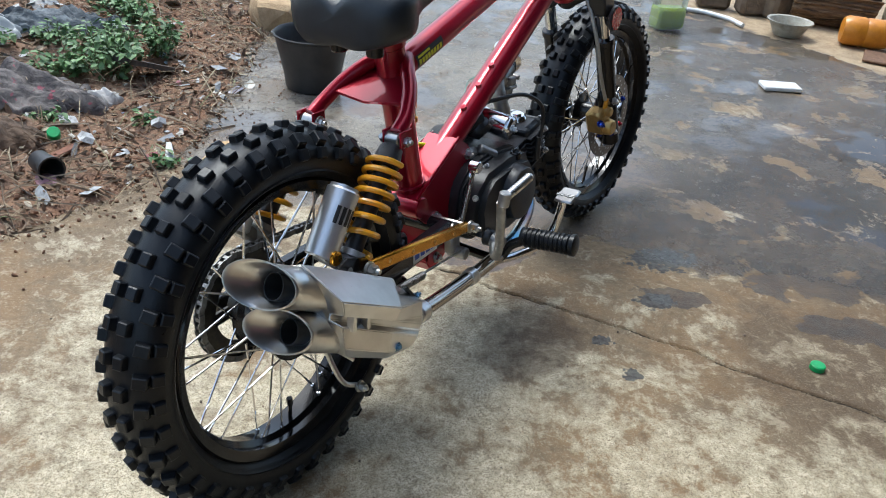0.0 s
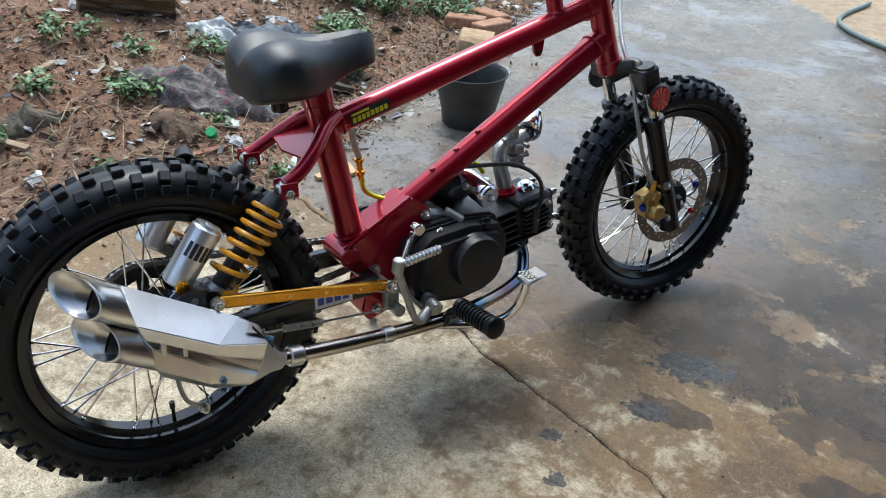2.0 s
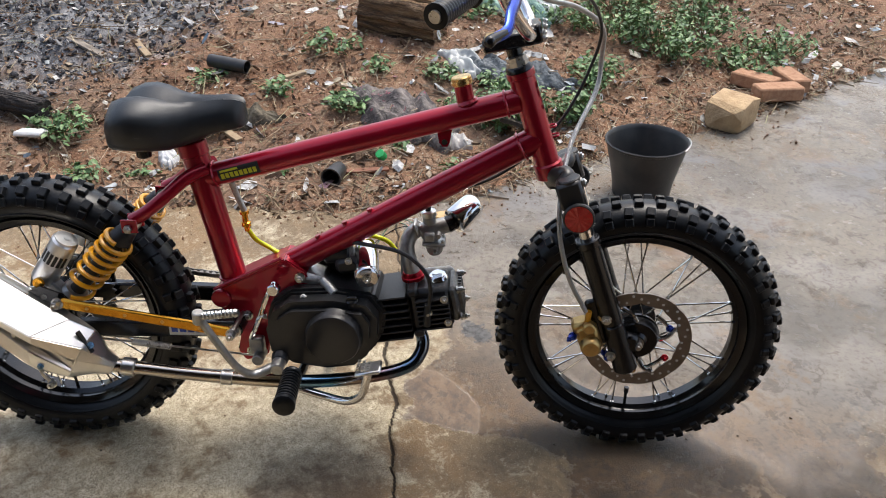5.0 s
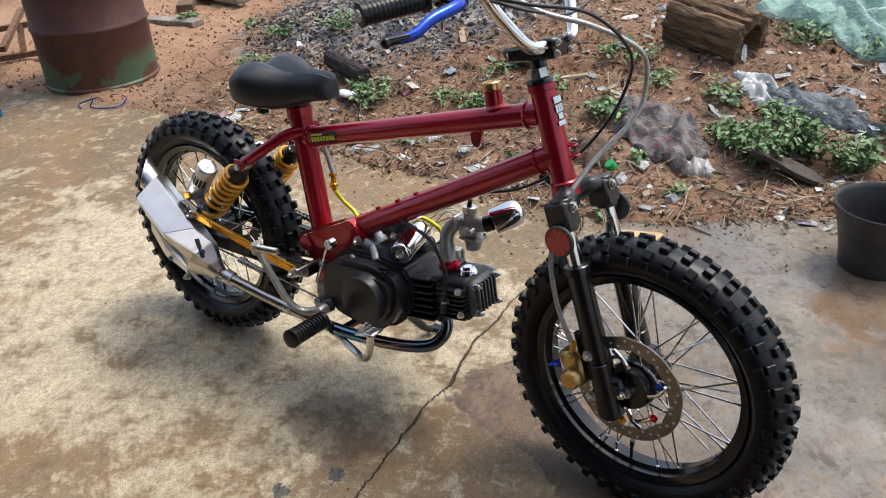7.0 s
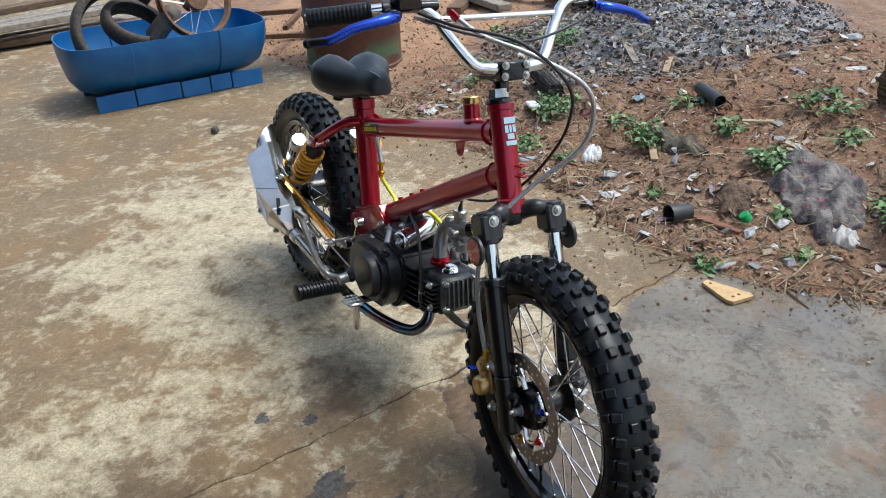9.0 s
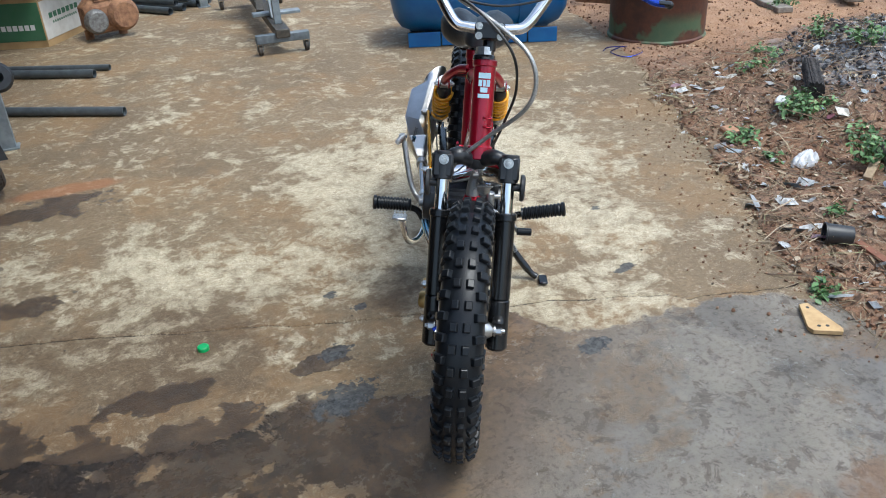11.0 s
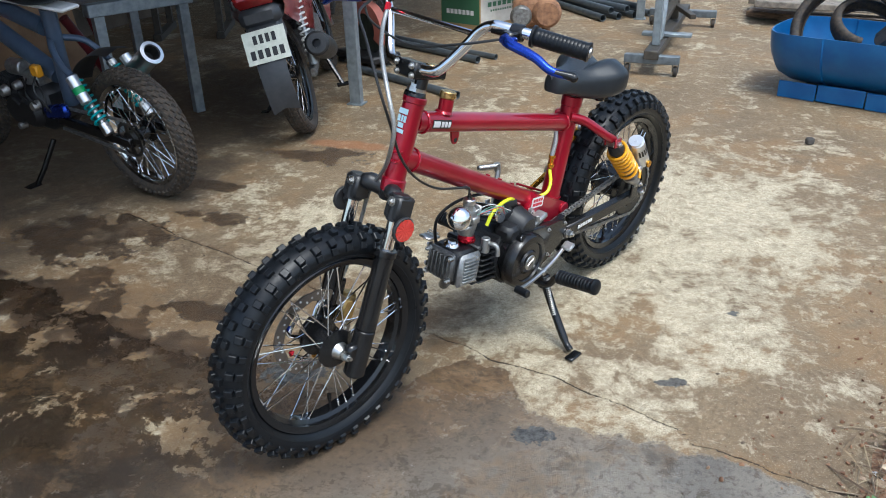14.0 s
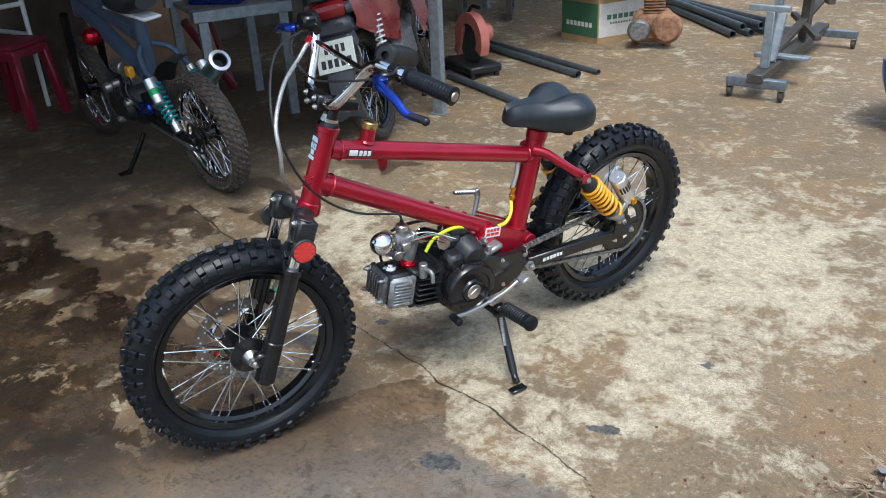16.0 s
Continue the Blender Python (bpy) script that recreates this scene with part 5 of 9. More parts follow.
def engine(bike, P):
    tilt = radians(9)
    ed = V(math.cos(tilt), 0, math.sin(tilt))
    eu = V(-math.sin(tilt), 0, math.cos(tilt))
    O = V(-0.565, 0, 0.300)

    def E(a, y, b):
        return O + ed * a + eu * b + V(0, y, 0)

    rot = Matrix((ed, V(0, 1, 0), eu)).transposed()
    # crankcase, right cover with a round clutch bulge
    bm = bmesh.new()
    outline = [(-0.735, 0.245), (-0.742, 0.300), (-0.728, 0.345), (-0.690, 0.372), (-0.600, 0.378), (-0.525, 0.368), (-0.502, 0.335), (-0.505, 0.285), (-0.528, 0.240), (-0.560, 0.214), (-0.62, 0.206), (-0.69, 0.216)]
    slab(bm, outline, -0.060, 0.055)
    bmesh.ops.bevel(bm, geom=list(bm.edges), offset=0.006, segments=2, affect="EDGES")
    case = P("crankcase", bm, BLACK_ROUGH, "black cast crankcase")
    bm = bmesh.new()
    cover = [(-0.728, 0.250), (-0.735, 0.300), (-0.720, 0.338), (-0.685, 0.362), (-0.600, 0.368), (-0.535, 0.358), (-0.515, 0.330), (-0.516, 0.285), (-0.538, 0.245), (-0.565, 0.222), (-0.62, 0.214), (-0.685, 0.224)]
    slab(bm, cover, -0.104, -0.061)
    bmesh.ops.bevel(bm, geom=[e for e in bm.edges if all(v.co.y < -0.09 for v in e.verts)], offset=0.014, segments=4, affect="EDGES")
    lathe(bm, [(0.058, 0.0), (0.054, 0.014), (0.0535, 0.022), (0.0515, 0.025), (0.048, 0.026), (0.02, 0.0265), (0.001, 0.0265)], (-0.598, -0.098, 0.298), (0, -1, 0), 48)
    cyl(bm, (-0.708, -0.100, 0.245), (-0.708, -0.116, 0.243), 0.018, 0.016, 18, 0.003)
    rcover = P("clutch_cover", bm, BLACK_SATIN, "satin black clutch cover", case)
    bm = bmesh.new()
    cyl(bm, (-0.563, -0.082, 0.352), (-0.563, -0.084, 0.368), 0.012, seg=14, bevel=0.002)
    box(bm, (-0.563, -0.084, 0.370), (0.020, 0.006, 0.010), bevel=0.002)
    P("filler_plug", bm, BLACK, parent=case)
    bolts(case, [(V(-0.543, -0.066, 0.346), V(0.2, -0.4, 1), 0.0045, 0.008), (V(-0.66, -0.070, 0.362), V(0, -0.5, 1), 0.0045, 0.008), (V(-0.73, -0.090, 0.33), V(-1, -0.3, 0), 0.0045, 0.008)], STEEL)
    # chrome chain guard strip behind the case
    bm = bmesh.new()
    tube(bm, curve([(-0.716, -0.078, 0.385), (-0.728, -0.080, 0.372), (-0.745, -0.080, 0.330), (-0.760, -0.078, 0.295), (-0.772, -0.075, 0.270)], 5), 0.006, 8, flat=0.5)
    cyl(bm, (-0.715, -0.070, 0.385), (-0.715, -0.090, 0.385), 0.012, seg=14, bevel=0.002)
    P("clutch_arm", bm, CHROME, "chrome lever arm", case)
    # left generator cover
    bm = bmesh.new()
    left = [(-0.520, 0.300), (-0.530, 0.345), (-0.560, 0.372), (-0.62, 0.372), (-0.70, 0.350), (-0.755, 0.338), (-0.792, 0.345), (-0.800, 0.300), (-0.775, 0.262), (-0.70, 0.245), (-0.655, 0.225), (-0.60, 0.215), (-0.545, 0.235)]
    slab(bm, left, 0.056, 0.082)
    bmesh.ops.bevel(bm, geom=[e for e in bm.edges if all(v.co.y > 0.07 for v in e.verts)], offset=0.008, segments=3, affect="EDGES")
    gen = P("sprocket_cover", bm, BLACK, "black sprocket cover", case)
    bm = bmesh.new()
    c = V(-0.592, 0.078, 0.293)
    lathe(bm, [(0.078, 0.0), (0.077, 0.020), (0.071, 0.028), (0.056, 0.030), (0.053, 0.025), (0.034, 0.025), (0.030, 0.031), (0.020, 0.032)], c, (0, 1, 0), 44)
    box(bm, c + V(-0.010, 0.010, 0.062), (0.05, 0.018, 0.02), bevel=0.004)
    gcover = P("generator_cover", bm, BLACK, "black round generator cover", case)
    bm = bmesh.new()
    cyl(bm, c + V(0, 0.030, 0), c + V(0, 0.034, 0), 0.021, seg=24, bevel=0.001)
    box(bm, c + V(0, 0.0345, 0), (0.026, 0.002, 0.006), Matrix.Rotation(0.5, 3, "Y"))
    P("centre_plug", bm, BRUSHED, parent=gcover)
    bolts(gen, [(V(x, 0.081, z), V(0, 1, 0), 0.0042, 0.006) for x, z in ((-0.705, 0.338), (-0.782, 0.330), (-0.790, 0.292), (-0.712, 0.258))], STEEL)
    # domed housing and bare alloy fittings above the generator
    bm = bmesh.new()
    cyl(bm, (-0.615, 0.020, 0.378), (-0.615, 0.078, 0.372), 0.044, 0.036, 28, 0.008)
    box(bm, (-0.560, 0.050, 0.372), (0.050, 0.056, 0.046), None, 0.010)
    P("clutch_housing", bm, BLACK_ROUGH, parent=case)
    bm = bmesh.new()
    box(bm, (-0.690, 0.050, 0.366), (0.056, 0.034, 0.016), Matrix.Rotation(radians(16), 3, "Y"), 0.004)
    cyl(bm, (-0.672, 0.062, 0.368), (-0.672, 0.062, 0.386), 0.008, seg=12, bevel=0.001)
    P("cable_bracket", bm, ALLOY, parent=case)
    bm = bmesh.new()
    cyl(bm, (-0.468, 0.052, 0.352), (-0.470, 0.052, 0.392), 0.0125, 0.0115, 16, 0.002)
    tube(bm, curve([(-0.470, 0.056, 0.378), (-0.474, 0.076, 0.380), (-0.476, 0.086, 0.372), (-0.476, 0.088, 0.352)], 4), 0.006, 10)
    P("breather", bm, ALLOY, "bare alloy breather elbow")
    bm = bmesh.new()
    cyl(bm, c + V(0.022, 0.002, 0.066), c + V(0.022, 0.020, 0.074), 0.012, seg=14, bevel=0.002)
    P("oil_plug", bm, BLACK, parent=case)
    # finned cylinder and head lying forward
    bm = bmesh.new()
    box(bm, E(0.076, 0, -0.002), (0.080, 0.076, 0.090), rot, 0.004)
    barrel = P("cylinder", bm, BLACK_ROUGH, "black finned cylinder")
    for k in range(7):
        bm = bmesh.new()
        box(bm, E(0.074, 0, -0.050 + 0.0155 * k), (0.074, 0.114 - 0.003 * (k % 2), 0.0040), rot, 0.001)
        P("fin", bm, BLACK_ROUGH, parent=barrel)
    bm = bmesh.new()
    box(bm, E(0.154, 0, 0.002), (0.084, 0.088, 0.092), rot, 0.008)
    headp = P("cylinder_head", bm, BLACK_ROUGH, "black finned cylinder head")
    for k in range(7):
        bm = bmesh.new()
        box(bm, E(0.160, 0, -0.034 + 0.0105 * k), (0.066, 0.116, 0.0042), rot, 0.001)
        P("fin", bm, BLACK_ROUGH, parent=headp)
    for q in (-0.045, 0.047):
        bm = bmesh.new()
        box(bm, E(0.124, 0, q), (0.020, 0.108, 0.016), rot, 0.004)
        P("stud_boss", bm, BLACK_ROUGH, parent=headp)
    bm = bmesh.new()
    box(bm, E(0.202, 0, 0.006), (0.020, 0.084, 0.078), rot, 0.007)
    P("valve_cover", bm, HEAD_GREY, "dark grey valve cover", headp)
    for k in range(6):
        bm = bmesh.new()
        box(bm, E(0.2135, -0.030 + 0.012 * k, 0.006), (0.012, 0.0042, 0.062), rot, 0.001)
        P("fin", bm, HEAD_GREY, parent=headp)
    bm = bmesh.new()
    box(bm, E(0.164, 0.054, 0.003), (0.078, 0.018, 0.088), rot, 0.008)
    side = P("side_cover", bm, HEAD_SIDE, "ribbed grey alloy side cover", headp)
    for k in range(7):
        bm = bmesh.new()
        box(bm, E(0.166, 0.063, -0.024 + 0.0092 * k), (0.052, 0.010, 0.0040), rot, 0.001)
        P("fin", bm, HEAD_SIDE, parent=side)
    bm = bmesh.new()
    cyl(bm, E(0.174, 0.0, 0.046), E(0.174, 0.0, 0.058), 0.021, 0.019, 24, 0.003)
    cyl(bm, E(0.174, 0.0, 0.056), E(0.174, 0.0, 0.063), 0.011, seg=6)
    P("tappet_cap", bm, CHROME, "bright zinc tappet cap", headp)
    bolts(headp, [(E(0.211, y, q), ed, 0.006, 0.013) for y in (-0.036, 0.036) for q in (-0.024, 0.036)] + [(E(0.186, -0.058, q), V(0, -1, 0), 0.0058, 0.008) for q in (-0.022, 0.030)] + [(E(0.150, -0.058, 0.004), V(0, -1, 0), 0.0065, 0.008)] + [(E(0.150, 0.062, q), V(0, 1, 0), 0.0055, 0.008) for q in (-0.024, 0.036)], STEEL)
    # chrome starter motor on top of the case
    bm = bmesh.new()
    cyl(bm, (-0.548, 0.034, 0.424), (-0.537, -0.050, 0.404), 0.0245, seg=32, bevel=0.002)
    starter = P("starter_motor", bm, CHROME, "chrome starter motor")
    bm = bmesh.new()
    cyl(bm, (-0.537, -0.0495, 0.404), (-0.5358, -0.060, 0.4015), 0.0250, 0.0242, 32, 0.003)
    P("end_plate", bm, CHROME, parent=starter)
    bolts(starter, [(V(-0.5358, -0.060, 0.4015), V(0.14, -1, -0.24), 0.0068, 0.008), (V(-0.575, -0.030, 0.424), V(0, -1, 0), 0.0055, 0.008)], STEEL)
    bm = bmesh.new()
    cyl(bm, (-0.574, 0.004, 0.428), (-0.628, 0.006, 0.424), 0.0235, 0.0215, 22, 0.004)
    box(bm, (-0.580, 0.006, 0.408), (0.050, 0.062, 0.036), rot, 0.010)
    P("starter_gearcase", bm, BLACK_SATIN, parent=starter)
    bm = bmesh.new()
    box(bm, (-0.650, 0.000, 0.378), (0.060, 0.074, 0.028), Matrix.Rotation(radians(14), 3, "Y"), 0.010)
    cyl(bm, (-0.628, -0.036, 0.386), (-0.60, -0.058, 0.366), 0.010, seg=12, bevel=0.002)
    P("case_top", bm, ALLOY, "bare alloy case top", case)
    # intake, carburettor and chrome filter
    bm = bmesh.new()
    cyl(bm, E(0.124, 0.004, 0.052), E(0.124, 0.004, 0.062), 0.0235, 0.0235, 24, 0.002)
    cyl(bm, E(0.124, 0.004, 0.060), E(0.124, 0.004, 0.070), 0.0215, 0.020, 24, 0.002)
    P("intake_flange", bm, RED_ANO, "red intake flange")
    cb = V(-0.412, 0.030, 0.462)
    bm = bmesh.new()
    tube(bm, curve([E(0.124, 0.004, 0.066), E(0.122, 0.006, 0.092), E(0.122, 0.012, 0.122), E(0.134, 0.022, 0.142), cb + V(-0.026, -0.002, 0.010)], 6), [0.0165] * 8 + [0.0155] * 17, 18)
    box(bm, cb + V(-0.032, -0.001, 0.010), (0.008, 0.040, 0.030), Matrix.Rotation(radians(-20), 3, "Y"), 0.003)
    P("intake_pipe", bm, ALLOY, "cast alloy intake pipe")
    bm = bmesh.new()
    cyl(bm, cb + V(-0.002, 0, -0.018), cb + V(-0.008, 0, 0.036), 0.0135, seg=20, bevel=0.002)
    cyl(bm, cb + V(-0.026, -0.004, 0.004), cb + V(0.030, 0.006, 0.016), 0.0165, seg=20, bevel=0.002)
    cyl(bm, cb + V(0.002, 0, -0.020), cb + V(0.004, 0, -0.046), 0.0195, 0.0155, 20, 0.004)
    box(bm, cb + V(0.002, 0, -0.019), (0.046, 0.042, 0.007), bevel=0.002)
    box(bm, cb + V(-0.006, -0.022, 0.000), (0.022, 0.014, 0.018), bevel=0.003)
    box(bm, cb + V(-0.008, 0.022, -0.002), (0.026, 0.014, 0.020), bevel=0.003)
    cyl(bm, cb + V(0.012, -0.016, 0.006), cb + V(0.012, -0.030, 0.004), 0.005, seg=10)
    cyl(bm, cb + V(0.004, -0.016, -0.034), cb + V(0.006, -0.026, -0.036), 0.0035, seg=8)
    carb = P("carburettor", bm, ALLOY, "bare alloy carburettor")
    bm = bmesh.new()
    cyl(bm, cb + V(-0.008, 0, 0.034), cb + V(-0.0095, 0, 0.048), 0.0155, seg=18, bevel=0.002)
    P("carb_cap", bm, BRUSHED, parent=carb)
    bm = bmesh.new()
    cyl(bm, cb + V(-0.0095, 0, 0.047), cb + V(-0.008, 0, 0.062), 0.006, 0.004, 10)
    P("cable_boot", bm, BLACK, parent=carb)
    f0, f1 = cb + V(0.040, 0.008, 0.020), V(-0.326, 0.084, 0.508)
    d = (f1 - f0).normalized()
    bm = bmesh.new()
    cyl(bm, cb + V(0.026, 0.005, 0.014), f0 + d * 0.004, 0.0175, 0.0165, 18, 0.002)
    P("carb_boot", bm, BLACK, parent=carb)
    bolts(carb, [(cb + V(0.020, y, -0.016), V(0, 0, 1), 0.0035, 0.005) for y in (-0.016, 0.016)], STEEL)
    bm = bmesh.new()
    L = (f1 - f0).length
    lathe(bm, [(0.016, 0.0), (0.0265, 0.002), (0.028, 0.005), (0.028, L - 0.022), (0.027, L - 0.014), (0.0235, L - 0.007), (0.016, L - 0.002), (0.008, L - 0.0003), (0.001, L)], f0, d, 36)
    P("air_filter", bm, CHROME, "chrome round air filter", angle=30)


def controls(bike, P):
    for s in (-1, 1):
        a, b = (V(-0.672, -0.160, 0.244), V(-0.664, -0.270, 0.250)) if s < 0 else (V(-0.664, 0.160, 0.240), V(-0.648, 0.282, 0.272))
        d = (b - a).normalized()
        L = (b - a).length
        bm = bmesh.new()
        prof = [(0.012, 0.0), (0.0195, 0.002)]
        for k in range(10):
            h = 0.006 + (L - 0.020) * k / 10
            prof += [(0.0165, h), (0.0165, h + 0.003), (0.0195, h + 0.0045), (0.0195, h + 0.0085)]
        prof += [(0.0165, L - 0.012), (0.021, L - 0.010), (0.021, L - 0.002), (0.017, L), (0.006, L + 0.001)]
        lathe(bm, prof, a, d, 18)
        P("foot_peg", bm, RUBBER, "ribbed rubber foot peg")
        bm = bmesh.new()
        tube(bm, curve([V(-0.672, s * 0.165, 0.237), V(-0.680, s * 0.140, 0.222), V(-0.682, s * 0.120, 0.192), V(-0.68, s * 0.090, 0.184), V(-0.675, 0, 0.186)], 6), 0.0095, 12)
        P("peg_bar", bm, BLACK)
    # kick starter
    bm = bmesh.new()
    tube(bm, curve([(-0.717, -0.124, 0.236), (-0.752, -0.146, 0.232), (-0.776, -0.166, 0.262), (-0.800, -0.182, 0.322), (-0.822, -0.194, 0.380)], 6), [0.010] * 6 + [0.0085] * 19, 12, flat=0.8)
    cyl(bm, (-0.708, -0.105, 0.243), (-0.708, -0.140, 0.238), 0.0135, seg=16, bevel=0.002)
    cyl(bm, (-0.824, -0.198, 0.376), (-0.822, -0.202, 0.402), 0.0105, seg=14, bevel=0.002)
    kick = P("kick_starter", bm, ALLOY, "grey steel kick starter lever")
    bm = bmesh.new()
    k0, k1 = V(-0.815, -0.202, 0.393), V(-0.745, -0.209, 0.406)
    prof = [(0.0065, 0.0)]
    L = (k1 - k0).length
    for j in range(10):
        prof += [(0.0085, L * j / 10 + 0.001), (0.0068, L * j / 10 + 0.004)]
    prof.append((0.006, L))
    lathe(bm, prof, k0, k1 - k0, 12)
    P("kick_peg", bm, STEEL, parent=kick)
    # brake pedal
    bm = bmesh.new()
    tube(bm, curve([(-0.690, -0.115, 0.186), (-0.62, -0.128, 0.172), (-0.57, -0.150, 0.178), (-0.540, -0.165, 0.205), (-0.527, -0.174, 0.250), (-0.524, -0.176, 0.268)], 6), 0.0085, 12)
    pedal = P("brake_pedal", bm, CHROME, "chrome brake pedal")
    bm = bmesh.new()
    box(bm, (-0.521, -0.184, 0.278), (0.050, 0.040, 0.007), Matrix.Rotation(radians(-12), 3, "Y"), 0.003)
    for i in range(5):
        for j in range(4):
            box(bm, (-0.539 + 0.009 * i, -0.198 + 0.009 * j, 0.2825 - 0.0019 * i + 0.0035), (0.005, 0.005, 0.003), Matrix.Rotation(radians(-12), 3, "Y"))
    P("pedal_pad", bm, BRUSHED, parent=pedal)
    bm = bmesh.new()
    cyl(bm, (-1.14, -0.102, 0.285), (-0.76, -0.080, 0.232), 0.0022, seg=8)
    P("brake_rod", bm, STEEL)
    bm = bmesh.new()
    tube(bm, helix((-0.925, -0.102, 0.262), (-1.000, -0.106, 0.274), 0.0062, 20, 8), 0.0013, 5)
    P("return_spring", bm, STEEL)
    bm = bmesh.new()
    cyl(bm, (-0.76, -0.05, 0.225), (-0.76, -0.09, 0.225), 0.012, seg=12, bevel=0.002)
    box(bm, (-0.765, -0.06, 0.245), (0.03, 0.02, 0.04), bevel=0.004)
    P("brake_switch", bm, ALLOY)
    # gear lever
    bm = bmesh.new()
    tube(bm, curve([(-0.505, 0.140, 0.262), (-0.56, 0.132, 0.252), (-0.625, 0.124, 0.252), (-0.69, 0.118, 0.262), (-0.742, 0.112, 0.278)], 5), 0.0055, 10)
    cyl(bm, (-0.640, 0.082, 0.250), (-0.640, 0.130, 0.250), 0.009, seg=12, bevel=0.002)
    gear = P("gear_lever", bm, BRUSHED, "bright steel gear lever")
    bm = bmesh.new()
    cyl(bm, (-0.505, 0.135, 0.264), (-0.502, 0.175, 0.266), 0.0105, seg=14, bevel=0.002)
    P("toe_rubber", bm, RUBBER, parent=gear)
    bm = bmesh.new()
    box(bm, (-0.748, 0.122, 0.286), (0.030, 0.032, 0.010), Matrix.Rotation(radians(25), 3, "Y"), 0.004)
    P("heel_pad", bm, ALLOY, parent=gear)
    # side stand
    bm = bmesh.new()
    tube(bm, curve([(-0.692, 0.100, 0.178), (-0.682, 0.150, 0.110), (-0.668, 0.205, 0.048), (-0.662, 0.228, 0.034)], 6), [0.0115] * 12 + [0.0095] * 7, 12)
    box(bm, (-0.650, 0.246, 0.0315), (0.050, 0.026, 0.008), Matrix.Rotation(radians(6), 3, "X"), 0.003)
    box(bm, (-0.692, 0.096, 0.186), (0.03, 0.022, 0.04), bevel=0.004)
    stand = P("side_stand", bm, BLACK, "black side stand")
    bm = bmesh.new()
    tube(bm, helix((-0.680, 0.118, 0.180), (-0.668, 0.158, 0.112), 0.0055, 14, 8), 0.0013, 5)
    hexnut(bm, (-0.694, 0.108, 0.190), (0, 1, 0.2), 0.008, 0.012)
    P("stand_spring", bm, STEEL, parent=stand)


def cables(bike, P):
    # braided front brake hose
    bm = bmesh.new()
    hose = [(-0.275, -0.105, 0.962), (-0.225, -0.070, 0.930), (-0.160, -0.005, 0.905), (-0.105, 0.070, 0.860), (-0.098, 0.095, 0.800), (-0.106, 0.078, 0.740), (-0.152, 0.012, 0.662), (-0.172, -0.050, 0.590), (-0.172, -0.078, 0.510), (-0.150, -0.086, 0.425), (-0.114, -0.089, 0.356)]
    tube(bm, curve(hose, 8), 0.0046, 10)
    bh = P("brake_hose", bm, BRAID, "silver braided brake hose")
    bm = bmesh.new()
    cyl(bm, (-0.108, -0.090, 0.358), (-0.110, -0.088, 0.330), 0.0058, seg=10)
    P("hose_end", bm, YELLOW_SPRING, "yellow hose end", bh)
    bm = bmesh.new()
    cyl(bm, (-0.110, -0.088, 0.330), (-0.112, -0.086, 0.316), 0.007, seg=6)
    P("hose_nut", bm, RED_ANO, "red hose nut", bh)
    bm = bmesh.new()
    cyl(bm, (-0.277, -0.107, 0.964), (-0.262, -0.098, 0.952), 0.007, seg=6)
    P("hose_nut", bm, RED_ANO, "red hose nut", bh)
    # front caliper
    bm = bmesh.new()
    rot = Matrix.Rotation(radians(-20), 3, "Y")
    c = V(-0.098, -0.068, 0.300)
    box(bm, c, (0.044, 0.050, 0.062), rot, 0.008)
    box(bm, c + V(-0.016, -0.004, 0.020), (0.034, 0.036, 0.026), rot, 0.006)
    cyl(bm, c + V(0.004, -0.020, -0.012), c + V(0.004, -0.042, -0.012), 0.021, 0.019, 22, 0.004)
    cyl(bm, c + V(-0.002, -0.015, 0.028), c + V(-0.002, -0.035, 0.028), 0.012, seg=16, bevel=0.003)
    cyl(bm, c + V(0.020, -0.01, 0.038), c + V(0.026, -0.01, 0.052), 0.008, seg=12, bevel=0.002)
    cal = P("caliper", bm, CALIPER_GOLD, "gold brake caliper", steer=True)
    bolts(cal, [(c + V(-0.030, -0.020, 0.004), V(-0.6, -1, 0), 0.0062, 0.016), (c + V(0.040, -0.020, -0.040), V(0, -1, 0), 0.0065, 0.008)], BLUE_ANO, "banjo_bolt", STEER)
    bolts(cal, [(c + V(0.030, -0.022, 0.046), V(0, -1, 0), 0.0075, 0.010), (c + V(0.044, -0.022, -0.036), V(0, -1, 0), 0.0075, 0.010)], STEEL, "bolt", STEER)
    # black throttle cable from the right grip to the carburettor
    bm = bmesh.new()
    tube(bm, curve([(-0.285, -0.165, 0.962), (-0.215, -0.130, 0.950), (-0.150, -0.040, 0.930), (-0.110, 0.040, 0.860), (-0.125, 0.060, 0.780), (-0.165, 0.048, 0.700), (-0.225, 0.036, 0.630), (-0.300, 0.030, 0.578), (-0.375, 0.028, 0.552), (-0.412, 0.031, 0.542), (-0.4205, 0.030, 0.520)], 8), 0.0030, 8)
    P("throttle_cable", bm, CABLE, "black throttle cable")
    bm = bmesh.new()
    tube(bm, curve([(-0.262, 0.205, 0.962), (-0.225, 0.140, 0.945), (-0.215, 0.020, 0.918), (-0.225, -0.100, 0.935), (-0.262, -0.165, 0.955)], 8), 0.0026, 8)
    P("switch_cable", bm, CABLE)
    # ignition lead over the cylinder
    bm = bmesh.new()
    tube(bm, curve([(-0.418, -0.062, 0.330), (-0.412, -0.068, 0.385), (-0.424, -0.066, 0.425), (-0.468, -0.050, 0.454), (-0.535, -0.030, 0.460), (-0.60, 0.000, 0.452), (-0.64, 0.016, 0.425)], 7), 0.0042, 8)
    cyl(bm, (-0.420, -0.060, 0.300), (-0.418, -0.062, 0.350), 0.0085, 0.007, 10, 0.001)
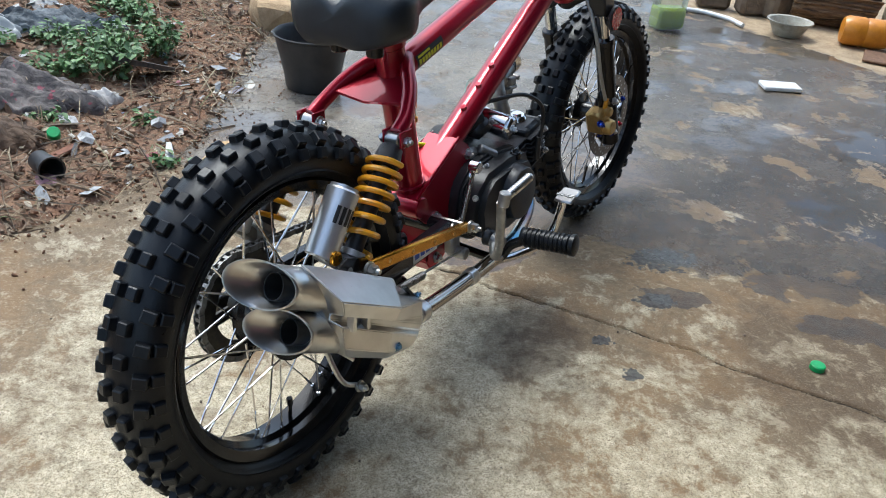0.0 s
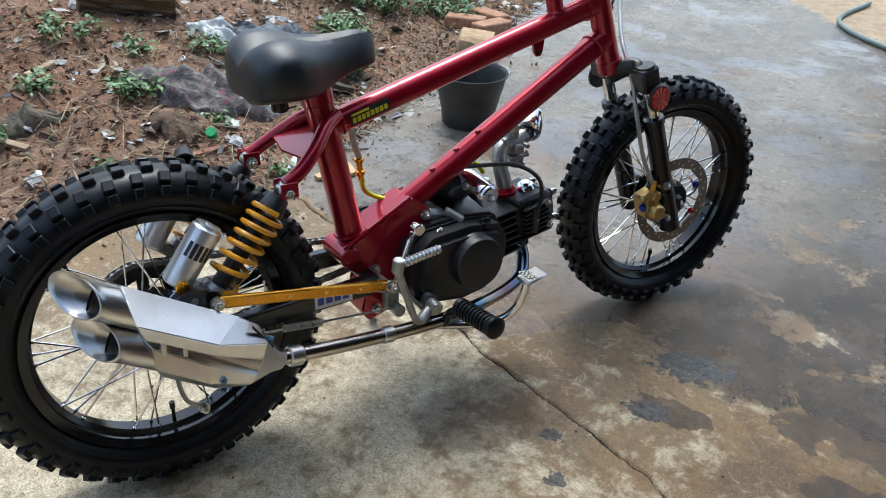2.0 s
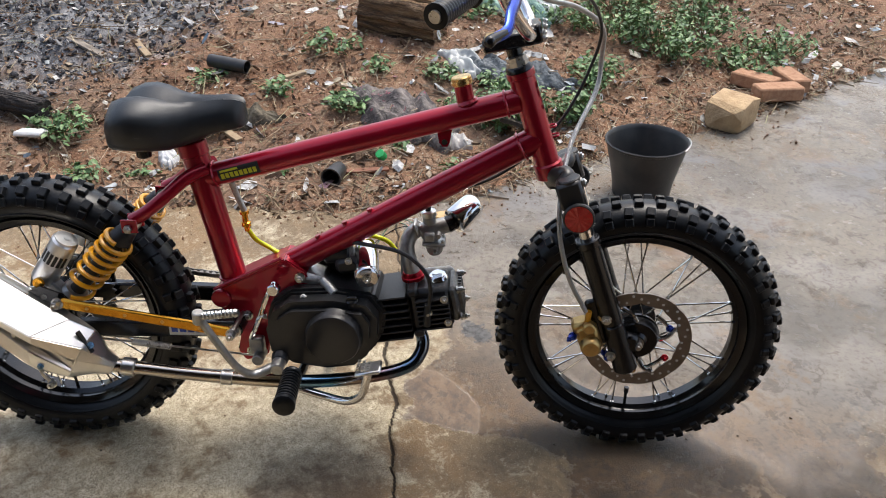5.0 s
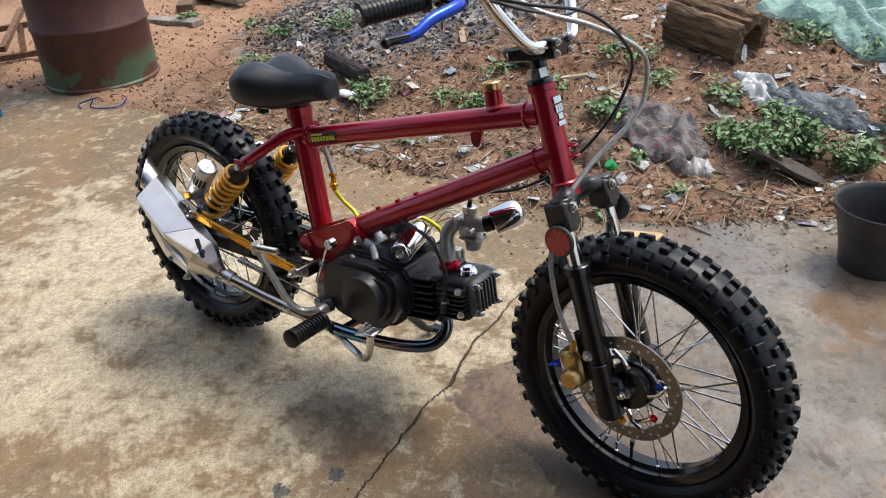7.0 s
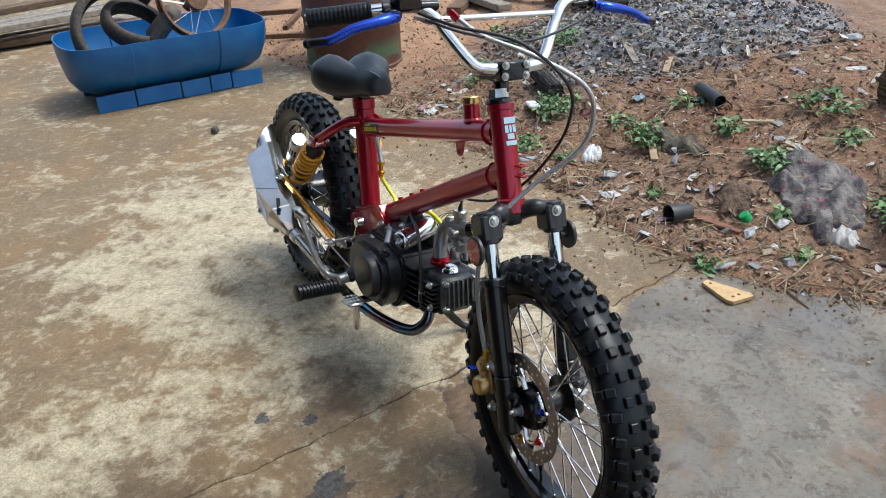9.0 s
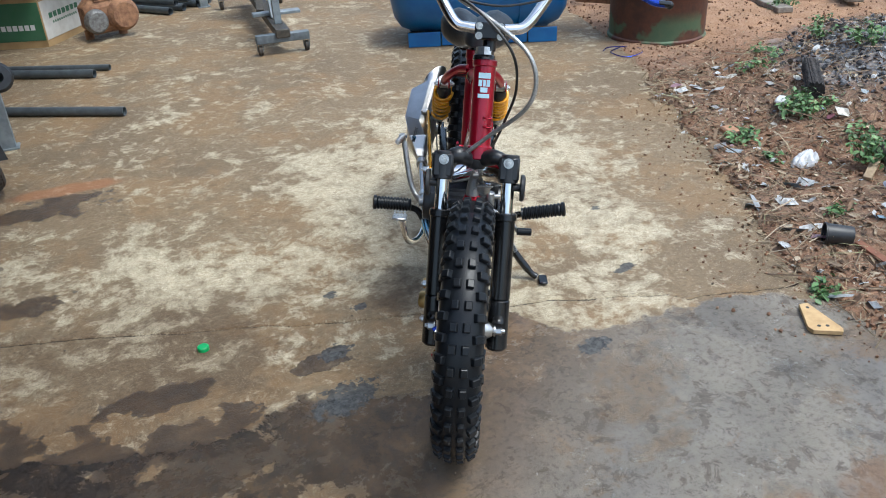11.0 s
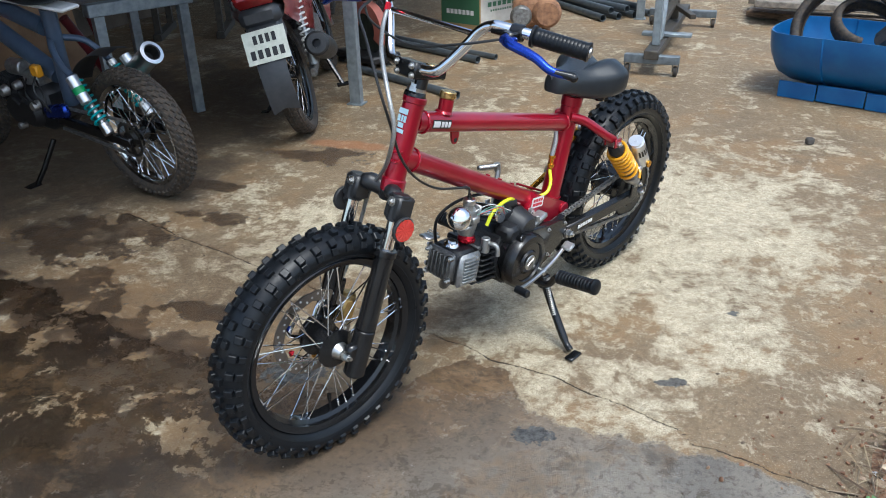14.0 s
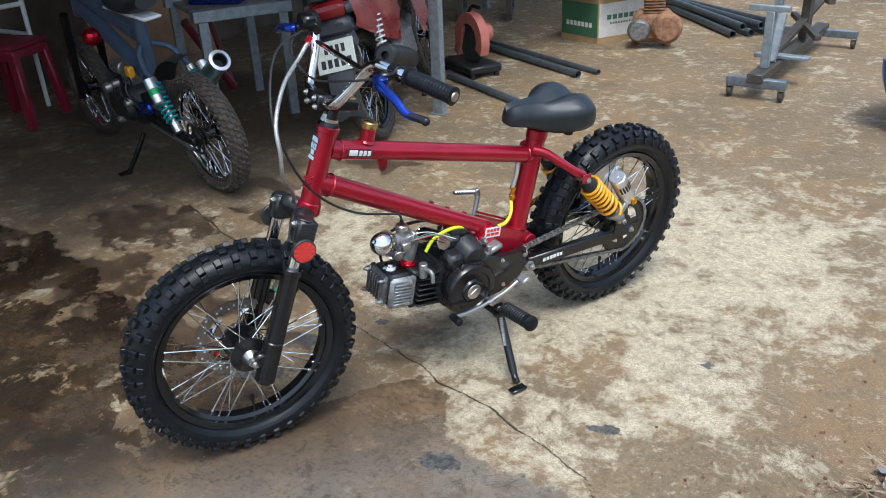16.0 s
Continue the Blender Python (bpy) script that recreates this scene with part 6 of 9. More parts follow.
    P("ignition_lead", bm, CABLE, "black ignition lead")
    # fuel line: clear pipe, brass valve, yellow hose
    bm = bmesh.new()
    tube(bm, curve([(-0.800, 0.004, 0.572), (-0.795, 0.010, 0.545), (-0.782, 0.012, 0.505)], 6), 0.0062, 10)
    P("fuel_pipe", bm, BRAID)
    bm = bmesh.new()
    lathe(bm, [(0.005, 0.0), (0.0095, 0.001), (0.0095, 0.007), (0.006, 0.009), (0.006, 0.024), (0.0095, 0.026), (0.0095, 0.033), (0.006, 0.036), (0.005, 0.044)], (-0.7845, 0.012, 0.510), (0.06, 0, -1), 14)
    P("fuel_filter", bm, GOLD, "gold fuel filter")
    bm = bmesh.new()
    tube(bm, curve([(-0.780, 0.012, 0.468), (-0.770, 0.026, 0.440), (-0.748, 0.034, 0.420), (-0.722, 0.024, 0.410), (-0.680, 0.004, 0.408), (-0.635, 0.014, 0.428), (-0.590, 0.026, 0.448), (-0.548, 0.032, 0.452), (-0.508, 0.036, 0.440), (-0.486, 0.038, 0.414)], 8), 0.0048, 10)
    P("fuel_hose", bm, FUEL, "bright yellow fuel hose")
    rr = random.Random(3)
    for k in range(5):
        bm = bmesh.new()
        a, b = V(-0.43 + 0.01 * k, 0.03, 0.455), V(-0.53 - 0.012 * k, 0.04, 0.425)
        mid = a.lerp(b, 0.5) + V(rr.uniform(-0.02, 0.02), rr.uniform(0, 0.03), rr.uniform(0.02, 0.055))
        tube(bm, curve([a, mid, b], 6), 0.0011, 5)
        P("wire", bm, (GREEN_WIRE, BLACK, RED_PRINT, GREEN_WIRE, WHITE_PRINT)[k])


GREEN_WIRE = stuff("green_wire", (0.16, 0.34, 0.27), (0.12, 0.28, 0.2), 0.5)
minibike = mini_bike()

# ---- the littered earth bank beside the yard ----
def island_tone(name, stops, rough=0.85, bump=0.3, fine=90.0, **kw):
    """Loose pieces, each with a tone of its own."""
    n = Nodes(name)
    geo = n.tree.nodes.new("ShaderNodeNewGeometry")
    col = n.ramp(geo.outputs["Random Per Island"], *stops)
    small = n.noise(fine, 4, 0.6)
    col = n.mix(n.ramp(small, (0.4, 0.0), (0.7, 0.55)), col, (0.06, 0.04, 0.03))
    return n.put(Base_Color=col, Roughness=rough, Normal=n.bump(small, bump, 0.004), **kw)


def scatter(name, places, shapes, size, material, label, category, seed, sink=0.25, flat=1.0, tip=0.5, height=earth_height):
    """Many small loose pieces as one object: shapes are (points, faces) in unit size."""
    rng = np.random.default_rng(seed)
    verts, faces, base = [], [], 0
    xs, ys = places[:, 0], places[:, 1]
    zs = height(xs, ys)
    for x, y, z in zip(xs, ys, zs):
        pts, fcs = shapes[rng.integers(len(shapes))]
        s = size[0] * (size[1] / size[0]) ** (rng.random() ** 1.6)
        e = Euler((rng.normal() * tip, rng.normal() * tip, rng.random() * 6.28)).to_matrix()
        m = np.array(e)
        p = np.array(pts) * rng.uniform(0.7, 1.3, (1, 3)) * s
        p = p * np.array([1, 1, flat])
        p = p @ m.T
        low = p[:, 2].min()
        p = p + np.array([x, y, z - low * (1 - sink)])
        verts.append(p)
        faces.extend([tuple(i + base for i in f) for f in fcs])
        base += len(p)
    me = bpy.data.meshes.new(name)
    me.from_pydata(np.concatenate(verts).tolist(), [], faces)
    me.materials.append(material)
    me.update()
    return tagged(new(name, me), label, category, kind="stuff")


def lump(seed):
    """A broken, many-sided clod."""
    bm = bmesh.new()
    bmesh.ops.create_icosphere(bm, subdivisions=1, radius=0.5)
    rng = random.Random(seed)
    for v in bm.verts:
        v.co *= rng.uniform(0.65, 1.15)
        v.co.z *= 0.75
    out = ([tuple(v.co) for v in bm.verts], [tuple(v.index for v in f.verts) for f in bm.faces])
    bm.free()
    return out


LUMPS = [lump(k) for k in range(6)]
LEAF = ([(-0.5, 0, 0), (-0.2, 0.2, 0.06), (0.2, 0.17, 0.05), (0.5, 0, -0.05), (0.2, -0.17, 0.07), (-0.2, -0.2, 0.04), (0, 0, -0.02)], [(6, 0, 1), (6, 1, 2), (6, 2, 3), (6, 3, 4), (6, 4, 5), (6, 5, 0)])
CURL = ([(-0.5, -0.15, 0.0), (-0.5, 0.15, 0.1), (0, -0.2, 0.02), (0, 0.2, 0.16), (0.5, -0.1, 0.12), (0.5, 0.12, 0.2)], [(0, 2, 3, 1), (2, 4, 5, 3)])
TWIG = ([(-0.5, -0.012, 0), (-0.5, 0.012, 0), (-0.5, 0, 0.02), (0.05, 0.028, 0.015), (0.05, 0.052, 0.015), (0.05, 0.04, 0.035), (0.5, -0.008, 0), (0.5, 0.008, 0), (0.5, 0, 0.014)],
        [(0, 3, 4, 1), (1, 4, 5, 2), (2, 5, 3, 0), (3, 6, 7, 4), (4, 7, 8, 5), (5, 8, 6, 3), (0, 1, 2), (6, 8, 7)])
CHIP = ([(-0.5, -0.18, 0), (0.45, -0.2, 0), (0.5, 0.16, 0), (-0.4, 0.2, 0), (-0.5, -0.16, 0.07), (0.42, -0.2, 0.09), (0.5, 0.14, 0.07), (-0.4, 0.18, 0.08)],
        [(3, 2, 1, 0), (4, 5, 6, 7), (0, 1, 5, 4), (1, 2, 6, 5), (2, 3, 7, 6), (3, 0, 4, 7)])
SCRAP = ([(-0.5, -0.3, 0.02), (-0.1, -0.4, 0.15), (0.4, -0.25, 0.03), (0.5, 0.2, 0.12), (0.05, 0.38, 0.02), (-0.4, 0.25, 0.14), (0, 0, 0.2)], [(6, 0, 1), (6, 1, 2), (6, 2, 3), (6, 3, 4), (6, 4, 5), (6, 5, 0)])


def bank_places(n, seed, reach=2.6, near=1.8, y0=-1.6, y1=5.6):
    """Random spots on the earth, thickest close to the yard's edge."""
    rng = np.random.default_rng(seed)
    y = rng.uniform(y0, y1, n)
    d = reach * rng.random(n) ** near - 0.12 * rng.random(n) ** 3
    return np.stack([yard_edge(y) - d, y], -1)


SOIL = island_tone("soil_clods", ((0.0, (0.15, 0.072, 0.038)), (0.5, (0.225, 0.112, 0.058)), (0.90, (0.30, 0.165, 0.092)), (1.0, (0.44, 0.35, 0.25))))
DRY = island_tone("dry_leaves", ((0.0, (0.08, 0.048, 0.030)), (0.4, (0.20, 0.120, 0.070)), (0.78, (0.34, 0.24, 0.15)), (1.0, (0.58, 0.50, 0.37))))
TWIGS = island_tone("dry_twigs", ((0.0, (0.12, 0.08, 0.05)), (0.6, (0.30, 0.22, 0.14)), (1.0, (0.46, 0.38, 0.27))))
SCRAPS = island_tone("plastic_scraps", ((0.0, (0.62, 0.62, 0.60)), (0.45, (0.42, 0.43, 0.42)), (0.62, (0.24, 0.25, 0.26)), (0.78, (0.60, 0.55, 0.44)), (0.92, (0.20, 0.30, 0.38)), (1.0, (0.45, 0.10, 0.09))), 0.35, 0.2)
CHAR = island_tone("charred_bits", ((0.0, (0.022, 0.023, 0.026)), (0.48, (0.065, 0.067, 0.074)), (0.80, (0.22, 0.225, 0.235)), (1.0, (0.48, 0.475, 0.46))))
scatter("soil_clods", bank_places(16000, 1, 2.4, 1.5), LUMPS, (0.003, 0.021), SOIL, "loose red brown soil clods and small stones", "soil", 1)
scatter("dry_leaves", bank_places(17000, 2, 2.2, 1.4, 0.5), [LEAF, CURL, LEAF], (0.008, 0.042), DRY, "dead dry leaves lying on the earth", "leaves", 2, 0.1)
scatter("twigs", bank_places(5000, 3, 2.2, 1.4, 0.3), [TWIG], (0.03, 0.20), TWIGS, "thin dry twigs and straw on the earth", "twigs", 3, 0.1, tip=0.12)
BLADE = ([(-0.5, -0.010, 0.0), (-0.5, 0.010, 0.0), (0.0, -0.012, 0.16), (0.0, 0.012, 0.16), (0.5, 0.0, 0.10)], [(0, 2, 3, 1), (2, 4, 3)])
STRAW = island_tone("dry_straw", ((0.0, (0.15, 0.10, 0.055)), (0.5, (0.28, 0.205, 0.115)), (0.85, (0.46, 0.38, 0.24)), (1.0, (0.20, 0.26, 0.10))), 0.8, 0.1)
scatter("straw", bank_places(6500, 14, 1.9, 1.3, 0.5), [BLADE], (0.04, 0.16), STRAW, "dry straw and grass blades strewn on the earth", "straw", 14, 0.1, tip=0.25)
scatter("wood_chips", bank_places(1300, 4, 2.2, 1.3, 0.4), [CHIP], (0.010, 0.055), TWIGS, "splinters of pale wood on the earth", "wood chips", 4, 0.2, tip=0.25)
scatter("plastic_scraps", bank_places(1400, 5, 2.2, 1.2, 0.6), [SCRAP, CURL], (0.012, 0.075), SCRAPS, "torn scraps of plastic and paper litter", "litter", 5, 0.1, tip=0.3)
_r = np.random.default_rng(6)
_a, _q = _r.uniform(0, math.tau, 9500), _r.random(9500) ** 0.6
scatter("ash_heap", np.stack([-2.75 + 0.95 * _q * np.cos(_a), 1.35 + 1.0 * _q * np.sin(_a)], -1), LUMPS + [SCRAP, CURL, LEAF], (0.004, 0.032), CHAR, "burnt heap of black and grey charred rubbish", "ash heap", 6, 0.3)
_p = np.stack([_r.uniform(-0.8, 2.4, 260), _r.uniform(0.3, 4.4, 260)], -1)
scatter("grit", _p, LUMPS, (0.002, 0.009), island_tone("yard_grit", ((0.0, (0.05, 0.04, 0.03)), (1.0, (0.30, 0.22, 0.15)))), "small stones and grit on the concrete", "grit", 7, 0.3, height=slab_height)
_y = _r.uniform(0.6, 4.2, 900)
scatter("spilled_soil", np.stack([yard_edge(_y) + 0.30 * _r.random(900) ** 2.2, _y], -1), LUMPS, (0.003, 0.014), SOIL, "crumbs of soil spilled over the concrete edge", "soil", 8, 0.3, height=slab_height)

LEAF_GREEN = island_tone("weed_leaves", ((0.0, (0.060, 0.135, 0.040)), (0.5, (0.110, 0.225, 0.070)), (0.85, (0.17, 0.32, 0.105)), (1.0, (0.27, 0.38, 0.15))), 0.5, 0.15, 200.0)
STEM_GREEN = stuff("weed_stems", (0.09, 0.13, 0.04), (0.12, 0.09, 0.04), 0.7)


def weed(x, y, spread, height, leaves, seed, leaf=0.027):
    """A low broad-leaved weed: a few stems with many leaves on them."""
    rng = random.Random(seed)
    plant = tagged(empty("weed", Matrix.Translation((x, y, earth(x, y) - 0.005))), "green broad leaved weed growing on the earth bank", "weed", "weeds on the bank")
    sb, verts, faces = bmesh.new(), [], []
    leaves = int(leaves * 2.0)
    stems = max(3, leaves // 14)
    for _ in range(stems):
        a, r = rng.uniform(0, math.tau), spread * math.sqrt(rng.random())
        top = V(r * math.cos(a), r * math.sin(a), height * rng.uniform(0.5, 1.0) * (1.15 - 0.5 * r / spread))
        foot = V(top.x * 0.45, top.y * 0.45, 0)
        mid = foot.lerp(top, 0.55) + V(rng.uniform(-0.01, 0.01), rng.uniform(-0.01, 0.01), 0.01)
        tube(sb, [foot, mid, top], [0.0022, 0.0017, 0.0008], 5)
        for _ in range(leaves // stems):
            t = rng.random() ** 0.7
            p = foot.lerp(mid, t * 2) if t < 0.5 else mid.lerp(top, t * 2 - 1)
            p = p + V(rng.gauss(0, 0.016), rng.gauss(0, 0.016), rng.gauss(0, 0.010))
            s = leaf * rng.uniform(0.55, 1.25)
            e = Euler((rng.gauss(0, 0.45), rng.gauss(0.25, 0.4), rng.uniform(0, math.tau))).to_matrix()
            shape = [(0, 0, 0), (0.28, 0.27, 0.05), (0.65, 0.25, 0.03), (1.0, 0, -0.10), (0.65, -0.25, 0.03), (0.28, -0.27, 0.05), (0.45, 0, -0.03)]
            b = len(verts)
            verts.extend([tuple(p + e @ (V(*q) * s)) for q in shape])
            faces.extend([(b + 6, b + i, b + (i + 1) % 6) for i in range(6)])
    tagged(part("stalk", sb, STEM_GREEN, plant), kind="stuff")
    me = bpy.data.meshes.new("foliage")
    me.from_pydata(verts, [], faces)
    me.materials.append(LEAF_GREEN)
    me.shade_smooth()
    tagged(part("foliage", me, None, plant), kind="stuff")
    return plant


WEEDS = [(-1.06, 2.95, 0.13, 0.175, 300), (-1.13, 3.1, 0.105, 0.165, 210), (-1.02, 3.26, 0.09, 0.18, 170), (-1.72, 3.85, 0.286, 0.196, 520), (-1.48, 4.05, 0.242, 0.196, 440), (-1.25, 4.3, 0.198, 0.138, 240), (-1.95, 4.55, 0.308, 0.23, 400), (-1.3, 3.55, 0.132, 0.103, 160), (-1.31, 2.42, 0.099, 0.069, 120), (-1.17, 2.86, 0.099, 0.081, 120), (-1.39, 1.88, 0.11, 0.092, 105), (-1.58, 1.36, 0.143, 0.103, 165), (-1.75, 2.48, 0.132, 0.081, 90), (-1.5, 2.2, 0.077, 0.057, 54), (-2.4, 2.88, 0.143, 0.161, 135), (-2.3, 1.02, 0.132, 0.092, 90), (-2.4, 0.65, 0.11, 0.081, 60), (-2.95, -0.25, 0.143, 0.092, 90), (-2.75, 0.35, 0.088, 0.057, 39), (-1.92, 3.25, 0.121, 0.103, 90), (-0.62, 2.42, 0.039, 0.034, 33), (-1.55, 2.62, 0.077, 0.057, 51), (-1.03, 2.1, 0.055, 0.034, 27), (-1.85, 3.55, 0.132, 0.115, 140), (-3.6, 1.9, 0.198, 0.138, 90), (-2.9, 2.9, 0.176, 0.138, 90), (-1.15, 1.62, 0.055, 0.034, 24), (-1.62, 4.35, 0.22, 0.2, 300), (-1.95, 4.05, 0.25, 0.2, 320), (-1.35, 4.6, 0.2, 0.15, 220), (-2.3, 4.2, 0.3, 0.2, 260), (-1.28, 3.05, 0.08, 0.10, 110), (-1.20, 3.47, 0.09, 0.13, 130)]
WEEDS += [(-1.18, 1.42, 0.10, 0.06, 60), (-1.48, 1.72, 0.09, 0.05, 44), (-1.68, 1.98, 0.10, 0.05, 40), (-2.05, 0.62, 0.12, 0.05, 60), (-1.02, 2.52, 0.05, 0.04, 30), (-1.42, 2.86, 0.09, 0.07, 70), (-1.85, 0.75, 0.10, 0.05, 44), (-0.78, 2.66, 0.05, 0.03, 24)]
for i, (x, y, s, h, n) in enumerate(WEEDS):
    weed(x, y, s, h, n, 100 + i)


def cloth(name, label, category, x, y, a, b, h, turn, material, seed, fold=9.0):
    """A crumpled rag lying on the ground."""
    bm = bmesh.new()
    rings, segs = 34, 120
    c, s = math.cos(radians(turn)), math.sin(radians(turn))
    us = np.linspace(0, 1, rings)[:, None]
    th = np.linspace(0, math.tau, segs, endpoint=False)[None]
    wob = 1 + 1.15 * fbm(np.cos(th) * 1.6, np.sin(th) * 1.6, 1.6, seed, 4)
    lx, ly = us * np.cos(th) * a * wob, us * np.sin(th) * b * wob
    X, Y = x + lx * c - ly * s, y + lx * s + ly * c
    rr, folds = random.Random(seed), 0.0
    for k in range(5):
        ang, wave = rr.uniform(0, math.pi), fold * rr.uniform(0.55, 1.15)
        ph = (X * math.cos(ang) + Y * math.sin(ang)) * wave + rr.random() + fbm(X, Y, fold * 0.35, seed + 30 + k, 3) * 1.7
        lit = np.clip(0.45 + 2.6 * fbm(X, Y, 4.5, seed + 50 + k, 2), 0, 1)
        folds = np.maximum(folds, (0.5 + 0.5 * np.cos(math.tau * ph)) ** 1.6 * lit)
    Z = earth_height(X, Y) + h * ((1 - us ** 4) * (0.30 + 0.80 * folds) + 0.25 * us ** 2 * folds) + 0.004 - 0.010 * (us > 0.97)
    vs = [[bm.verts.new((X[i, j], Y[i, j], Z[i, j])) for j in range(segs)] for i in range(1, rings)]
    ctr = bm.verts.new((x, y, float(Z[0, 0])))
    for j in range(segs):
        k = (j + 1) % segs
        bm.faces.new((ctr, vs[0][j], vs[0][k]))
        for i in range(rings - 2):
            bm.faces.new((vs[i][j], vs[i + 1][j], vs[i + 1][k], vs[i][k]))
    return tagged(part(name, bm, material, angle=70), label, category)


def rag_material(name, c1, c2, c3=None):
    n = Nodes(name)
    col = n.mix(n.ramp(n.noise(13.0, 5, 0.65), (0.38, 0.0), (0.62, 1.0)), c1, c2)
    if c3:
        col = n.mix(n.ramp(n.noise(24.0, 4, 0.6), (0.60, 0.0), (0.64, 0.8)), col, c3)
    weave = n.noise(420.0, 2, 0.6)
    return n.put(Base_Color=col, Roughness=0.9, Normal=n.bump(weave, 0.3, 0.002, n.bump(n.noise(34.0, 5, 0.6, 1.2), 0.7, 0.02)))


cloth("rag", "crumpled dirty grey cotton rag with pink prints", "rag", -1.17, 2.62, 0.215, 0.150, 0.078, 35, rag_material("grey_rag", (0.235, 0.205, 0.185), (0.050, 0.044, 0.046), (0.33, 0.08, 0.11)), 61, 11.0)
cloth("rag", "stiff brown scrap of leather on the earth", "rag", -1.04, 2.37, 0.095, 0.06, 0.04, 20, rag_material("brown_rag", (0.16, 0.10, 0.06), (0.09, 0.06, 0.04)), 62, 7.0)
cloth("rag", "blue grey wet cloth lying on the earth", "rag", -1.38, 3.20, 0.235, 0.085, 0.06, 58, rag_material("blue_rag", (0.20, 0.22, 0.23), (0.065, 0.075, 0.085)), 63, 10.0)
cloth("plastic_sheet", "crumpled pale plastic sheet on the earth", "plastic sheet", -1.51, 3.00, 0.12, 0.07, 0.05, 30, stuff("pale_plastic", (0.55, 0.56, 0.54), (0.34, 0.35, 0.34), 0.3, 0, 20, 0.3, 100, 0.004), 64, 14.0)
cloth("tarpaulin", "faded green tarpaulin thrown on the earth", "tarpaulin", -2.12, 3.42, 0.36, 0.22, 0.11, 50, rag_material("green_tarp", (0.32, 0.47, 0.40), (0.20, 0.33, 0.28)), 65, 6.0)
cloth("plastic_sheet", "torn clear plastic bag on the earth", "plastic sheet", -1.95, 3.62, 0.13, 0.09, 0.07, 10, stuff("white_plastic", (0.70, 0.71, 0.70), (0.48, 0.49, 0.48), 0.22, 0, 20, 0.3, 100, 0.004), 66, 16.0)
cloth("plastic_sheet", "small clear plastic bag on the earth", "plastic sheet", -0.97, 2.73, 0.065, 0.040, 0.03, 60, stuff("clear_plastic", (0.52, 0.50, 0.47), (0.34, 0.31, 0.28), 0.2, 0, 20, 0.3, 100, 0.004), 67, 18.0)
cloth("rag", "dirty olive cloth strip on the earth", "rag", -1.38, 2.02, 0.15, 0.05, 0.05, 70, rag_material("olive_rag", (0.15, 0.125, 0.085), (0.07, 0.06, 0.045)), 68, 9.0)
cloth("plastic_sheet", "white plastic wrapper on the earth", "plastic sheet", -1.24, 1.72, 0.055, 0.035, 0.035, 0, stuff("wrapper", (0.66, 0.66, 0.66), (0.5, 0.5, 0.5), 0.25), 69, 18.0)

# rusty oil drum
RUST = Nodes("rusty_steel")
_sep = RUST.tree.nodes.new("ShaderNodeSeparateXYZ")
RUST.link(RUST.co, _sep.inputs[0])
_low = RUST.ramp(RUST.math("ADD", _sep.outputs[2], RUST.math("MULTIPLY", RUST.math("SUBTRACT", RUST.noise(5.0), 0.5), 0.12)), (0.24, 1.0), (0.34, 0.0))
_col = RUST.mix(RUST.ramp(RUST.noise(9.0, 6, 0.65), (0.4, 0.0), (0.65, 1.0)), (0.075, 0.030, 0.026), (0.115, 0.050, 0.036))
_col = RUST.mix(_low, _col, RUST.mix(RUST.ramp(RUST.noise(14.0, 6, 0.65), (0.35, 0.0), (0.65, 1.0)), (0.125, 0.050, 0.028), (0.065, 0.032, 0.024)))
_col = RUST.mix(RUST.math("MULTIPLY", RUST.ramp(RUST.noise(4.0, 4, 0.5), (0.54, 0.0), (0.58, 0.8)), RUST.ramp(_sep.outputs[2], (0.12, 0.75), (0.19, 0.0))), _col, (0.08, 0.19, 0.10))
RUST.put(Base_Color=_col, Roughness=0.62, Metallic=0.15, Normal=RUST.bump(RUST.noise(60.0, 5, 0.6), 0.3, 0.004))
drum = tagged(empty("oil_drum", Matrix.Translation((-1.99, -0.22, 0.0))), "rusty maroon steel oil drum standing on the earth", "drum")
bm = bmesh.new()
lathe(bm, [(0.285, 0.0), (0.292, 0.003), (0.292, 0.018), (0.283, 0.026), (0.283, 0.285), (0.290, 0.295), (0.292, 0.303), (0.290, 0.311), (0.283, 0.321), (0.283, 0.575), (0.290, 0.585), (0.292, 0.593), (0.290, 0.601), (0.283, 0.611), (0.283, 0.862), (0.291, 0.870), (0.291, 0.885), (0.284, 0.885), (0.280, 0.868), (0.0, 0.866)], (0, 0, 0), (0, 0, 1), 56)
part("drum_body", bm, RUST.mat, drum)
bm = bmesh.new()
cyl(bm, (0.17, 0.05, 0.866), (0.17, 0.05, 0.880), 0.032, seg=18, bevel=0.003)
part("bung", bm, RUST.mat, drum)


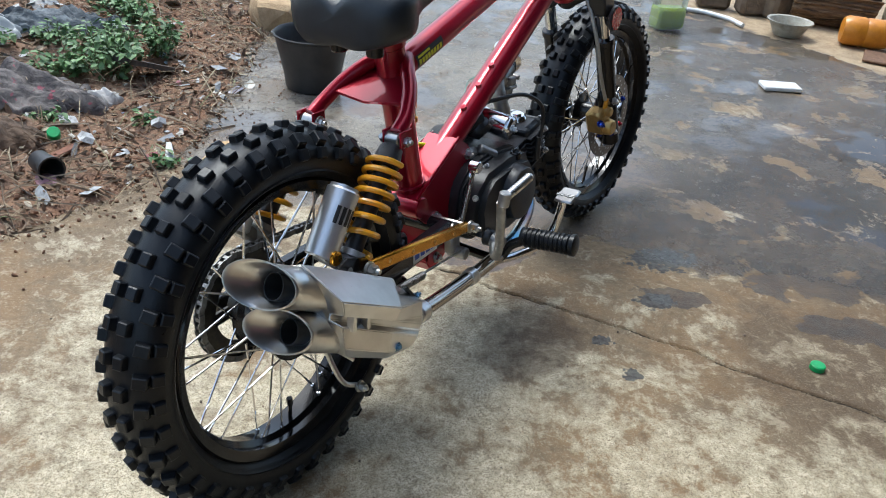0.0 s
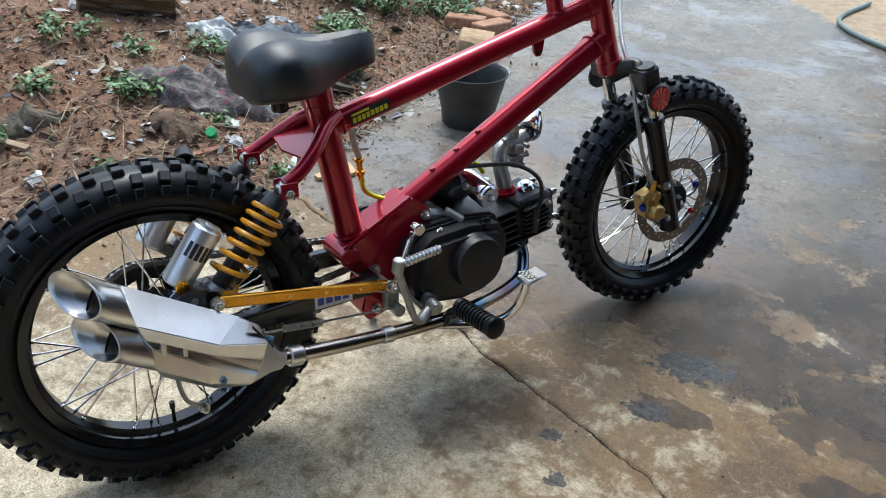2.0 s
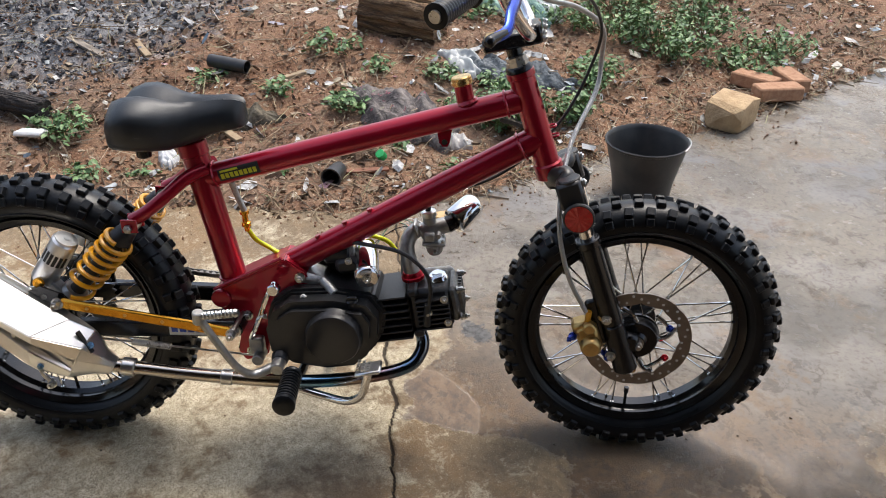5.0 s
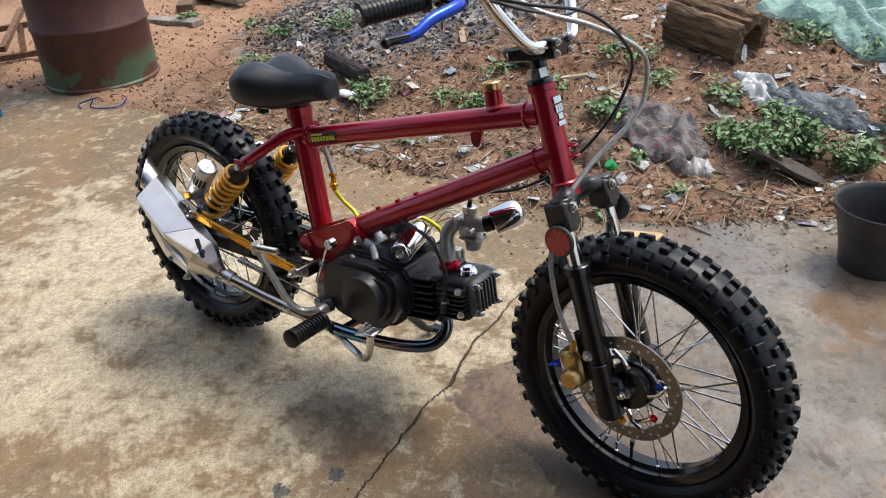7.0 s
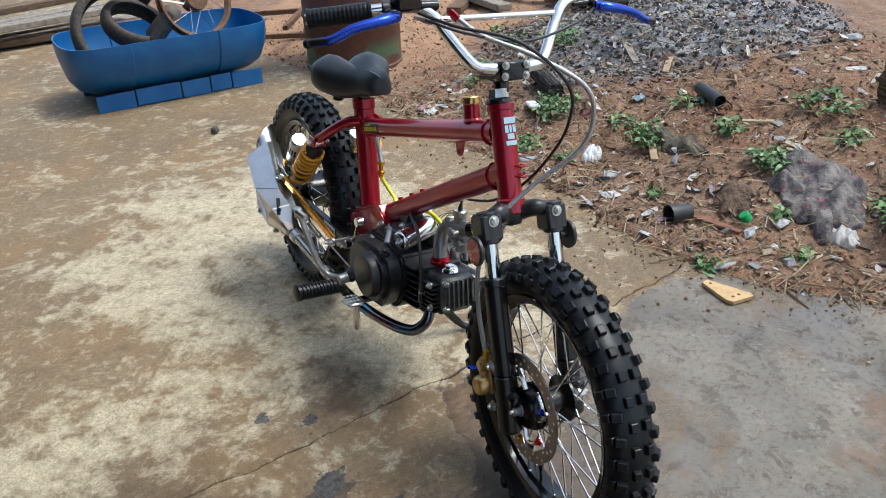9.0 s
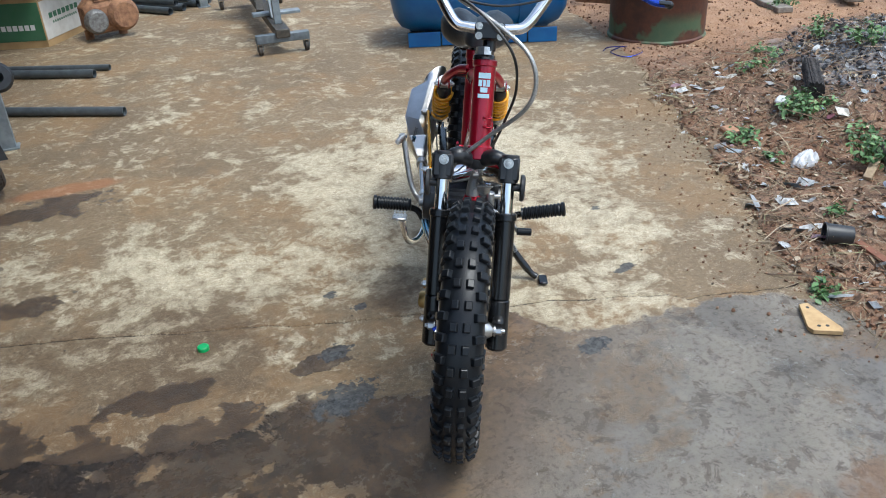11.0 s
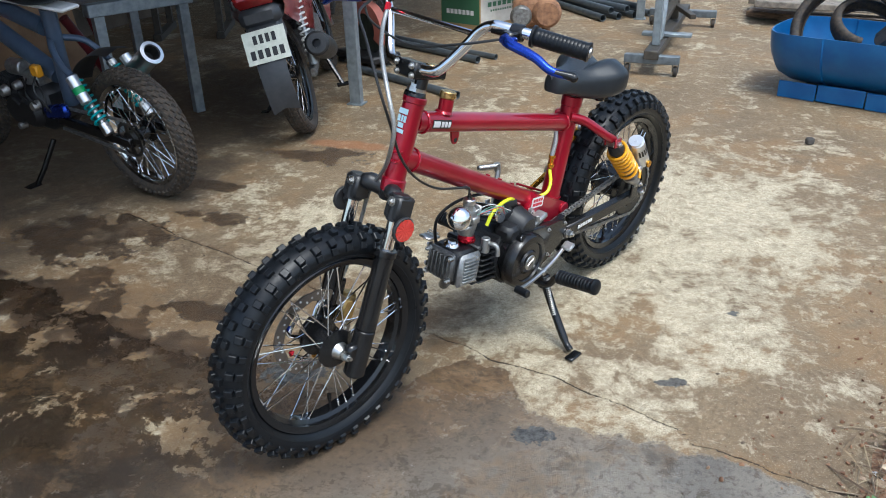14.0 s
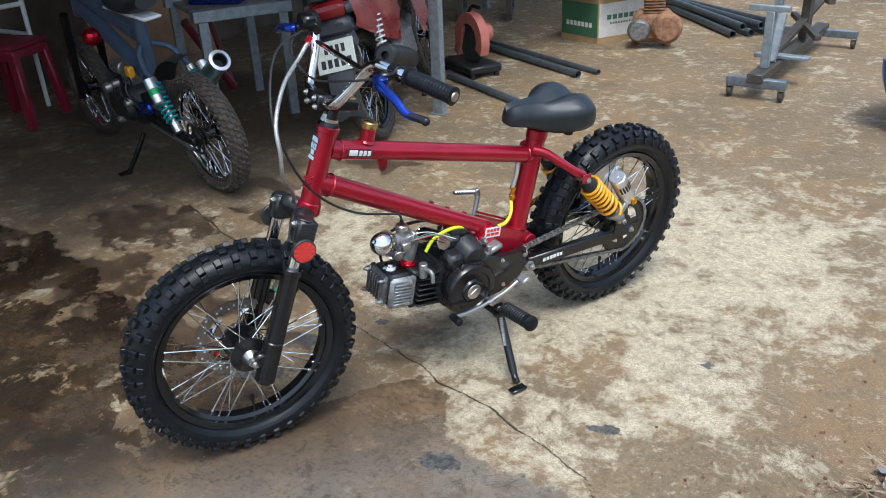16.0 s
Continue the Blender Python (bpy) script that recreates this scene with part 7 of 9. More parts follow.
def log(name, label, p0, p1, r, seed, hollow=False):
    """A rough log with cracked, uneven sides, its grain along its own z axis."""
    p0, p1 = Vector(p0), Vector(p1)
    L = (p1 - p0).length
    rng = random.Random(seed)
    segs, n = 72, 18
    prof = [1 + 0.17 * noise.noise(V(math.cos(k * math.tau / segs) * 1.8, math.sin(k * math.tau / segs) * 1.8, seed)) - 0.085 * (rng.random() < 0.30) for k in range(segs)]
    bm = bmesh.new()
    rings = []
    for i in range(n + 1):
        rings.append([V(math.cos(k * math.tau / segs), math.sin(k * math.tau / segs), 0) * r * prof[k] * (1 + 0.10 * noise.noise(V(i * 0.35, k * 0.30, seed)) + 0.04 * noise.noise(V(i * 1.1, k * 1.4, seed)))
                      + V(0, 0, L * i / n + (0.03 * noise.noise(V(k * 0.4, seed, 0)) if i in (0, n) else 0)) for k in range(segs)])
    if hollow:
        rings += [[V(math.cos(k * math.tau / segs), math.sin(k * math.tau / segs), 0) * r * q * prof[k] + V(0, 0, L - dep) for k in range(segs)] for q, dep in ((0.62, 0.0), (0.5, r * 0.9))]
    loft(bm, rings)
    m = Matrix.Translation(p0) @ frame_of(p1 - p0).to_4x4()
    return tagged(part(name, bm, LOG_WOOD.mat, m=m, angle=50), label, "log")


LOG_WOOD = Nodes("cracked_log")
_lm = LOG_WOOD.tree.nodes.new("ShaderNodeMapping")
_lm.inputs["Scale"].default_value = (9.0, 9.0, 1.0)
LOG_WOOD.link(LOG_WOOD.co, _lm.inputs["Vector"])
_lg, _lf = LOG_WOOD.noise(3.0, 8, 0.7, 0.5, _lm.outputs[0]), LOG_WOOD.noise(9.0, 6, 0.7, 0.2, _lm.outputs[0])
_lc = LOG_WOOD.mix(LOG_WOOD.ramp(_lg, (0.38, 0.0), (0.60, 1.0)), (0.030, 0.018, 0.011), (0.235, 0.128, 0.058))
_lc = LOG_WOOD.mix(LOG_WOOD.ramp(_lf, (0.50, 0.0), (0.62, 0.8)), _lc, (0.31, 0.20, 0.105))
LOG_WOOD.put(Base_Color=_lc, Roughness=0.85, Normal=LOG_WOOD.bump(_lf, 0.7, 0.012, LOG_WOOD.bump(_lg, 1.0, 0.03)))
OLD_WOOD = Nodes("weathered_wood")
_mp = OLD_WOOD.tree.nodes.new("ShaderNodeMapping")
_mp.inputs["Scale"].default_value = (1.0, 1.0, 9.0)
_mp.inputs["Rotation"].default_value = (0.3, 0.9, 0.2)
OLD_WOOD.link(OLD_WOOD.co, _mp.inputs["Vector"])
_g = OLD_WOOD.noise(14.0, 6, 0.7, 0.4, _mp.outputs[0])
OLD_WOOD.put(Base_Color=OLD_WOOD.mix(OLD_WOOD.ramp(_g, (0.36, 0.0), (0.64, 1.0)), (0.20, 0.125, 0.070), (0.055, 0.036, 0.024)), Roughness=0.85, Normal=OLD_WOOD.bump(_g, 0.8, 0.02))
GREY_WOOD = stuff("grey_plank", (0.30, 0.26, 0.21), (0.14, 0.12, 0.10), 0.85, 0, 22, 0.6, 90, 0.006)
PALE_WOOD = stuff("pale_plank", (0.42, 0.32, 0.20), (0.28, 0.20, 0.12), 0.8, 0, 22, 0.4, 90, 0.005)
CHARRED = stuff("charred_wood", (0.020, 0.018, 0.017), (0.06, 0.05, 0.045), 0.9, 0, 40, 0.8, 120, 0.01)
log("log", "weathered brown stump of a thick log", (-1.95, 2.71, 0.310), (-1.73, 2.99, 0.262), 0.125, 3, True)
log("log", "hollow old log lying on bare earth", (-3.75, 0.52, 0.33), (-3.18, 0.78, 0.33), 0.115, 5, True)
charred_log = log("log", "short piece of black charred log", (-1.86, 1.10, 0.15), (-1.68, 1.32, 0.12), 0.040, 8)
charred_log.data.materials[0] = CHARRED


def plank(label, p0, p1, w, h, material, name="plank", group=""):
    bm = bmesh.new()
    beam(bm, p0, p1, w, h, bevel=min(w, h) * 0.12)
    return tagged(part(name, bm, material), label, "plank", group)


def lay(x, y, length, turn, w, h, material, label, name="plank", lift=0.0):
    d = V(math.cos(radians(turn)), math.sin(radians(turn)), 0) * length / 2
    a, b = V(x, y, 0) - d, V(x, y, 0) + d
    for p in (a, b):
        p.z = max(earth(p.x, p.y), 0.0 if p.x > yard_edge(p.y) else -1) + h / 2 + lift
    return plank(label, a, b, w, h, material, name)


lay(-2.10, 1.50, 0.20, 40, 0.035, 0.010, GREY_WOOD, "grey wooden slat on the ash heap", "slat")
lay(-2.02, 1.72, 0.15, 15, 0.03, 0.012, PALE_WOOD, "pale wooden slat on the ash heap", "slat")
lay(-1.60, 2.27, 0.12, 100, 0.028, 0.016, PALE_WOOD, "pale wooden slat on the earth", "slat")
lay(-0.90, 2.36, 0.17, 85, 0.026, 0.010, stuff("red_wood", (0.22, 0.09, 0.05), (0.14, 0.06, 0.035), 0.8), "reddish wooden slat on the earth", "slat")
lay(-1.32, 1.95, 0.13, 30, 0.03, 0.014, PALE_WOOD, "pale splintered slat on the earth", "slat")
lay(-1.10, 3.08, 0.10, 60, 0.02, 0.01, GREY_WOOD, "grey slat on the earth", "slat")
lay(-2.95, -0.30, 0.45, 70, 0.10, 0.035, GREY_WOOD, "grey weathered board on bare earth", "board")
for i, (x, y, L, t) in enumerate(((-3.6, -0.5, 0.7, 20), (-3.5, -0.25, 0.6, 60), (-3.85, 0.05, 0.8, 100), (-4.0, -0.6, 1.0, 40), (-3.7, 0.35, 0.45, 75), (-4.3, 0.2, 1.1, 85))):
    lay(x, y, L, t, 0.11, 0.05, GREY_WOOD if i % 2 else OLD_WOOD.mat, "rough board from a woodpile on the earth", "board", 0.03 * (i % 3))
bm = bmesh.new()
box(bm, (-1.225, 1.34, 0.018), (0.12, 0.06, 0.03), Matrix.Rotation(radians(80), 3, "Z"), 0.008)
BRICK = stuff("clay_brick", (0.42, 0.235, 0.135), (0.29, 0.145, 0.08), 0.9, 0, 40, 0.5, 160, 0.004)
tagged(part("brick", bm, BRICK), "broken red clay brick at the edge of the earth", "brick", "bricks on the ground")
for x, y, t, z in ((-1.06, 4.22, 20, 0.04), (-0.90, 4.20, 75, 0.04), (-1.0, 4.36, -15, 0.04)):
    bm = bmesh.new()
    box(bm, (x, y, max(0, earth(x, y)) + z), (0.20, 0.09, 0.06), Matrix.Rotation(radians(t), 3, "Z"), 0.007)
    tagged(part("brick", bm, BRICK), "red clay brick lying by the rock", "brick", "bricks on the ground")
bm = bmesh.new()
bmesh.ops.create_icosphere(bm, subdivisions=2, radius=0.11)
for v in bm.verts:
    q = V(*(math.copysign(abs(c / 0.11) ** 0.55, c) for c in v.co)) * 0.11
    v.co = Matrix.Translation((-0.78, 3.86, 0.055)) @ Matrix.Rotation(0.5, 4, "Z") @ V(q.x * 0.85 + 0.02 * noise.noise(q * 14), q.y * 1.0 + 0.02 * noise.noise(q * 11 + V(5, 0, 0)), q.z * 0.62 + 0.018 * noise.noise(q * 12 + V(0, 7, 0)))
tagged(part("rock", bm, stuff("tan_rock", (0.48, 0.34, 0.19), (0.32, 0.21, 0.11), 0.9, 0, 18, 0.6, 90, 0.01), angle=22), "tan rock at the edge of the concrete", "rock")

# black bucket
bucket = tagged(empty("bucket", Matrix.Translation((-0.405, 3.185, 0.001))), "black plastic bucket standing on the wet concrete", "bucket")
bm = bmesh.new()
lathe(bm, [(0.004, 0.0), (0.092, 0.0), (0.096, 0.006), (0.101, 0.05), (0.118, 0.128), (0.120, 0.133), (0.131, 0.184), (0.136, 0.187), (0.138, 0.194), (0.135, 0.197), (0.131, 0.194), (0.127, 0.182), (0.096, 0.05), (0.090, 0.010), (0.004, 0.008)], (0, 0, 0), (0, 0, 1), 48)
part("bucket_body", bm, stuff("bucket_plastic", (0.024, 0.025, 0.026), (0.055, 0.05, 0.045), 0.45, 0, 12, 0.15, 200, 0.002), bucket)
bm = bmesh.new()
tube(bm, [V(0.139 * math.cos(a), 0.139 * math.sin(a), 0.186 + 0.012 * math.sin(a * 2)) for a in np.linspace(0.4, 0.4 + math.pi, 24)], 0.0025, 6)
part("bail", bm, STEEL, bucket, "thin wire bail")
# black plastic beaker on its side, and a piece of black pipe
bm = bmesh.new()
a = V(-0.862, 2.235, 0.045)
lathe(bm, [(0.001, 0.0), (0.026, 0.0), (0.028, 0.004), (0.033, 0.078), (0.036, 0.080), (0.036, 0.085), (0.031, 0.084), (0.026, 0.008), (0.001, 0.006)], a + V(-0.03, 0.03, 0), (0.75, -0.55, 0.02), 28)
tagged(part("beaker", bm, PLASTIC), "black plastic beaker lying on the earth", "beaker")
bm = bmesh.new()
a, b = V(-1.76, 1.97, 0.21), V(-1.64, 2.10, 0.20)
lathe(bm, [(0.024, 0.0), (0.027, 0.0), (0.027, 0.175), (0.024, 0.175)], a, b - a, 24, True)
tagged(part("pipe_end", bm, PLASTIC), "short black plastic pipe on the earth", "pipe")
bm = bmesh.new()
outline = curve([(-0.13, 0.0, 0), (-0.11, 0.045, 0), (-0.03, 0.036, 0), (0.05, 0.048, 0), (0.12, 0.03, 0), (0.13, 0, 0), (0.11, -0.035, 0), (0.03, -0.045, 0), (-0.05, -0.03, 0), (-0.11, -0.04, 0), (-0.13, 0, 0)], 4)[:-1]
m = Matrix.Translation((-0.955, 3.025, 0.055)) @ Matrix.Rotation(radians(75), 4, "Z") @ Matrix.Rotation(radians(22), 4, "Y")
loft(bm, [[m @ (p + V(0, 0, z)) for p in outline] for z in (0, 0.016)])
tagged(part("sandal_sole", bm, RUBBER_OLD), "lost black rubber sandal sole on the earth", "sandal")
bm = bmesh.new()
box(bm, (-1.557, 1.262, earth(-1.557, 1.262) + 0.03), (0.15, 0.055, 0.022), Matrix.Rotation(radians(40), 3, "Z") @ Matrix.Rotation(radians(-10), 3, "Y"), 0.008)
tagged(part("tile_shard", bm, WHITE_PRINT), "white glazed shard on the earth", "shard")
bm = bmesh.new()
cyl(bm, (-0.955, 2.445, 0.030), (-0.945, 2.430, 0.052), 0.018, seg=20, bevel=0.002)
CAP_GREEN = stuff("green_cap", (0.02, 0.36, 0.10), (0.015, 0.28, 0.07), 0.4)
tagged(part("bottle_cap", bm, CAP_GREEN), "green plastic bottle cap on the earth", "bottle cap", "green caps")
bm = bmesh.new()
lathe(bm, [(0.001, 0.012), (0.013, 0.012), (0.0155, 0.010), (0.016, 0.0), (0.013, 0.0), (0.012, 0.008), (0.001, 0.009)], (1.051, 1.893, 0.0008), (0, 0, 1), 22)
tagged(part("bottle_cap", bm, CAP_GREEN), "green plastic bottle cap on the concrete", "bottle cap", "green caps")
bm = bmesh.new()
pts = [(-0.522, 2.458), (-0.498, 2.452), (-0.437, 2.545), (-0.438, 2.565), (-0.50, 2.604), (-0.512, 2.592)]
lo = [bm.verts.new((x, y, 0.003)) for x, y in pts]
hi = [bm.verts.new((x, y, 0.014)) for x, y in pts]
bm.faces.new(list(reversed(lo))), bm.faces.new(hi)
for i in range(6):
    bm.faces.new((lo[i], lo[(i + 1) % 6], hi[(i + 1) % 6], hi[i]))
board = tagged(part("wood_offcut", bm, stuff("yellow_ply", (0.55, 0.37, 0.18), (0.42, 0.27, 0.12), 0.75)), "small yellow plywood offcut on the concrete", "wood offcut")
for x, y in ((-0.465, 2.555), (-0.485, 2.565), (-0.505, 2.475)):
    bm = bmesh.new()
    cyl(bm, (x, y, 0.0135), (x, y, 0.0146), 0.005, seg=10)
    part("hole", bm, BLACK_PRINT, board)
bm = bmesh.new()
box(bm, (-0.682, 0.035, 0.016), (0.036, 0.03, 0.032), Matrix.Rotation(0.5, 3, "Z"), 0.006)
tagged(part("stone", bm, stuff("dark_stone", (0.06, 0.055, 0.05), (0.09, 0.08, 0.07), 0.9)), "small dark stone on the concrete", "stone")

# blue half barrel used as a trough, full of scrap
TROUGH_D = V(-0.925, 0.380, 0).normalized()
TROUGH = Matrix.Translation((-1.058, -0.763, 0)) @ Matrix.Rotation(math.atan2(TROUGH_D.y, TROUGH_D.x), 4, "Z")
BLUE_BARREL = stuff("blue_polythene", (0.008, 0.098, 0.29), (0.015, 0.135, 0.35), 0.36, 0, 9, 0.15, 120, 0.003)
trough = tagged(empty("trough", TROUGH), "halved blue plastic barrel used as a scrap trough", "trough")
bm = bmesh.new()
xs = [(-0.475, 0.0), (-0.472, 0.10), (-0.455, 0.19), (-0.42, 0.245), (-0.36, 0.272), (-0.20, 0.285), (-0.195, 0.278), (0.0, 0.285), (0.195, 0.278), (0.20, 0.285), (0.36, 0.272), (0.42, 0.245), (0.455, 0.19), (0.472, 0.10), (0.475, 0.0)]


def half_rings(inset):
    out = []
    for x, r in xs:
        x, r = x * 1.14, max(0.002, r * 1.05 - inset)
        out.append([V(x * (1 - inset * 1.6), r * math.cos(a), 0.345 + (r * math.sin(a) if math.sin(a) < 0 else 0.02 * math.sin(a))) for a in np.linspace(math.pi, math.tau, 25)])
    return out


loft(bm, half_rings(0.0), False, False)
loft(bm, half_rings(0.006), False, False)
outer, inner = half_rings(0.0), half_rings(0.006)
for e in (0, -1):
    loft(bm, [[r[e] for r in outer], [r[e] for r in inner]], False, False)
part("shell", bm, BLUE_BARREL, trough)
for k in range(5):
    w = (0.20, 0.24, 0.16, 0.12, 0.18)[k]
    x = -0.44 + sum((0.20, 0.24, 0.16, 0.12, 0.18)[:k]) + w / 2
    for s in (-1, 1):
        bm = bmesh.new()
        box(bm, (x, s * 0.20, 0.044 + 0.004 * (k % 2)), (w - 0.006, 0.012, 0.088), bevel=0.003)
        part("skirt_strip", bm, BLUE_BARREL, trough)
for x in (-0.30, 0.30):
    bm = bmesh.new()
    beam(bm, (x, -0.19, 0.035), (x, 0.19, 0.035), 0.06, 0.065, bevel=0.004)
    part("sleeper", bm, OLD_WOOD.mat, trough)


def scrap_tyre(m, R, r, a0, a1, label):
    bm = bmesh.new()
    rings = []
    for a in np.linspace(a0, a1, 26):
        d = V(math.cos(a), math.sin(a), 0)
        rings.append([m @ (d * (R + r * 0.55 * math.cos(b)) + V(0, 0, r * math.sin(b))) for b in np.linspace(-2.2, 2.2, 11)] + [m @ (d * (R + (r - 0.012) * 0.55 * math.cos(b)) + V(0, 0, (r - 0.012) * math.sin(b))) for b in np.linspace(2.2, -2.2, 11)])
    loft(bm, rings)
    return tagged(part("tyre_strip", bm, RUBBER_OLD, angle=50), label, "tyre")


scrap_tyre(TROUGH @ Matrix.Translation((-0.20, -0.06, 0.36)) @ Matrix.Rotation(radians(62), 4, "X") @ Matrix.Rotation(0.5, 4, "Z"), 0.23, 0.06, 0.2, 3.6, "cut length of old black tyre in the trough")
scrap_tyre(TROUGH @ Matrix.Translation((-0.12, 0.04, 0.37)) @ Matrix.Rotation(radians(20), 4, "Y") @ Matrix.Rotation(radians(30), 4, "X"), 0.15, 0.05, 0.0, 5.0, "small worn black tyre in the trough")
swheel = tagged(empty("wheel_scrap", TROUGH @ Matrix.Translation((0.21, 0.02, 0.46)) @ Matrix.Rotation(radians(12), 4, "Z") @ Matrix.Rotation(radians(-18), 4, "X")), "rusty motorbike wheel rim leaning in the trough", "wheel")
RUSTY = stuff("rust_brown", (0.20, 0.11, 0.06), (0.11, 0.06, 0.035), 0.8, 0.2, 40, 0.5, 150, 0.004)
part("rim", rim_mesh(0.20, 0.06, RUSTY), None, swheel)
bm = bmesh.new()
lathe(bm, [(0.02, -0.05), (0.06, -0.045), (0.065, -0.02), (0.045, 0.0), (0.065, 0.02), (0.06, 0.045), (0.02, 0.05)], (0, 0, 0), (0, 1, 0), 28)
part("hub", bm, RUSTY, swheel)
for i in range(9):
    for k, me in enumerate(spoke_meshes(0.06, 0.025, 0.19, radians(28))[:2]):
        part("spoke", me, None, swheel, m=Matrix.Rotation(math.tau * (i + 0.5 * k) / 9, 4, "Y"))
bm = bmesh.new()
beam(bm, TROUGH @ V(-0.05, 0.06, 0.27), TROUGH @ V(0.10, -0.02, 0.44), 0.10, 0.10, bevel=0.03)
tagged(part("scrap_muffler", bm, stuff("grey_scrap", (0.16, 0.13, 0.10), (0.09, 0.08, 0.07), 0.8)), "dull brown scrap part in the trough", "scrap")
# weathered planks stacked behind the trough
for i in range(7):
    p = V(-1.35 + 0.03 * i, -2.55 - 0.17 * (i % 4), 0.045 + 0.055 * (i // 2))
    d = V(-0.93, 0.36 - 0.05 * i, 0).normalized() * (0.95 - 0.05 * i)
    plank("long grey weathered plank in a low stack", p - d, p + d, 0.13, 0.045, GREY_WOOD if i % 3 else OLD_WOOD.mat, group="planks in the stack")
bm = bmesh.new()
for a, b in (((-2.0, -1.15, 0.05), (-2.45, -0.55, 0.05)), ((-2.1, -1.2, 0.18), (-2.55, -0.6, 0.20)), ((-2.0, -1.15, 0.05), (-2.1, -1.2, 0.18)), ((-2.45, -0.55, 0.05), (-2.55, -0.6, 0.20)), ((-2.22, -0.85, 0.05), (-2.32, -0.9, 0.19)), ((-1.95, -0.75, 0.16), (-2.5, -1.0, 0.24))):
    beam(bm, a, b, 0.03, 0.03)
tagged(part("frame_scrap", bm, RUSTY), "rusty welded steel frame lying as scrap", "scrap frame")
bm = bmesh.new()
tube(bm, curve([(-1.50, -0.05, 0.006), (-1.58, -0.10, 0.006), (-1.70, -0.02, 0.006), (-1.66, 0.10, 0.01), (-1.54, 0.12, 0.006), (-1.52, 0.0, 0.008), (-1.62, -0.06, 0.008)], 8), 0.003, 6)
tagged(part("wire_loop", bm, BLUE_ANO), "loop of thin blue wire on the concrete", "wire")

# ---- the open workshop: roof, walls and what stands under it ----
GALV = stuff("galvanised_steel", (0.30, 0.34, 0.36), (0.20, 0.23, 0.25), 0.5, 0.5, 25, 0.15, 200, 0.002)
SHEET = stuff("roof_sheet", (0.17, 0.17, 0.17), (0.10, 0.095, 0.09), 0.55, 0.4, 3, 0.1, 60, 0.004)
WALL = stuff("dark_boarding", (0.13, 0.098, 0.070), (0.06, 0.046, 0.034), 0.9, 0, 3, 0.5, 40, 0.01)
# roof out of view, its edge and height set to shade the floor
bm = bmesh.new()
n = 150
loft(bm, [[V(1.05 + 5.2 * t, -8.0 + 11.2 * k / n, 2.20 + 0.62 * t + 0.018 * (1 if k % 2 else -1) + dz) for k in range(n + 1)] for t, dz in ((0, 0), (1, 0))], False, False)
tagged(part("unseen_roof", bm, SHEET, angle=10), "unseen corrugated sheet roof that shades the workshop", "roof", kind="structure")
# walls added to keep light out of the workshop; the north one is unseen
for nm, a, b in (("wall_east", (4.45, -8.0), (4.45, 3.2)), ("unseen_wall_north", (2.6, 3.2), (4.45, 3.2))):
    bm = bmesh.new()
    beam(bm, (*a, 1.5), (*b, 1.5), 0.12, 3.0)
    tagged(part(nm, bm, WALL), "dark boarded wall added to close off the workshop", "wall", kind="structure")


def post(x, y, label, h=2.5):
    p = tagged(empty("post", Matrix.Translation((x, y, 0))), label, "post", "workshop posts")
    bm = bmesh.new()
    box(bm, (0, 0, h / 2), (0.062, 0.050, h), bevel=0.004)
    part("post_tube", bm, GALV, p)
    bm = bmesh.new()
    box(bm, (0, 0, 0.0035), (0.09, 0.08, 0.006))
    part("foot_plate", bm, GALV, p)
    return p


post(1.605, -0.105, "galvanised square steel post on the concrete")
post(0.335, -2.72, "pale blue galvanised steel post on the concrete")
post(2.95, -3.1, "galvanised square steel post at the back")


def steel_bench(x, y, dx, dy, w, d, h):
    """A low bench of steel angle with a doubled top rail."""
    ux, uy = V(dx, dy, 0).normalized(), V(-dy, dx, 0).normalized()
    m = Matrix((ux, uy, UP)).transposed().to_4x4()
    ob = tagged(empty("steel_bench", Matrix.Translation((x, y, 0)) @ m), "low grey steel bench with doubled top rails", "bench")
    bm = bmesh.new()
    beam(bm, (-0.02, 0, h - 0.03), (w + 0.02, 0, h - 0.03), 0.07, 0.06, bevel=0.003)
    part("top_rail", bm, GALV, ob)
    bm = bmesh.new()
    beam(bm, (-0.02, d, h - 0.03), (w + 0.02, d, h - 0.03), 0.07, 0.06, bevel=0.003)
    part("top_rail", bm, GALV, ob)
    bm = bmesh.new()
    box(bm, (w / 2, d / 2, h - 0.04), (w * 0.9, d - 0.08, 0.03), bevel=0.003)
    part("bench_top", bm, GREY_WOOD, ob, "stained wooden top")
    for px in (0.03, w - 0.03):
        for py in (0.0, d):
            bm = bmesh.new()
            beam(bm, (px, py, 0), (px, py, h - 0.06), 0.05, 0.04, V(0, 1, 0), bevel=0.003)
            beam(bm, (px, py - 0.022, 0.0), (px, py - 0.022, h - 0.06), 0.05, 0.006, V(0, 1, 0))
            part("leg", bm, GALV, ob)
    return ob


steel_bench(2.62, 0.63, -0.22, -0.41, 0.50, 0.62, 0.63)
bm = bmesh.new()
box(bm, (2.80, 0.27, 0.635), (0.30, 0.20, 0.05), Matrix.Rotation(0.4, 3, "Z"), 0.01)
tagged(part("tool_tray", bm, BLUE_ANO), "blue tool tray on the steel bench", "tool tray")

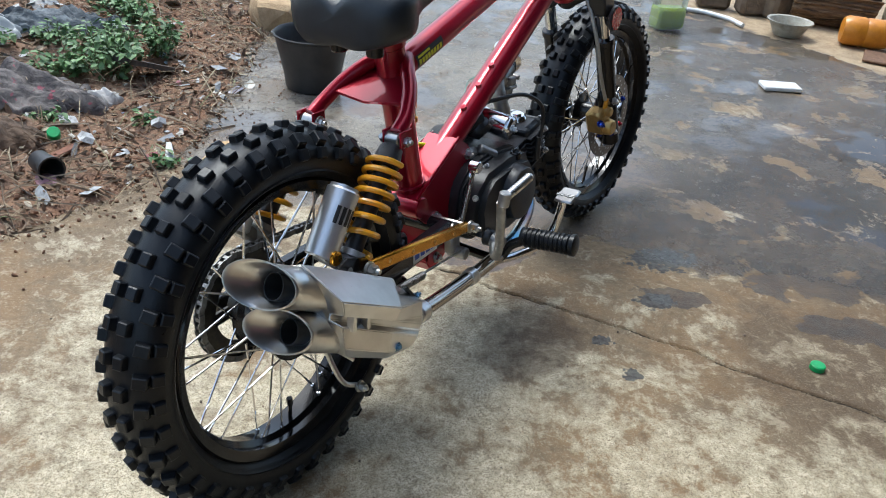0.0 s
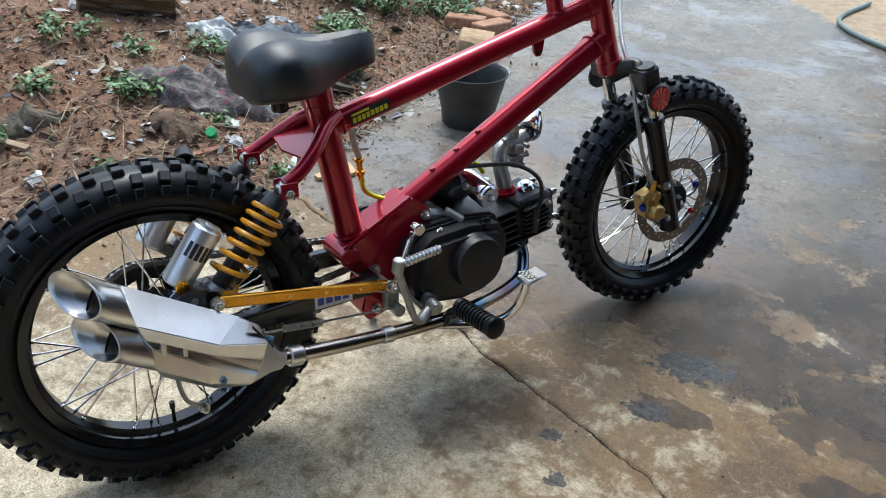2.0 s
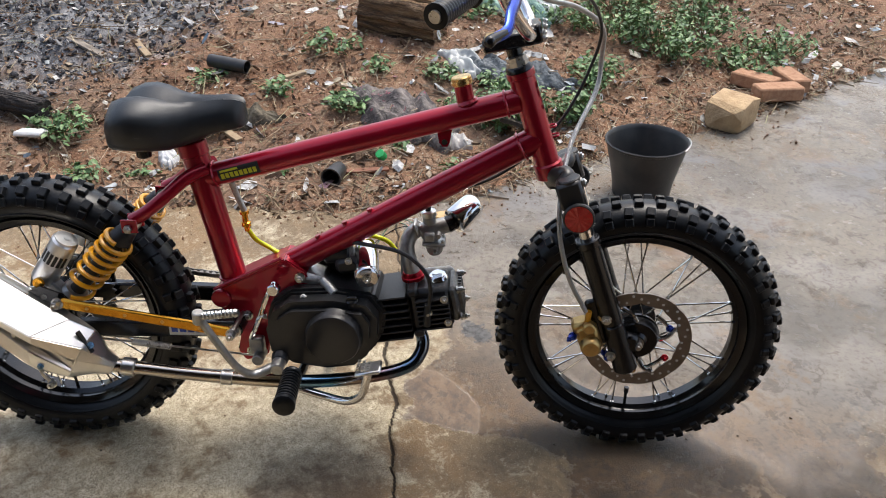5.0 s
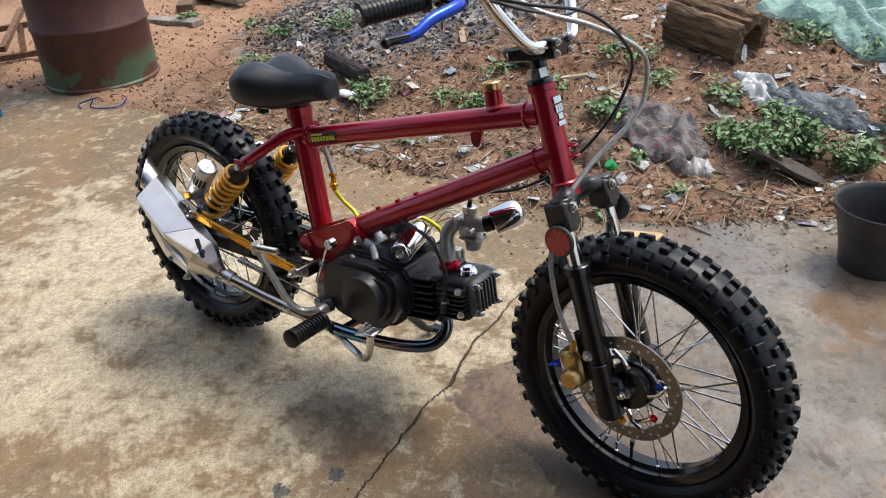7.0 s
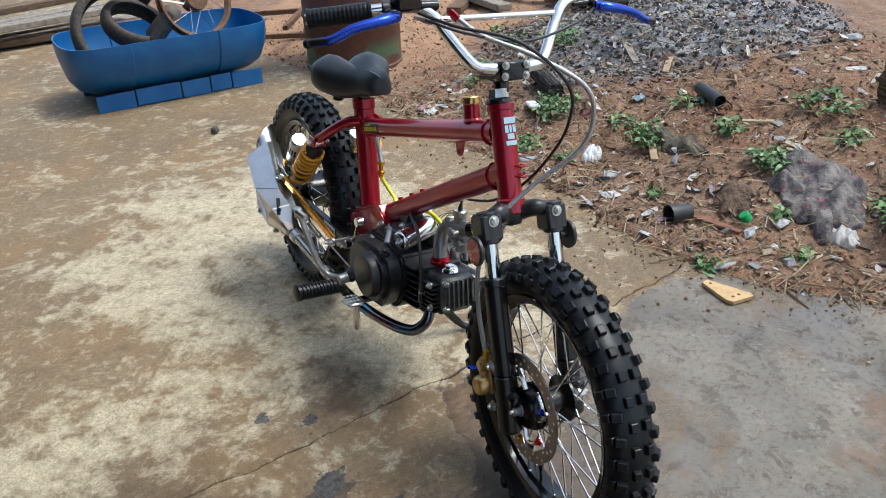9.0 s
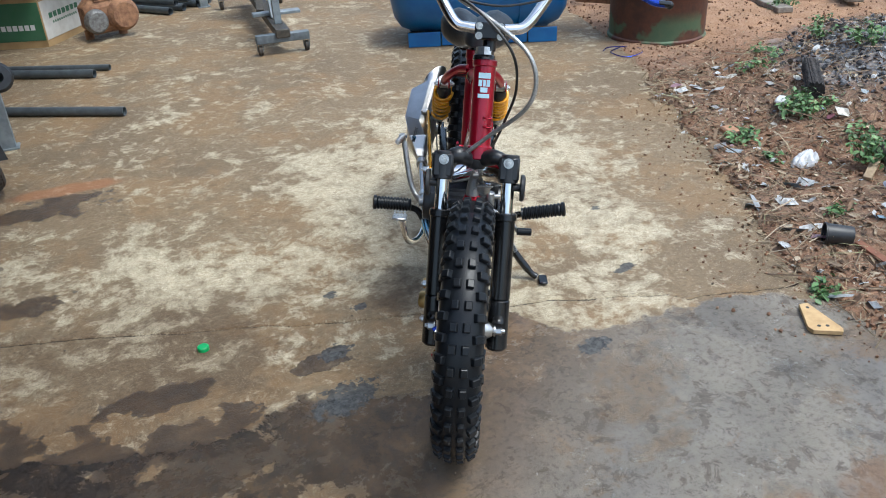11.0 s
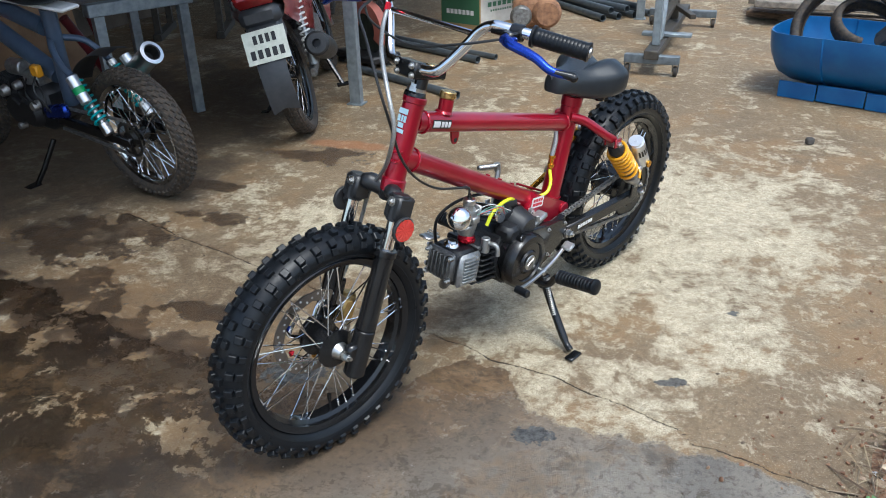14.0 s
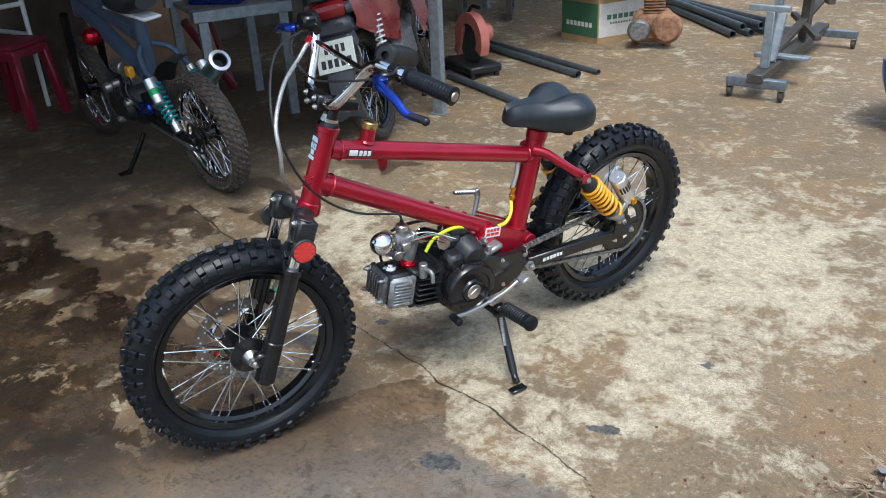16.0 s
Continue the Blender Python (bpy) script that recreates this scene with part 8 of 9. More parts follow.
# cardboard carton, its print as plain shapes
CARD = stuff("cardboard", (0.42, 0.28, 0.13), (0.34, 0.22, 0.10), 0.85, 0, 12, 0.2, 120, 0.003)
CARD_GREEN = stuff("green_board", (0.045, 0.14, 0.065), (0.06, 0.15, 0.08), 0.7, 0, 14, 0.2, 120, 0.003)
CARD_WHITE = stuff("white_board", (0.62, 0.60, 0.54), (0.52, 0.49, 0.43), 0.75, 0, 14, 0.2, 120, 0.003)
M0, ML, MR = V(1.435, -2.03, 0), V(1.776, -2.154, 0), V(1.178, -2.45, 0)
BH = 0.34
carton = tagged(empty("carton"), "printed cardboard carton with green and white sides", "carton")
bm = bmesh.new()
far = ML + MR - M0
loft(bm, [[V(p.x, p.y, z) for p in (M0, MR, far, ML)] for z in (0.0, BH)])
part("carton_body", bm, CARD, carton)
for a, b, mt, nm in ((ML, M0, CARD_GREEN, "green_side"), (M0, MR, CARD_WHITE, "white_side")):
    u = (b - a).normalized()
    nrm = u.cross(UP)
    L = (b - a).length
    rot = Matrix((u, nrm, UP)).transposed()
    c = (a + b) / 2
    bm = bmesh.new()
    box(bm, c + nrm * 0.002 + V(0, 0, 0.165), (L * 0.97, 0.003, 0.24), rot)
    side = part(nm, bm, mt, carton)
    m = Matrix.Translation(c + nrm * 0.0042 + V(0, 0, 0.13 if nm == "green_side" else 0.185)) @ Matrix((u, UP, nrm)).transposed().to_4x4()
    bars(carton, m, L * 0.72, 0.05, [(7, 0.75)], WHITE_PRINT if nm == "green_side" else CARD_GREEN)
    if nm == "white_side":
        bars(carton, m @ Matrix.Translation((0, -0.045, 0)), L * 0.6, 0.022, [(12, 0.6)], CARD_GREEN)
bm = bmesh.new()
for a, b, k in ((ML, M0, 0.10), (M0, MR, 0.13)):
    u = (b - a).normalized()
    nrm = u.cross(UP)
    loft(bm, [[a + V(0, 0, BH), a + V(0, 0, BH + 0.003)], [b + V(0, 0, BH), b + V(0, 0, BH + 0.003)]], False, False)
    loft(bm, [[a + V(0, 0, BH), b + V(0, 0, BH)], [a + nrm * k + V(0, 0, BH + 0.03) + u * 0.02, b + nrm * k + V(0, 0, BH + 0.03) - u * 0.02]], False, False)
part("flap", bm, CARD, carton)

# rusty engine block on the floor
scrap_engine = tagged(empty("scrap_engine", Matrix.Translation((1.06, -2.13, 0.0)) @ Matrix.Rotation(0.35, 4, "Z") @ Matrix.Scale(1.45, 4)), "old rusty motorcycle engine standing on the concrete", "engine")
RUST_ENGINE = stuff("rusty_casting", (0.36, 0.19, 0.10), (0.17, 0.085, 0.05), 0.8, 0.2, 40, 0.6, 120, 0.006)
bm = bmesh.new()
box(bm, (0, 0, 0.10), (0.20, 0.13, 0.15), None, 0.03)
cyl(bm, (-0.06, 0.06, 0.10), (-0.06, 0.10, 0.10), 0.075, 0.065, 24, 0.01)
cyl(bm, (0.08, -0.02, 0.04), (0.08, -0.02, 0.0), 0.02, seg=10)
cyl(bm, (-0.07, 0.0, 0.04), (-0.07, 0.0, 0.0), 0.02, seg=10)
part("crankcase", bm, RUST_ENGINE, scrap_engine)
bm = bmesh.new()
cyl(bm, (0.07, 0.065, 0.09), (0.07, 0.10, 0.09), 0.055, 0.05, 24, 0.008)
part("clutch_cover", bm, ALLOY_OLD, scrap_engine)
bm = bmesh.new()
for k in range(5):
    box(bm, (0.0, 0, 0.17 + 0.014 * k), (0.10, 0.10, 0.006), None, 0.002)
box(bm, (0, 0, 0.20), (0.06, 0.06, 0.09))
part("cylinder", bm, RUST_ENGINE, scrap_engine)

# loose steel pipes
PIPE = stuff("grey_pipe", (0.115, 0.135, 0.150), (0.075, 0.088, 0.098), 0.4, 0.4, 20, 0.1, 150, 0.002)


def pipe(p0, p1, r, label):
    bm = bmesh.new()
    p0, p1 = Vector(p0), Vector(p1)
    L = (p1 - p0).length
    lathe(bm, [(r * 0.86, 0.0), (r, 0.0), (r, L), (r * 0.86, L)], p0, p1 - p0, 20, True)
    return tagged(part("steel_pipe", bm, PIPE), label, "pipe", "steel pipes on the floor")


pipe((1.106, -1.221, 0.018), (2.25, -1.80, 0.018), 0.018, "long thin grey steel pipe on the concrete")
pipe((1.194, -1.103, 0.024), (2.15, -1.62, 0.024), 0.024, "long grey steel pipe on the concrete")
pipe((1.09, -0.304, 0.023), (1.95, -0.79, 0.023), 0.023, "grey steel pipe beside the post")
for k in range(7):
    a, b = V(0.60 - 0.055 * k, -2.56 - 0.045 * k, 0.028 + 0.050 * (k % 2)), V(1.36 + 0.02 * k, -3.50 - 0.035 * k, 0.028 + 0.050 * (k % 2))
    pipe(a, b, 0.027, "grey steel pipe from a bundle on the concrete")

# abrasive cut-off saw
saw = tagged(empty("cutoff_saw", Matrix.Translation((1.90, -0.98, 0)) @ Matrix.Rotation(radians(150), 4, "Z")), "abrasive cut-off saw with a faded red guard", "saw")
SAW_RED = stuff("faded_red", (0.52, 0.17, 0.12), (0.42, 0.13, 0.09), 0.55, 0, 14, 0.1, 150, 0.002)
bm = bmesh.new()
box(bm, (0, 0, 0.055), (0.40, 0.24, 0.05), None, 0.012)
for x in (-0.17, 0.17):
    for y in (-0.09, 0.09):
        cyl(bm, (x, y, 0), (x, y, 0.04), 0.018, seg=10)
part("saw_base", bm, BLACK_ROUGH, saw)
bm = bmesh.new()
arc = [V(0.17 * math.cos(a), 0, 0.17 * math.sin(a)) for a in np.linspace(-0.5, 3.5, 26)]
rings = [[p + V(0.02, y, 0.22) * 1 for p in arc] for y in (-0.03, 0.03)]
inn = [V(0.10 * math.cos(a), 0, 0.10 * math.sin(a)) for a in np.linspace(-0.5, 3.5, 26)]
loft(bm, [[p + V(0.02, -0.03, 0.22) for p in inn], rings[0], rings[1], [p + V(0.02, 0.03, 0.22) for p in inn]], False, False)
beam(bm, (-0.16, 0, 0.10), (-0.08, 0, 0.30), 0.05, 0.06, bevel=0.008)
cyl(bm, (-0.02, 0.03, 0.24), (-0.02, 0.16, 0.24), 0.055, seg=20, bevel=0.008)
part("guard", bm, SAW_RED, saw)
bm = bmesh.new()
cyl(bm, (0.02, -0.004, 0.22), (0.02, 0.004, 0.22), 0.155, seg=40)
part("disc", bm, stuff("abrasive_disc", (0.05, 0.06, 0.04), (0.03, 0.035, 0.03), 0.9), saw)
bm = bmesh.new()
tube(bm, curve([(-0.05, 0.0, 0.32), (0.02, 0.0, 0.42), (0.12, 0.0, 0.43)], 5), 0.012, 10)
part("handle", bm, BLACK, saw)

# rolling frame jig with castors
jig = tagged(empty("rolling_jig", Matrix.Translation((0.116, -1.015, 0)) @ Matrix.Rotation(radians(-94.0), 4, "Z")), "low steel frame jig on castors with a T-shaped rest", "jig")
JIG_GREY = stuff("jig_paint", (0.17, 0.20, 0.22), (0.10, 0.11, 0.12), 0.5, 0.3, 20, 0.15, 150, 0.002)
JIG_DARK = stuff("oily_steel", (0.065, 0.060, 0.052), (0.11, 0.095, 0.075), 0.55, 0.5, 30, 0.3, 150, 0.003)
bm = bmesh.new()
beam(bm, (-0.02, 0, 0.125), (1.55, 0, 0.125), 0.085, 0.05, bevel=0.004)
part("main_beam", bm, JIG_DARK, jig)
bm = bmesh.new()
beam(bm, (0.03, -0.16, 0.095), (0.03, 0.16, 0.095), 0.05, 0.05, bevel=0.004)
part("cross_member", bm, JIG_GREY, jig)
bm = bmesh.new()
beam(bm, (1.50, -0.24, 0.095), (1.50, 0.24, 0.095), 0.05, 0.05, bevel=0.004)
part("cross_member", bm, JIG_GREY, jig)
for x, ys in ((0.03, (-0.14, 0.14)), (1.50, (-0.22, 0.22))):
    for y in ys:
        bm = bmesh.new()
        cyl(bm, (x, y - 0.012, 0.030), (x, y + 0.012, 0.030), 0.030, seg=20, bevel=0.004)
        castor = part("castor", bm, RUBBER_OLD, jig)
        bm = bmesh.new()
        for s in (-1, 1):
            beam(bm, (x, y + s * 0.017, 0.025), (x, y + s * 0.017, 0.072), 0.02, 0.003, V(0, 1, 0))
        part("fork", bm, JIG_GREY, castor)
bm = bmesh.new()
beam(bm, (0.16, 0, 0.15), (0.16, 0, 0.46), 0.045, 0.045, V(0, 1, 0), bevel=0.003)
beam(bm, (0.16, -0.10, 0.475), (0.16, 0.12, 0.475), 0.04, 0.03, bevel=0.003)
beam(bm, (0.30, 0.0, 0.15), (0.42, 0.0, 0.40), 0.04, 0.04, V(0, 1, 0), bevel=0.003)
beam(bm, (0.40, -0.18, 0.165), (0.40, 0.12, 0.165), 0.07, 0.02, bevel=0.003)
part("t_rest", bm, GALV, jig)
bm = bmesh.new()
beam(bm, (0.55, 0.05, 0.15), (1.25, -0.02, 0.34), 0.05, 0.03, bevel=0.003)
beam(bm, (0.7, -0.15, 0.22), (1.2, 0.12, 0.26), 0.04, 0.03, bevel=0.003)
beam(bm, (1.0, 0, 0.15), (1.0, 0, 0.60), 0.05, 0.05, V(0, 1, 0), bevel=0.003)
beam(bm, (1.15, 0.02, 0.15), (1.15, 0.02, 0.85), 0.05, 0.05, V(0, 1, 0), bevel=0.003)
box(bm, (1.0, 0.0, 0.50), (0.16, 0.12, 0.20), None, 0.02)
part("clamp_tower", bm, JIG_DARK, jig)

# dark machines at the back
for x, y, w, d, h in ((2.75, -2.75, 0.5, 0.4, 0.85), (3.6, -1.6, 0.55, 0.5, 0.9), (2.2, -4.2, 0.9, 0.5, 0.5), (-0.2, -4.6, 1.2, 0.5, 0.45)):
    st = tagged(empty("machine_stand", Matrix.Translation((x, y, 0)) @ Matrix.Rotation(0.4, 4, "Z")), "dark steel machine stand at the back of the workshop", "machine stand", "machine stands")
    bm = bmesh.new()
    box(bm, (0, 0, h - 0.06), (w, d, 0.12), None, 0.01)
    box(bm, (0, 0, h + 0.10), (w * 0.5, d * 0.5, 0.2), None, 0.03)
    part("machine_body", bm, JIG_DARK, st)
    for sx in (-1, 1):
        bm = bmesh.new()
        for sy in (-1, 1):
            beam(bm, (sx * w * 0.42, sy * d * 0.42, 0.02), (sx * w * 0.42, sy * d * 0.42, h - 0.1), 0.045, 0.045, V(0, 1, 0))
        beam(bm, (sx * w * 0.42, -d * 0.55, 0.025), (sx * w * 0.42, d * 0.55, 0.025), 0.06, 0.05, bevel=0.004)
        part("leg_frame", bm, JIG_DARK, st)

# plywood sheet, a red bicycle frame and a white chair frame behind the bench
bm = bmesh.new()
beam(bm, (3.55, 0.62, 0.46), (3.62, -0.35, 0.46), 0.014, 0.92, V(0.12, 0, 1), 0.002)
tagged(part("plywood_sheet", bm, stuff("brown_ply", (0.30, 0.17, 0.085), (0.20, 0.11, 0.055), 0.8, 0, 8, 0.2, 120, 0.003)), "brown plywood sheet leaning behind the steel bench", "plywood")
cycle = tagged(empty("bicycle_frame"), "dark red bicycle frame leaning under the steel bench", "bicycle frame")
for nm, a, b, r in (("main_tube", (3.05, 0.34, 0.50), (2.98, 0.10, 0.06), 0.026), ("stay_tube", (3.02, 0.10, 0.28), (3.16, 0.40, 0.05), 0.016), ("seat_tube", (3.10, 0.14, 0.62), (2.98, 0.10, 0.06), 0.018)):
    bm = bmesh.new()
    cyl(bm, a, b, r, seg=16, bevel=0.002)
    part(nm, bm, stuff("maroon_paint", (0.17, 0.016, 0.026), (0.12, 0.012, 0.02), 0.4), cycle)
chair = tagged(empty("chair_frame"), "white steel chair frame standing against the wall", "chair")
for a, b in (((3.95, 1.15, 0.0), (3.95, 1.15, 0.82)), ((3.95, 0.74, 0.0), (3.95, 0.74, 0.82)), ((3.95, 1.15, 0.80), (3.95, 0.74, 0.80)), ((3.95, 1.15, 0.62), (3.95, 0.74, 0.62)), ((3.95, 1.15, 0.44), (4.30, 1.15, 0.44)), ((3.95, 0.74, 0.44), (4.30, 0.74, 0.44)), ((4.30, 1.15, 0.0), (4.30, 1.15, 0.44)), ((4.30, 0.74, 0.0), (4.30, 0.74, 0.44))):
    bm = bmesh.new()
    cyl(bm, a, b, 0.014, seg=12)
    part("frame_tube", bm, WHITE_PRINT, chair)

# maroon plastic stool behind the second bike
stool = tagged(empty("stool", Matrix.Translation((3.80, 1.00, 0)) @ Matrix.Rotation(0.4, 4, "Z")), "dark red plastic stool on the concrete", "stool")
STOOL = stuff("maroon_plastic", (0.22, 0.012, 0.030), (0.16, 0.01, 0.022), 0.4)
bm = bmesh.new()
box(bm, (0, 0, 0.45), (0.34, 0.34, 0.03), None, 0.012)
box(bm, (0, 0, 0.41), (0.32, 0.32, 0.06), None, 0.012)
part("seat", bm, STOOL, stool)
for sx in (-1, 1):
    for sy in (-1, 1):
        bm = bmesh.new()
        beam(bm, (sx * 0.17, sy * 0.17, 0), (sx * 0.135, sy * 0.135, 0.42), 0.05, 0.05, V(0, 1, 0), bevel=0.008)
        part("leg", bm, STOOL, stool)


# second mini bike: blue-grey frame, teal springs, trials tyres
def second_bike():
    head = math.atan2(-0.35, 1.29)
    B = Matrix.Translation((1.89, 1.275, 0)) @ Matrix.Rotation(head, 4, "Z") @ Matrix.Rotation(radians(-7), 4, "X")
    bike = tagged(empty("minibike", B), "blue grey custom mini motorbike with silver muffler on its stand", "motorbike")
    paint = stuff("blue_grey_paint", (0.070, 0.100, 0.150), (0.055, 0.080, 0.125), 0.38, 0.1, 20, 0.05, 200, 0.001, Coat_Weight=0.3)
    teal = stuff("teal_spring", (0.02, 0.36, 0.38), (0.015, 0.28, 0.30), 0.35)
    P = lambda name, bm, mt, label="", parent=bike: part(name, bm, mt, parent, label)
    rw = wheel(bike, "rear_wheel", Matrix.Translation((0, 0, 0.272)), 0.272, 0.208, 0.080, "trials", 54, 0.006, rim_mat=CHROME, tyre_mat=RUBBER_OLD)
    sprocket(rw, 0.062, 0.070)
    fw = wheel(bike, "front_wheel", Matrix.Translation((1.27, 0, 0.272)), 0.272, 0.215, 0.065, "trials", 54, 0.005, rim_mat=CHROME, tyre_mat=RUBBER_OLD)
    bm = bmesh.new()
    cyl(bm, (0.42, 0, 0.66), (1.02, 0, 0.80), 0.034, seg=18)
    P("top_tube", bm, paint)
    bm = bmesh.new()
    cyl(bm, (0.44, 0, 0.46), (1.02, 0, 0.74), 0.036, seg=18)
    P("down_tube", bm, paint)
    bm = bmesh.new()
    cyl(bm, (0.36, 0, 0.74), (0.42, 0, 0.34), 0.030, seg=18)
    P("seat_tube", bm, paint)
    bm = bmesh.new()
    cyl(bm, (0.99, 0, 0.86), (1.05, 0, 0.68), 0.030, seg=18)
    P("head_tube", bm, paint)
    for s in (-1, 1):
        bm = bmesh.new()
        tube(bm, curve([(0.38, s * 0.02, 0.62), (0.30, s * 0.07, 0.60), (0.24, s * 0.09, 0.55), (0.20, s * 0.09, 0.52)], 5), 0.013, 10)
        P("shock_stay", bm, paint)
        top, low = V(0.20, s * 0.09, 0.52), V(0.07, s * 0.10, 0.32)
        ax = (low - top).normalized()
        bm = bmesh.new()
        cyl(bm, top, low, 0.012, seg=12)
        cyl(bm, low - ax * 0.03, low + ax * 0.02, 0.020, seg=14, bevel=0.003)
        cyl(bm, top, top + ax * 0.03, 0.020, seg=14, bevel=0.003)
        shock = P("shock_absorber", bm, STEEL)
        bm = bmesh.new()
        tube(bm, helix(top + ax * 0.03, low - ax * 0.03, 0.026, 8, 14), 0.005, 7)
        P("spring", bm, teal, "teal coil spring", shock)
        bm = bmesh.new()
        cyl(bm, top + V(-0.05, s * 0.035, 0.015), top + V(-0.11, s * 0.04, -0.08), 0.022, seg=18, bevel=0.003)
        P("canister", bm, SILVER, "silver gas canister", shock)
        bm = bmesh.new()
        ca, cb = top + V(-0.05, s * 0.035, 0.015), top + V(-0.11, s * 0.04, -0.08)
        cyl(bm, ca.lerp(cb, 0.42), ca.lerp(cb, 0.66), 0.0228, seg=18)
        P("canister_band", bm, CAP_GREEN, "green band", shock)
        bm = bmesh.new()
        beam(bm, (0.42, s * 0.075, 0.30), (-0.04, s * 0.085, 0.272), 0.022, 0.04, bevel=0.004)
        P("swing_arm", bm, BLACK)
        bm = bmesh.new()
        cyl(bm, (1.06, s * 0.075, 0.70), (1.24, s * 0.075, 0.24), 0.020, seg=14)
        P("fork_leg", bm, BLACK)
    bm = bmesh.new()
    rings = []
    for k in range(11):
        t = k / 10
        x, z, w = 0.22 + 0.42 * t, 0.79 + 0.03 * (2 * t - 1) ** 2 - 0.012 * t, 0.088 * (1 - 0.45 * t) * (0.4 + 0.6 * min(1, 5 * min(t + 0.05, 1.05 - t)))
        rings.append([V(x, w * math.cos(a), z + 0.030 * math.sin(a)) for a in np.linspace(0, math.tau, 14, endpoint=False)])
    loft(bm, rings)
    P("seat", bm, LEATHER, "long black saddle")
    bm = bmesh.new()
    beam(bm, (0.20, 0, 0.752), (0.62, 0, 0.768), 0.085, 0.014, bevel=0.006)
    P("seat_base", bm, WHITE_PRINT, "white saddle base")
    bm = bmesh.new()
    rings = []
    for k in range(12):
        a = 0.55 + 1.1 * k / 11
        c = V(0.02 + 0.33 * math.cos(a), 0, 0.29 + 0.33 * math.sin(a))
        rings.append([c + V(0, y, -0.25 * abs(y)) for y in np.linspace(-0.055, 0.055, 7)])
    loft(bm, rings, False, False)
    P("rear_mudguard", bm, PLASTIC, "short black mudguard")
    bm = bmesh.new()
    box(bm, (0.60, 0, 0.33), (0.26, 0.20, 0.20), None, 0.04)
    cyl(bm, (0.56, 0.09, 0.32), (0.56, 0.125, 0.32), 0.07, 0.06, 24, 0.008)
    cyl(bm, (0.66, -0.12, 0.32), (0.66, 0.12, 0.32), 0.06, seg=20, bevel=0.006)
    P("crankcase", bm, BLACK_ROUGH, "dark oily engine case")
    for q, r in (((0.50, 0.36), 0.022), ((0.70, 0.40), 0.026), ((0.66, 0.25), 0.018), ((0.58, 0.44), 0.020)):
        bm = bmesh.new()
        cyl(bm, (q[0], 0.095, q[1]), (q[0], 0.128, q[1]), r, r * 0.85, 16, 0.003)
        P("engine_cover", bm, ALLOY)
    bm = bmesh.new()
    for k in range(7):
        box(bm, (0.75 + 0.013 * k, 0, 0.37 + 0.002 * k), (0.006, 0.12, 0.12), Matrix.Rotation(-0.15, 3, "Y"), 0.001)
    box(bm, (0.80, 0, 0.375), (0.14, 0.08, 0.08), Matrix.Rotation(-0.15, 3, "Y"))
    P("cylinder", bm, BLACK_ROUGH)
    bm = bmesh.new()
    cyl(bm, (0.62, 0.03, 0.48), (0.72, 0.03, 0.48), 0.035, seg=16, bevel=0.005)
    box(bm, (0.55, 0.03, 0.45), (0.10, 0.08, 0.06), None, 0.01)
    P("carburettor", bm, ALLOY)
    bm = bmesh.new()
    ball(bm, (0.80, 0.07, 0.62), 0.045)
    P("red_filter", bm, RED_ANO, "shiny red filter")
    bm = bmesh.new()
    box(bm, (0.47, 0.07, 0.50), (0.05, 0.03, 0.05), None, 0.006)
    P("coil", bm, YELLOW_SPRING, "yellow ignition coil")
    rr = random.Random(12)
    for k in range(6):
        bm = bmesh.new()
        a, b = V(0.48 + 0.05 * k, 0.06, 0.50 - 0.02 * k), V(0.42 + 0.03 * k, 0.10, 0.34)
        tube(bm, curve([a, a.lerp(b, 0.5) + V(rr.uniform(-0.06, 0.06), rr.uniform(0.01, 0.06), rr.uniform(-0.05, 0.05)), b], 6), 0.004, 6)
        P("wire", bm, CABLE)
    bm = bmesh.new()
    tube(bm, curve([(0.80, -0.05, 0.30), (0.78, -0.09, 0.22), (0.62, -0.12, 0.20), (0.40, -0.13, 0.28), (0.20, -0.13, 0.42)], 6), 0.016, 12)
    P("exhaust_pipe", bm, CHROME)
    bm = bmesh.new()
    a, b = V(0.22, -0.13, 0.40), V(-0.02, -0.135, 0.56)
    L = (b - a).length
    lathe(bm, [(0.03, 0), (0.042, 0.03), (0.042, L - 0.02), (0.047, L - 0.004), (0.047, L), (0.033, L + 0.002), (0.031, L * 0.8), (0.001, L * 0.8)], a, b - a, 28)
    muf = P("silencer", bm, BRUSHED, "polished silver muffler")
    bm = bmesh.new()
    lathe(bm, [(0.030, L * 0.80), (0.0305, L * 0.985), (0.029, L * 0.985), (0.028, L * 0.82), (0.001, L * 0.81)], a, b - a, 24)
    P("throat", bm, BLACK_PRINT, "dark inside of the muffler", muf)
    bm = bmesh.new()
    tube(bm, curve([(0.98, -0.33, 0.98), (0.99, -0.15, 0.98), (1.0, 0, 0.92), (0.99, 0.15, 0.98), (0.98, 0.33, 0.98)], 6), 0.011, 10)
    P("handlebar", bm, CHROME)
    for s in (-1, 1):
        bm = bmesh.new()
        cyl(bm, (0.98, s * 0.22, 0.982), (0.978, s * 0.34, 0.98), 0.017, seg=14, bevel=0.003)
        P("grip", bm, RUBBER)
    bm = bmesh.new()
    tube(bm, [(0.50, 0.09, 0.20), (0.53, 0.16, 0.09), (0.555, 0.20, 0.030)], 0.011, 10)
    box(bm, (0.56, 0.22, 0.028), (0.05, 0.06, 0.008), None, 0.003)
    P("side_stand", bm, BLACK)
    bm = bmesh.new()
    box(bm, (0.40, 0.085, 0.34), (0.16, 0.03, 0.06), Matrix.Rotation(0.2, 3, "Y"), 0.012)
    P("chain_guard", bm, BLUE_ANO, "blue anodised chain guard")
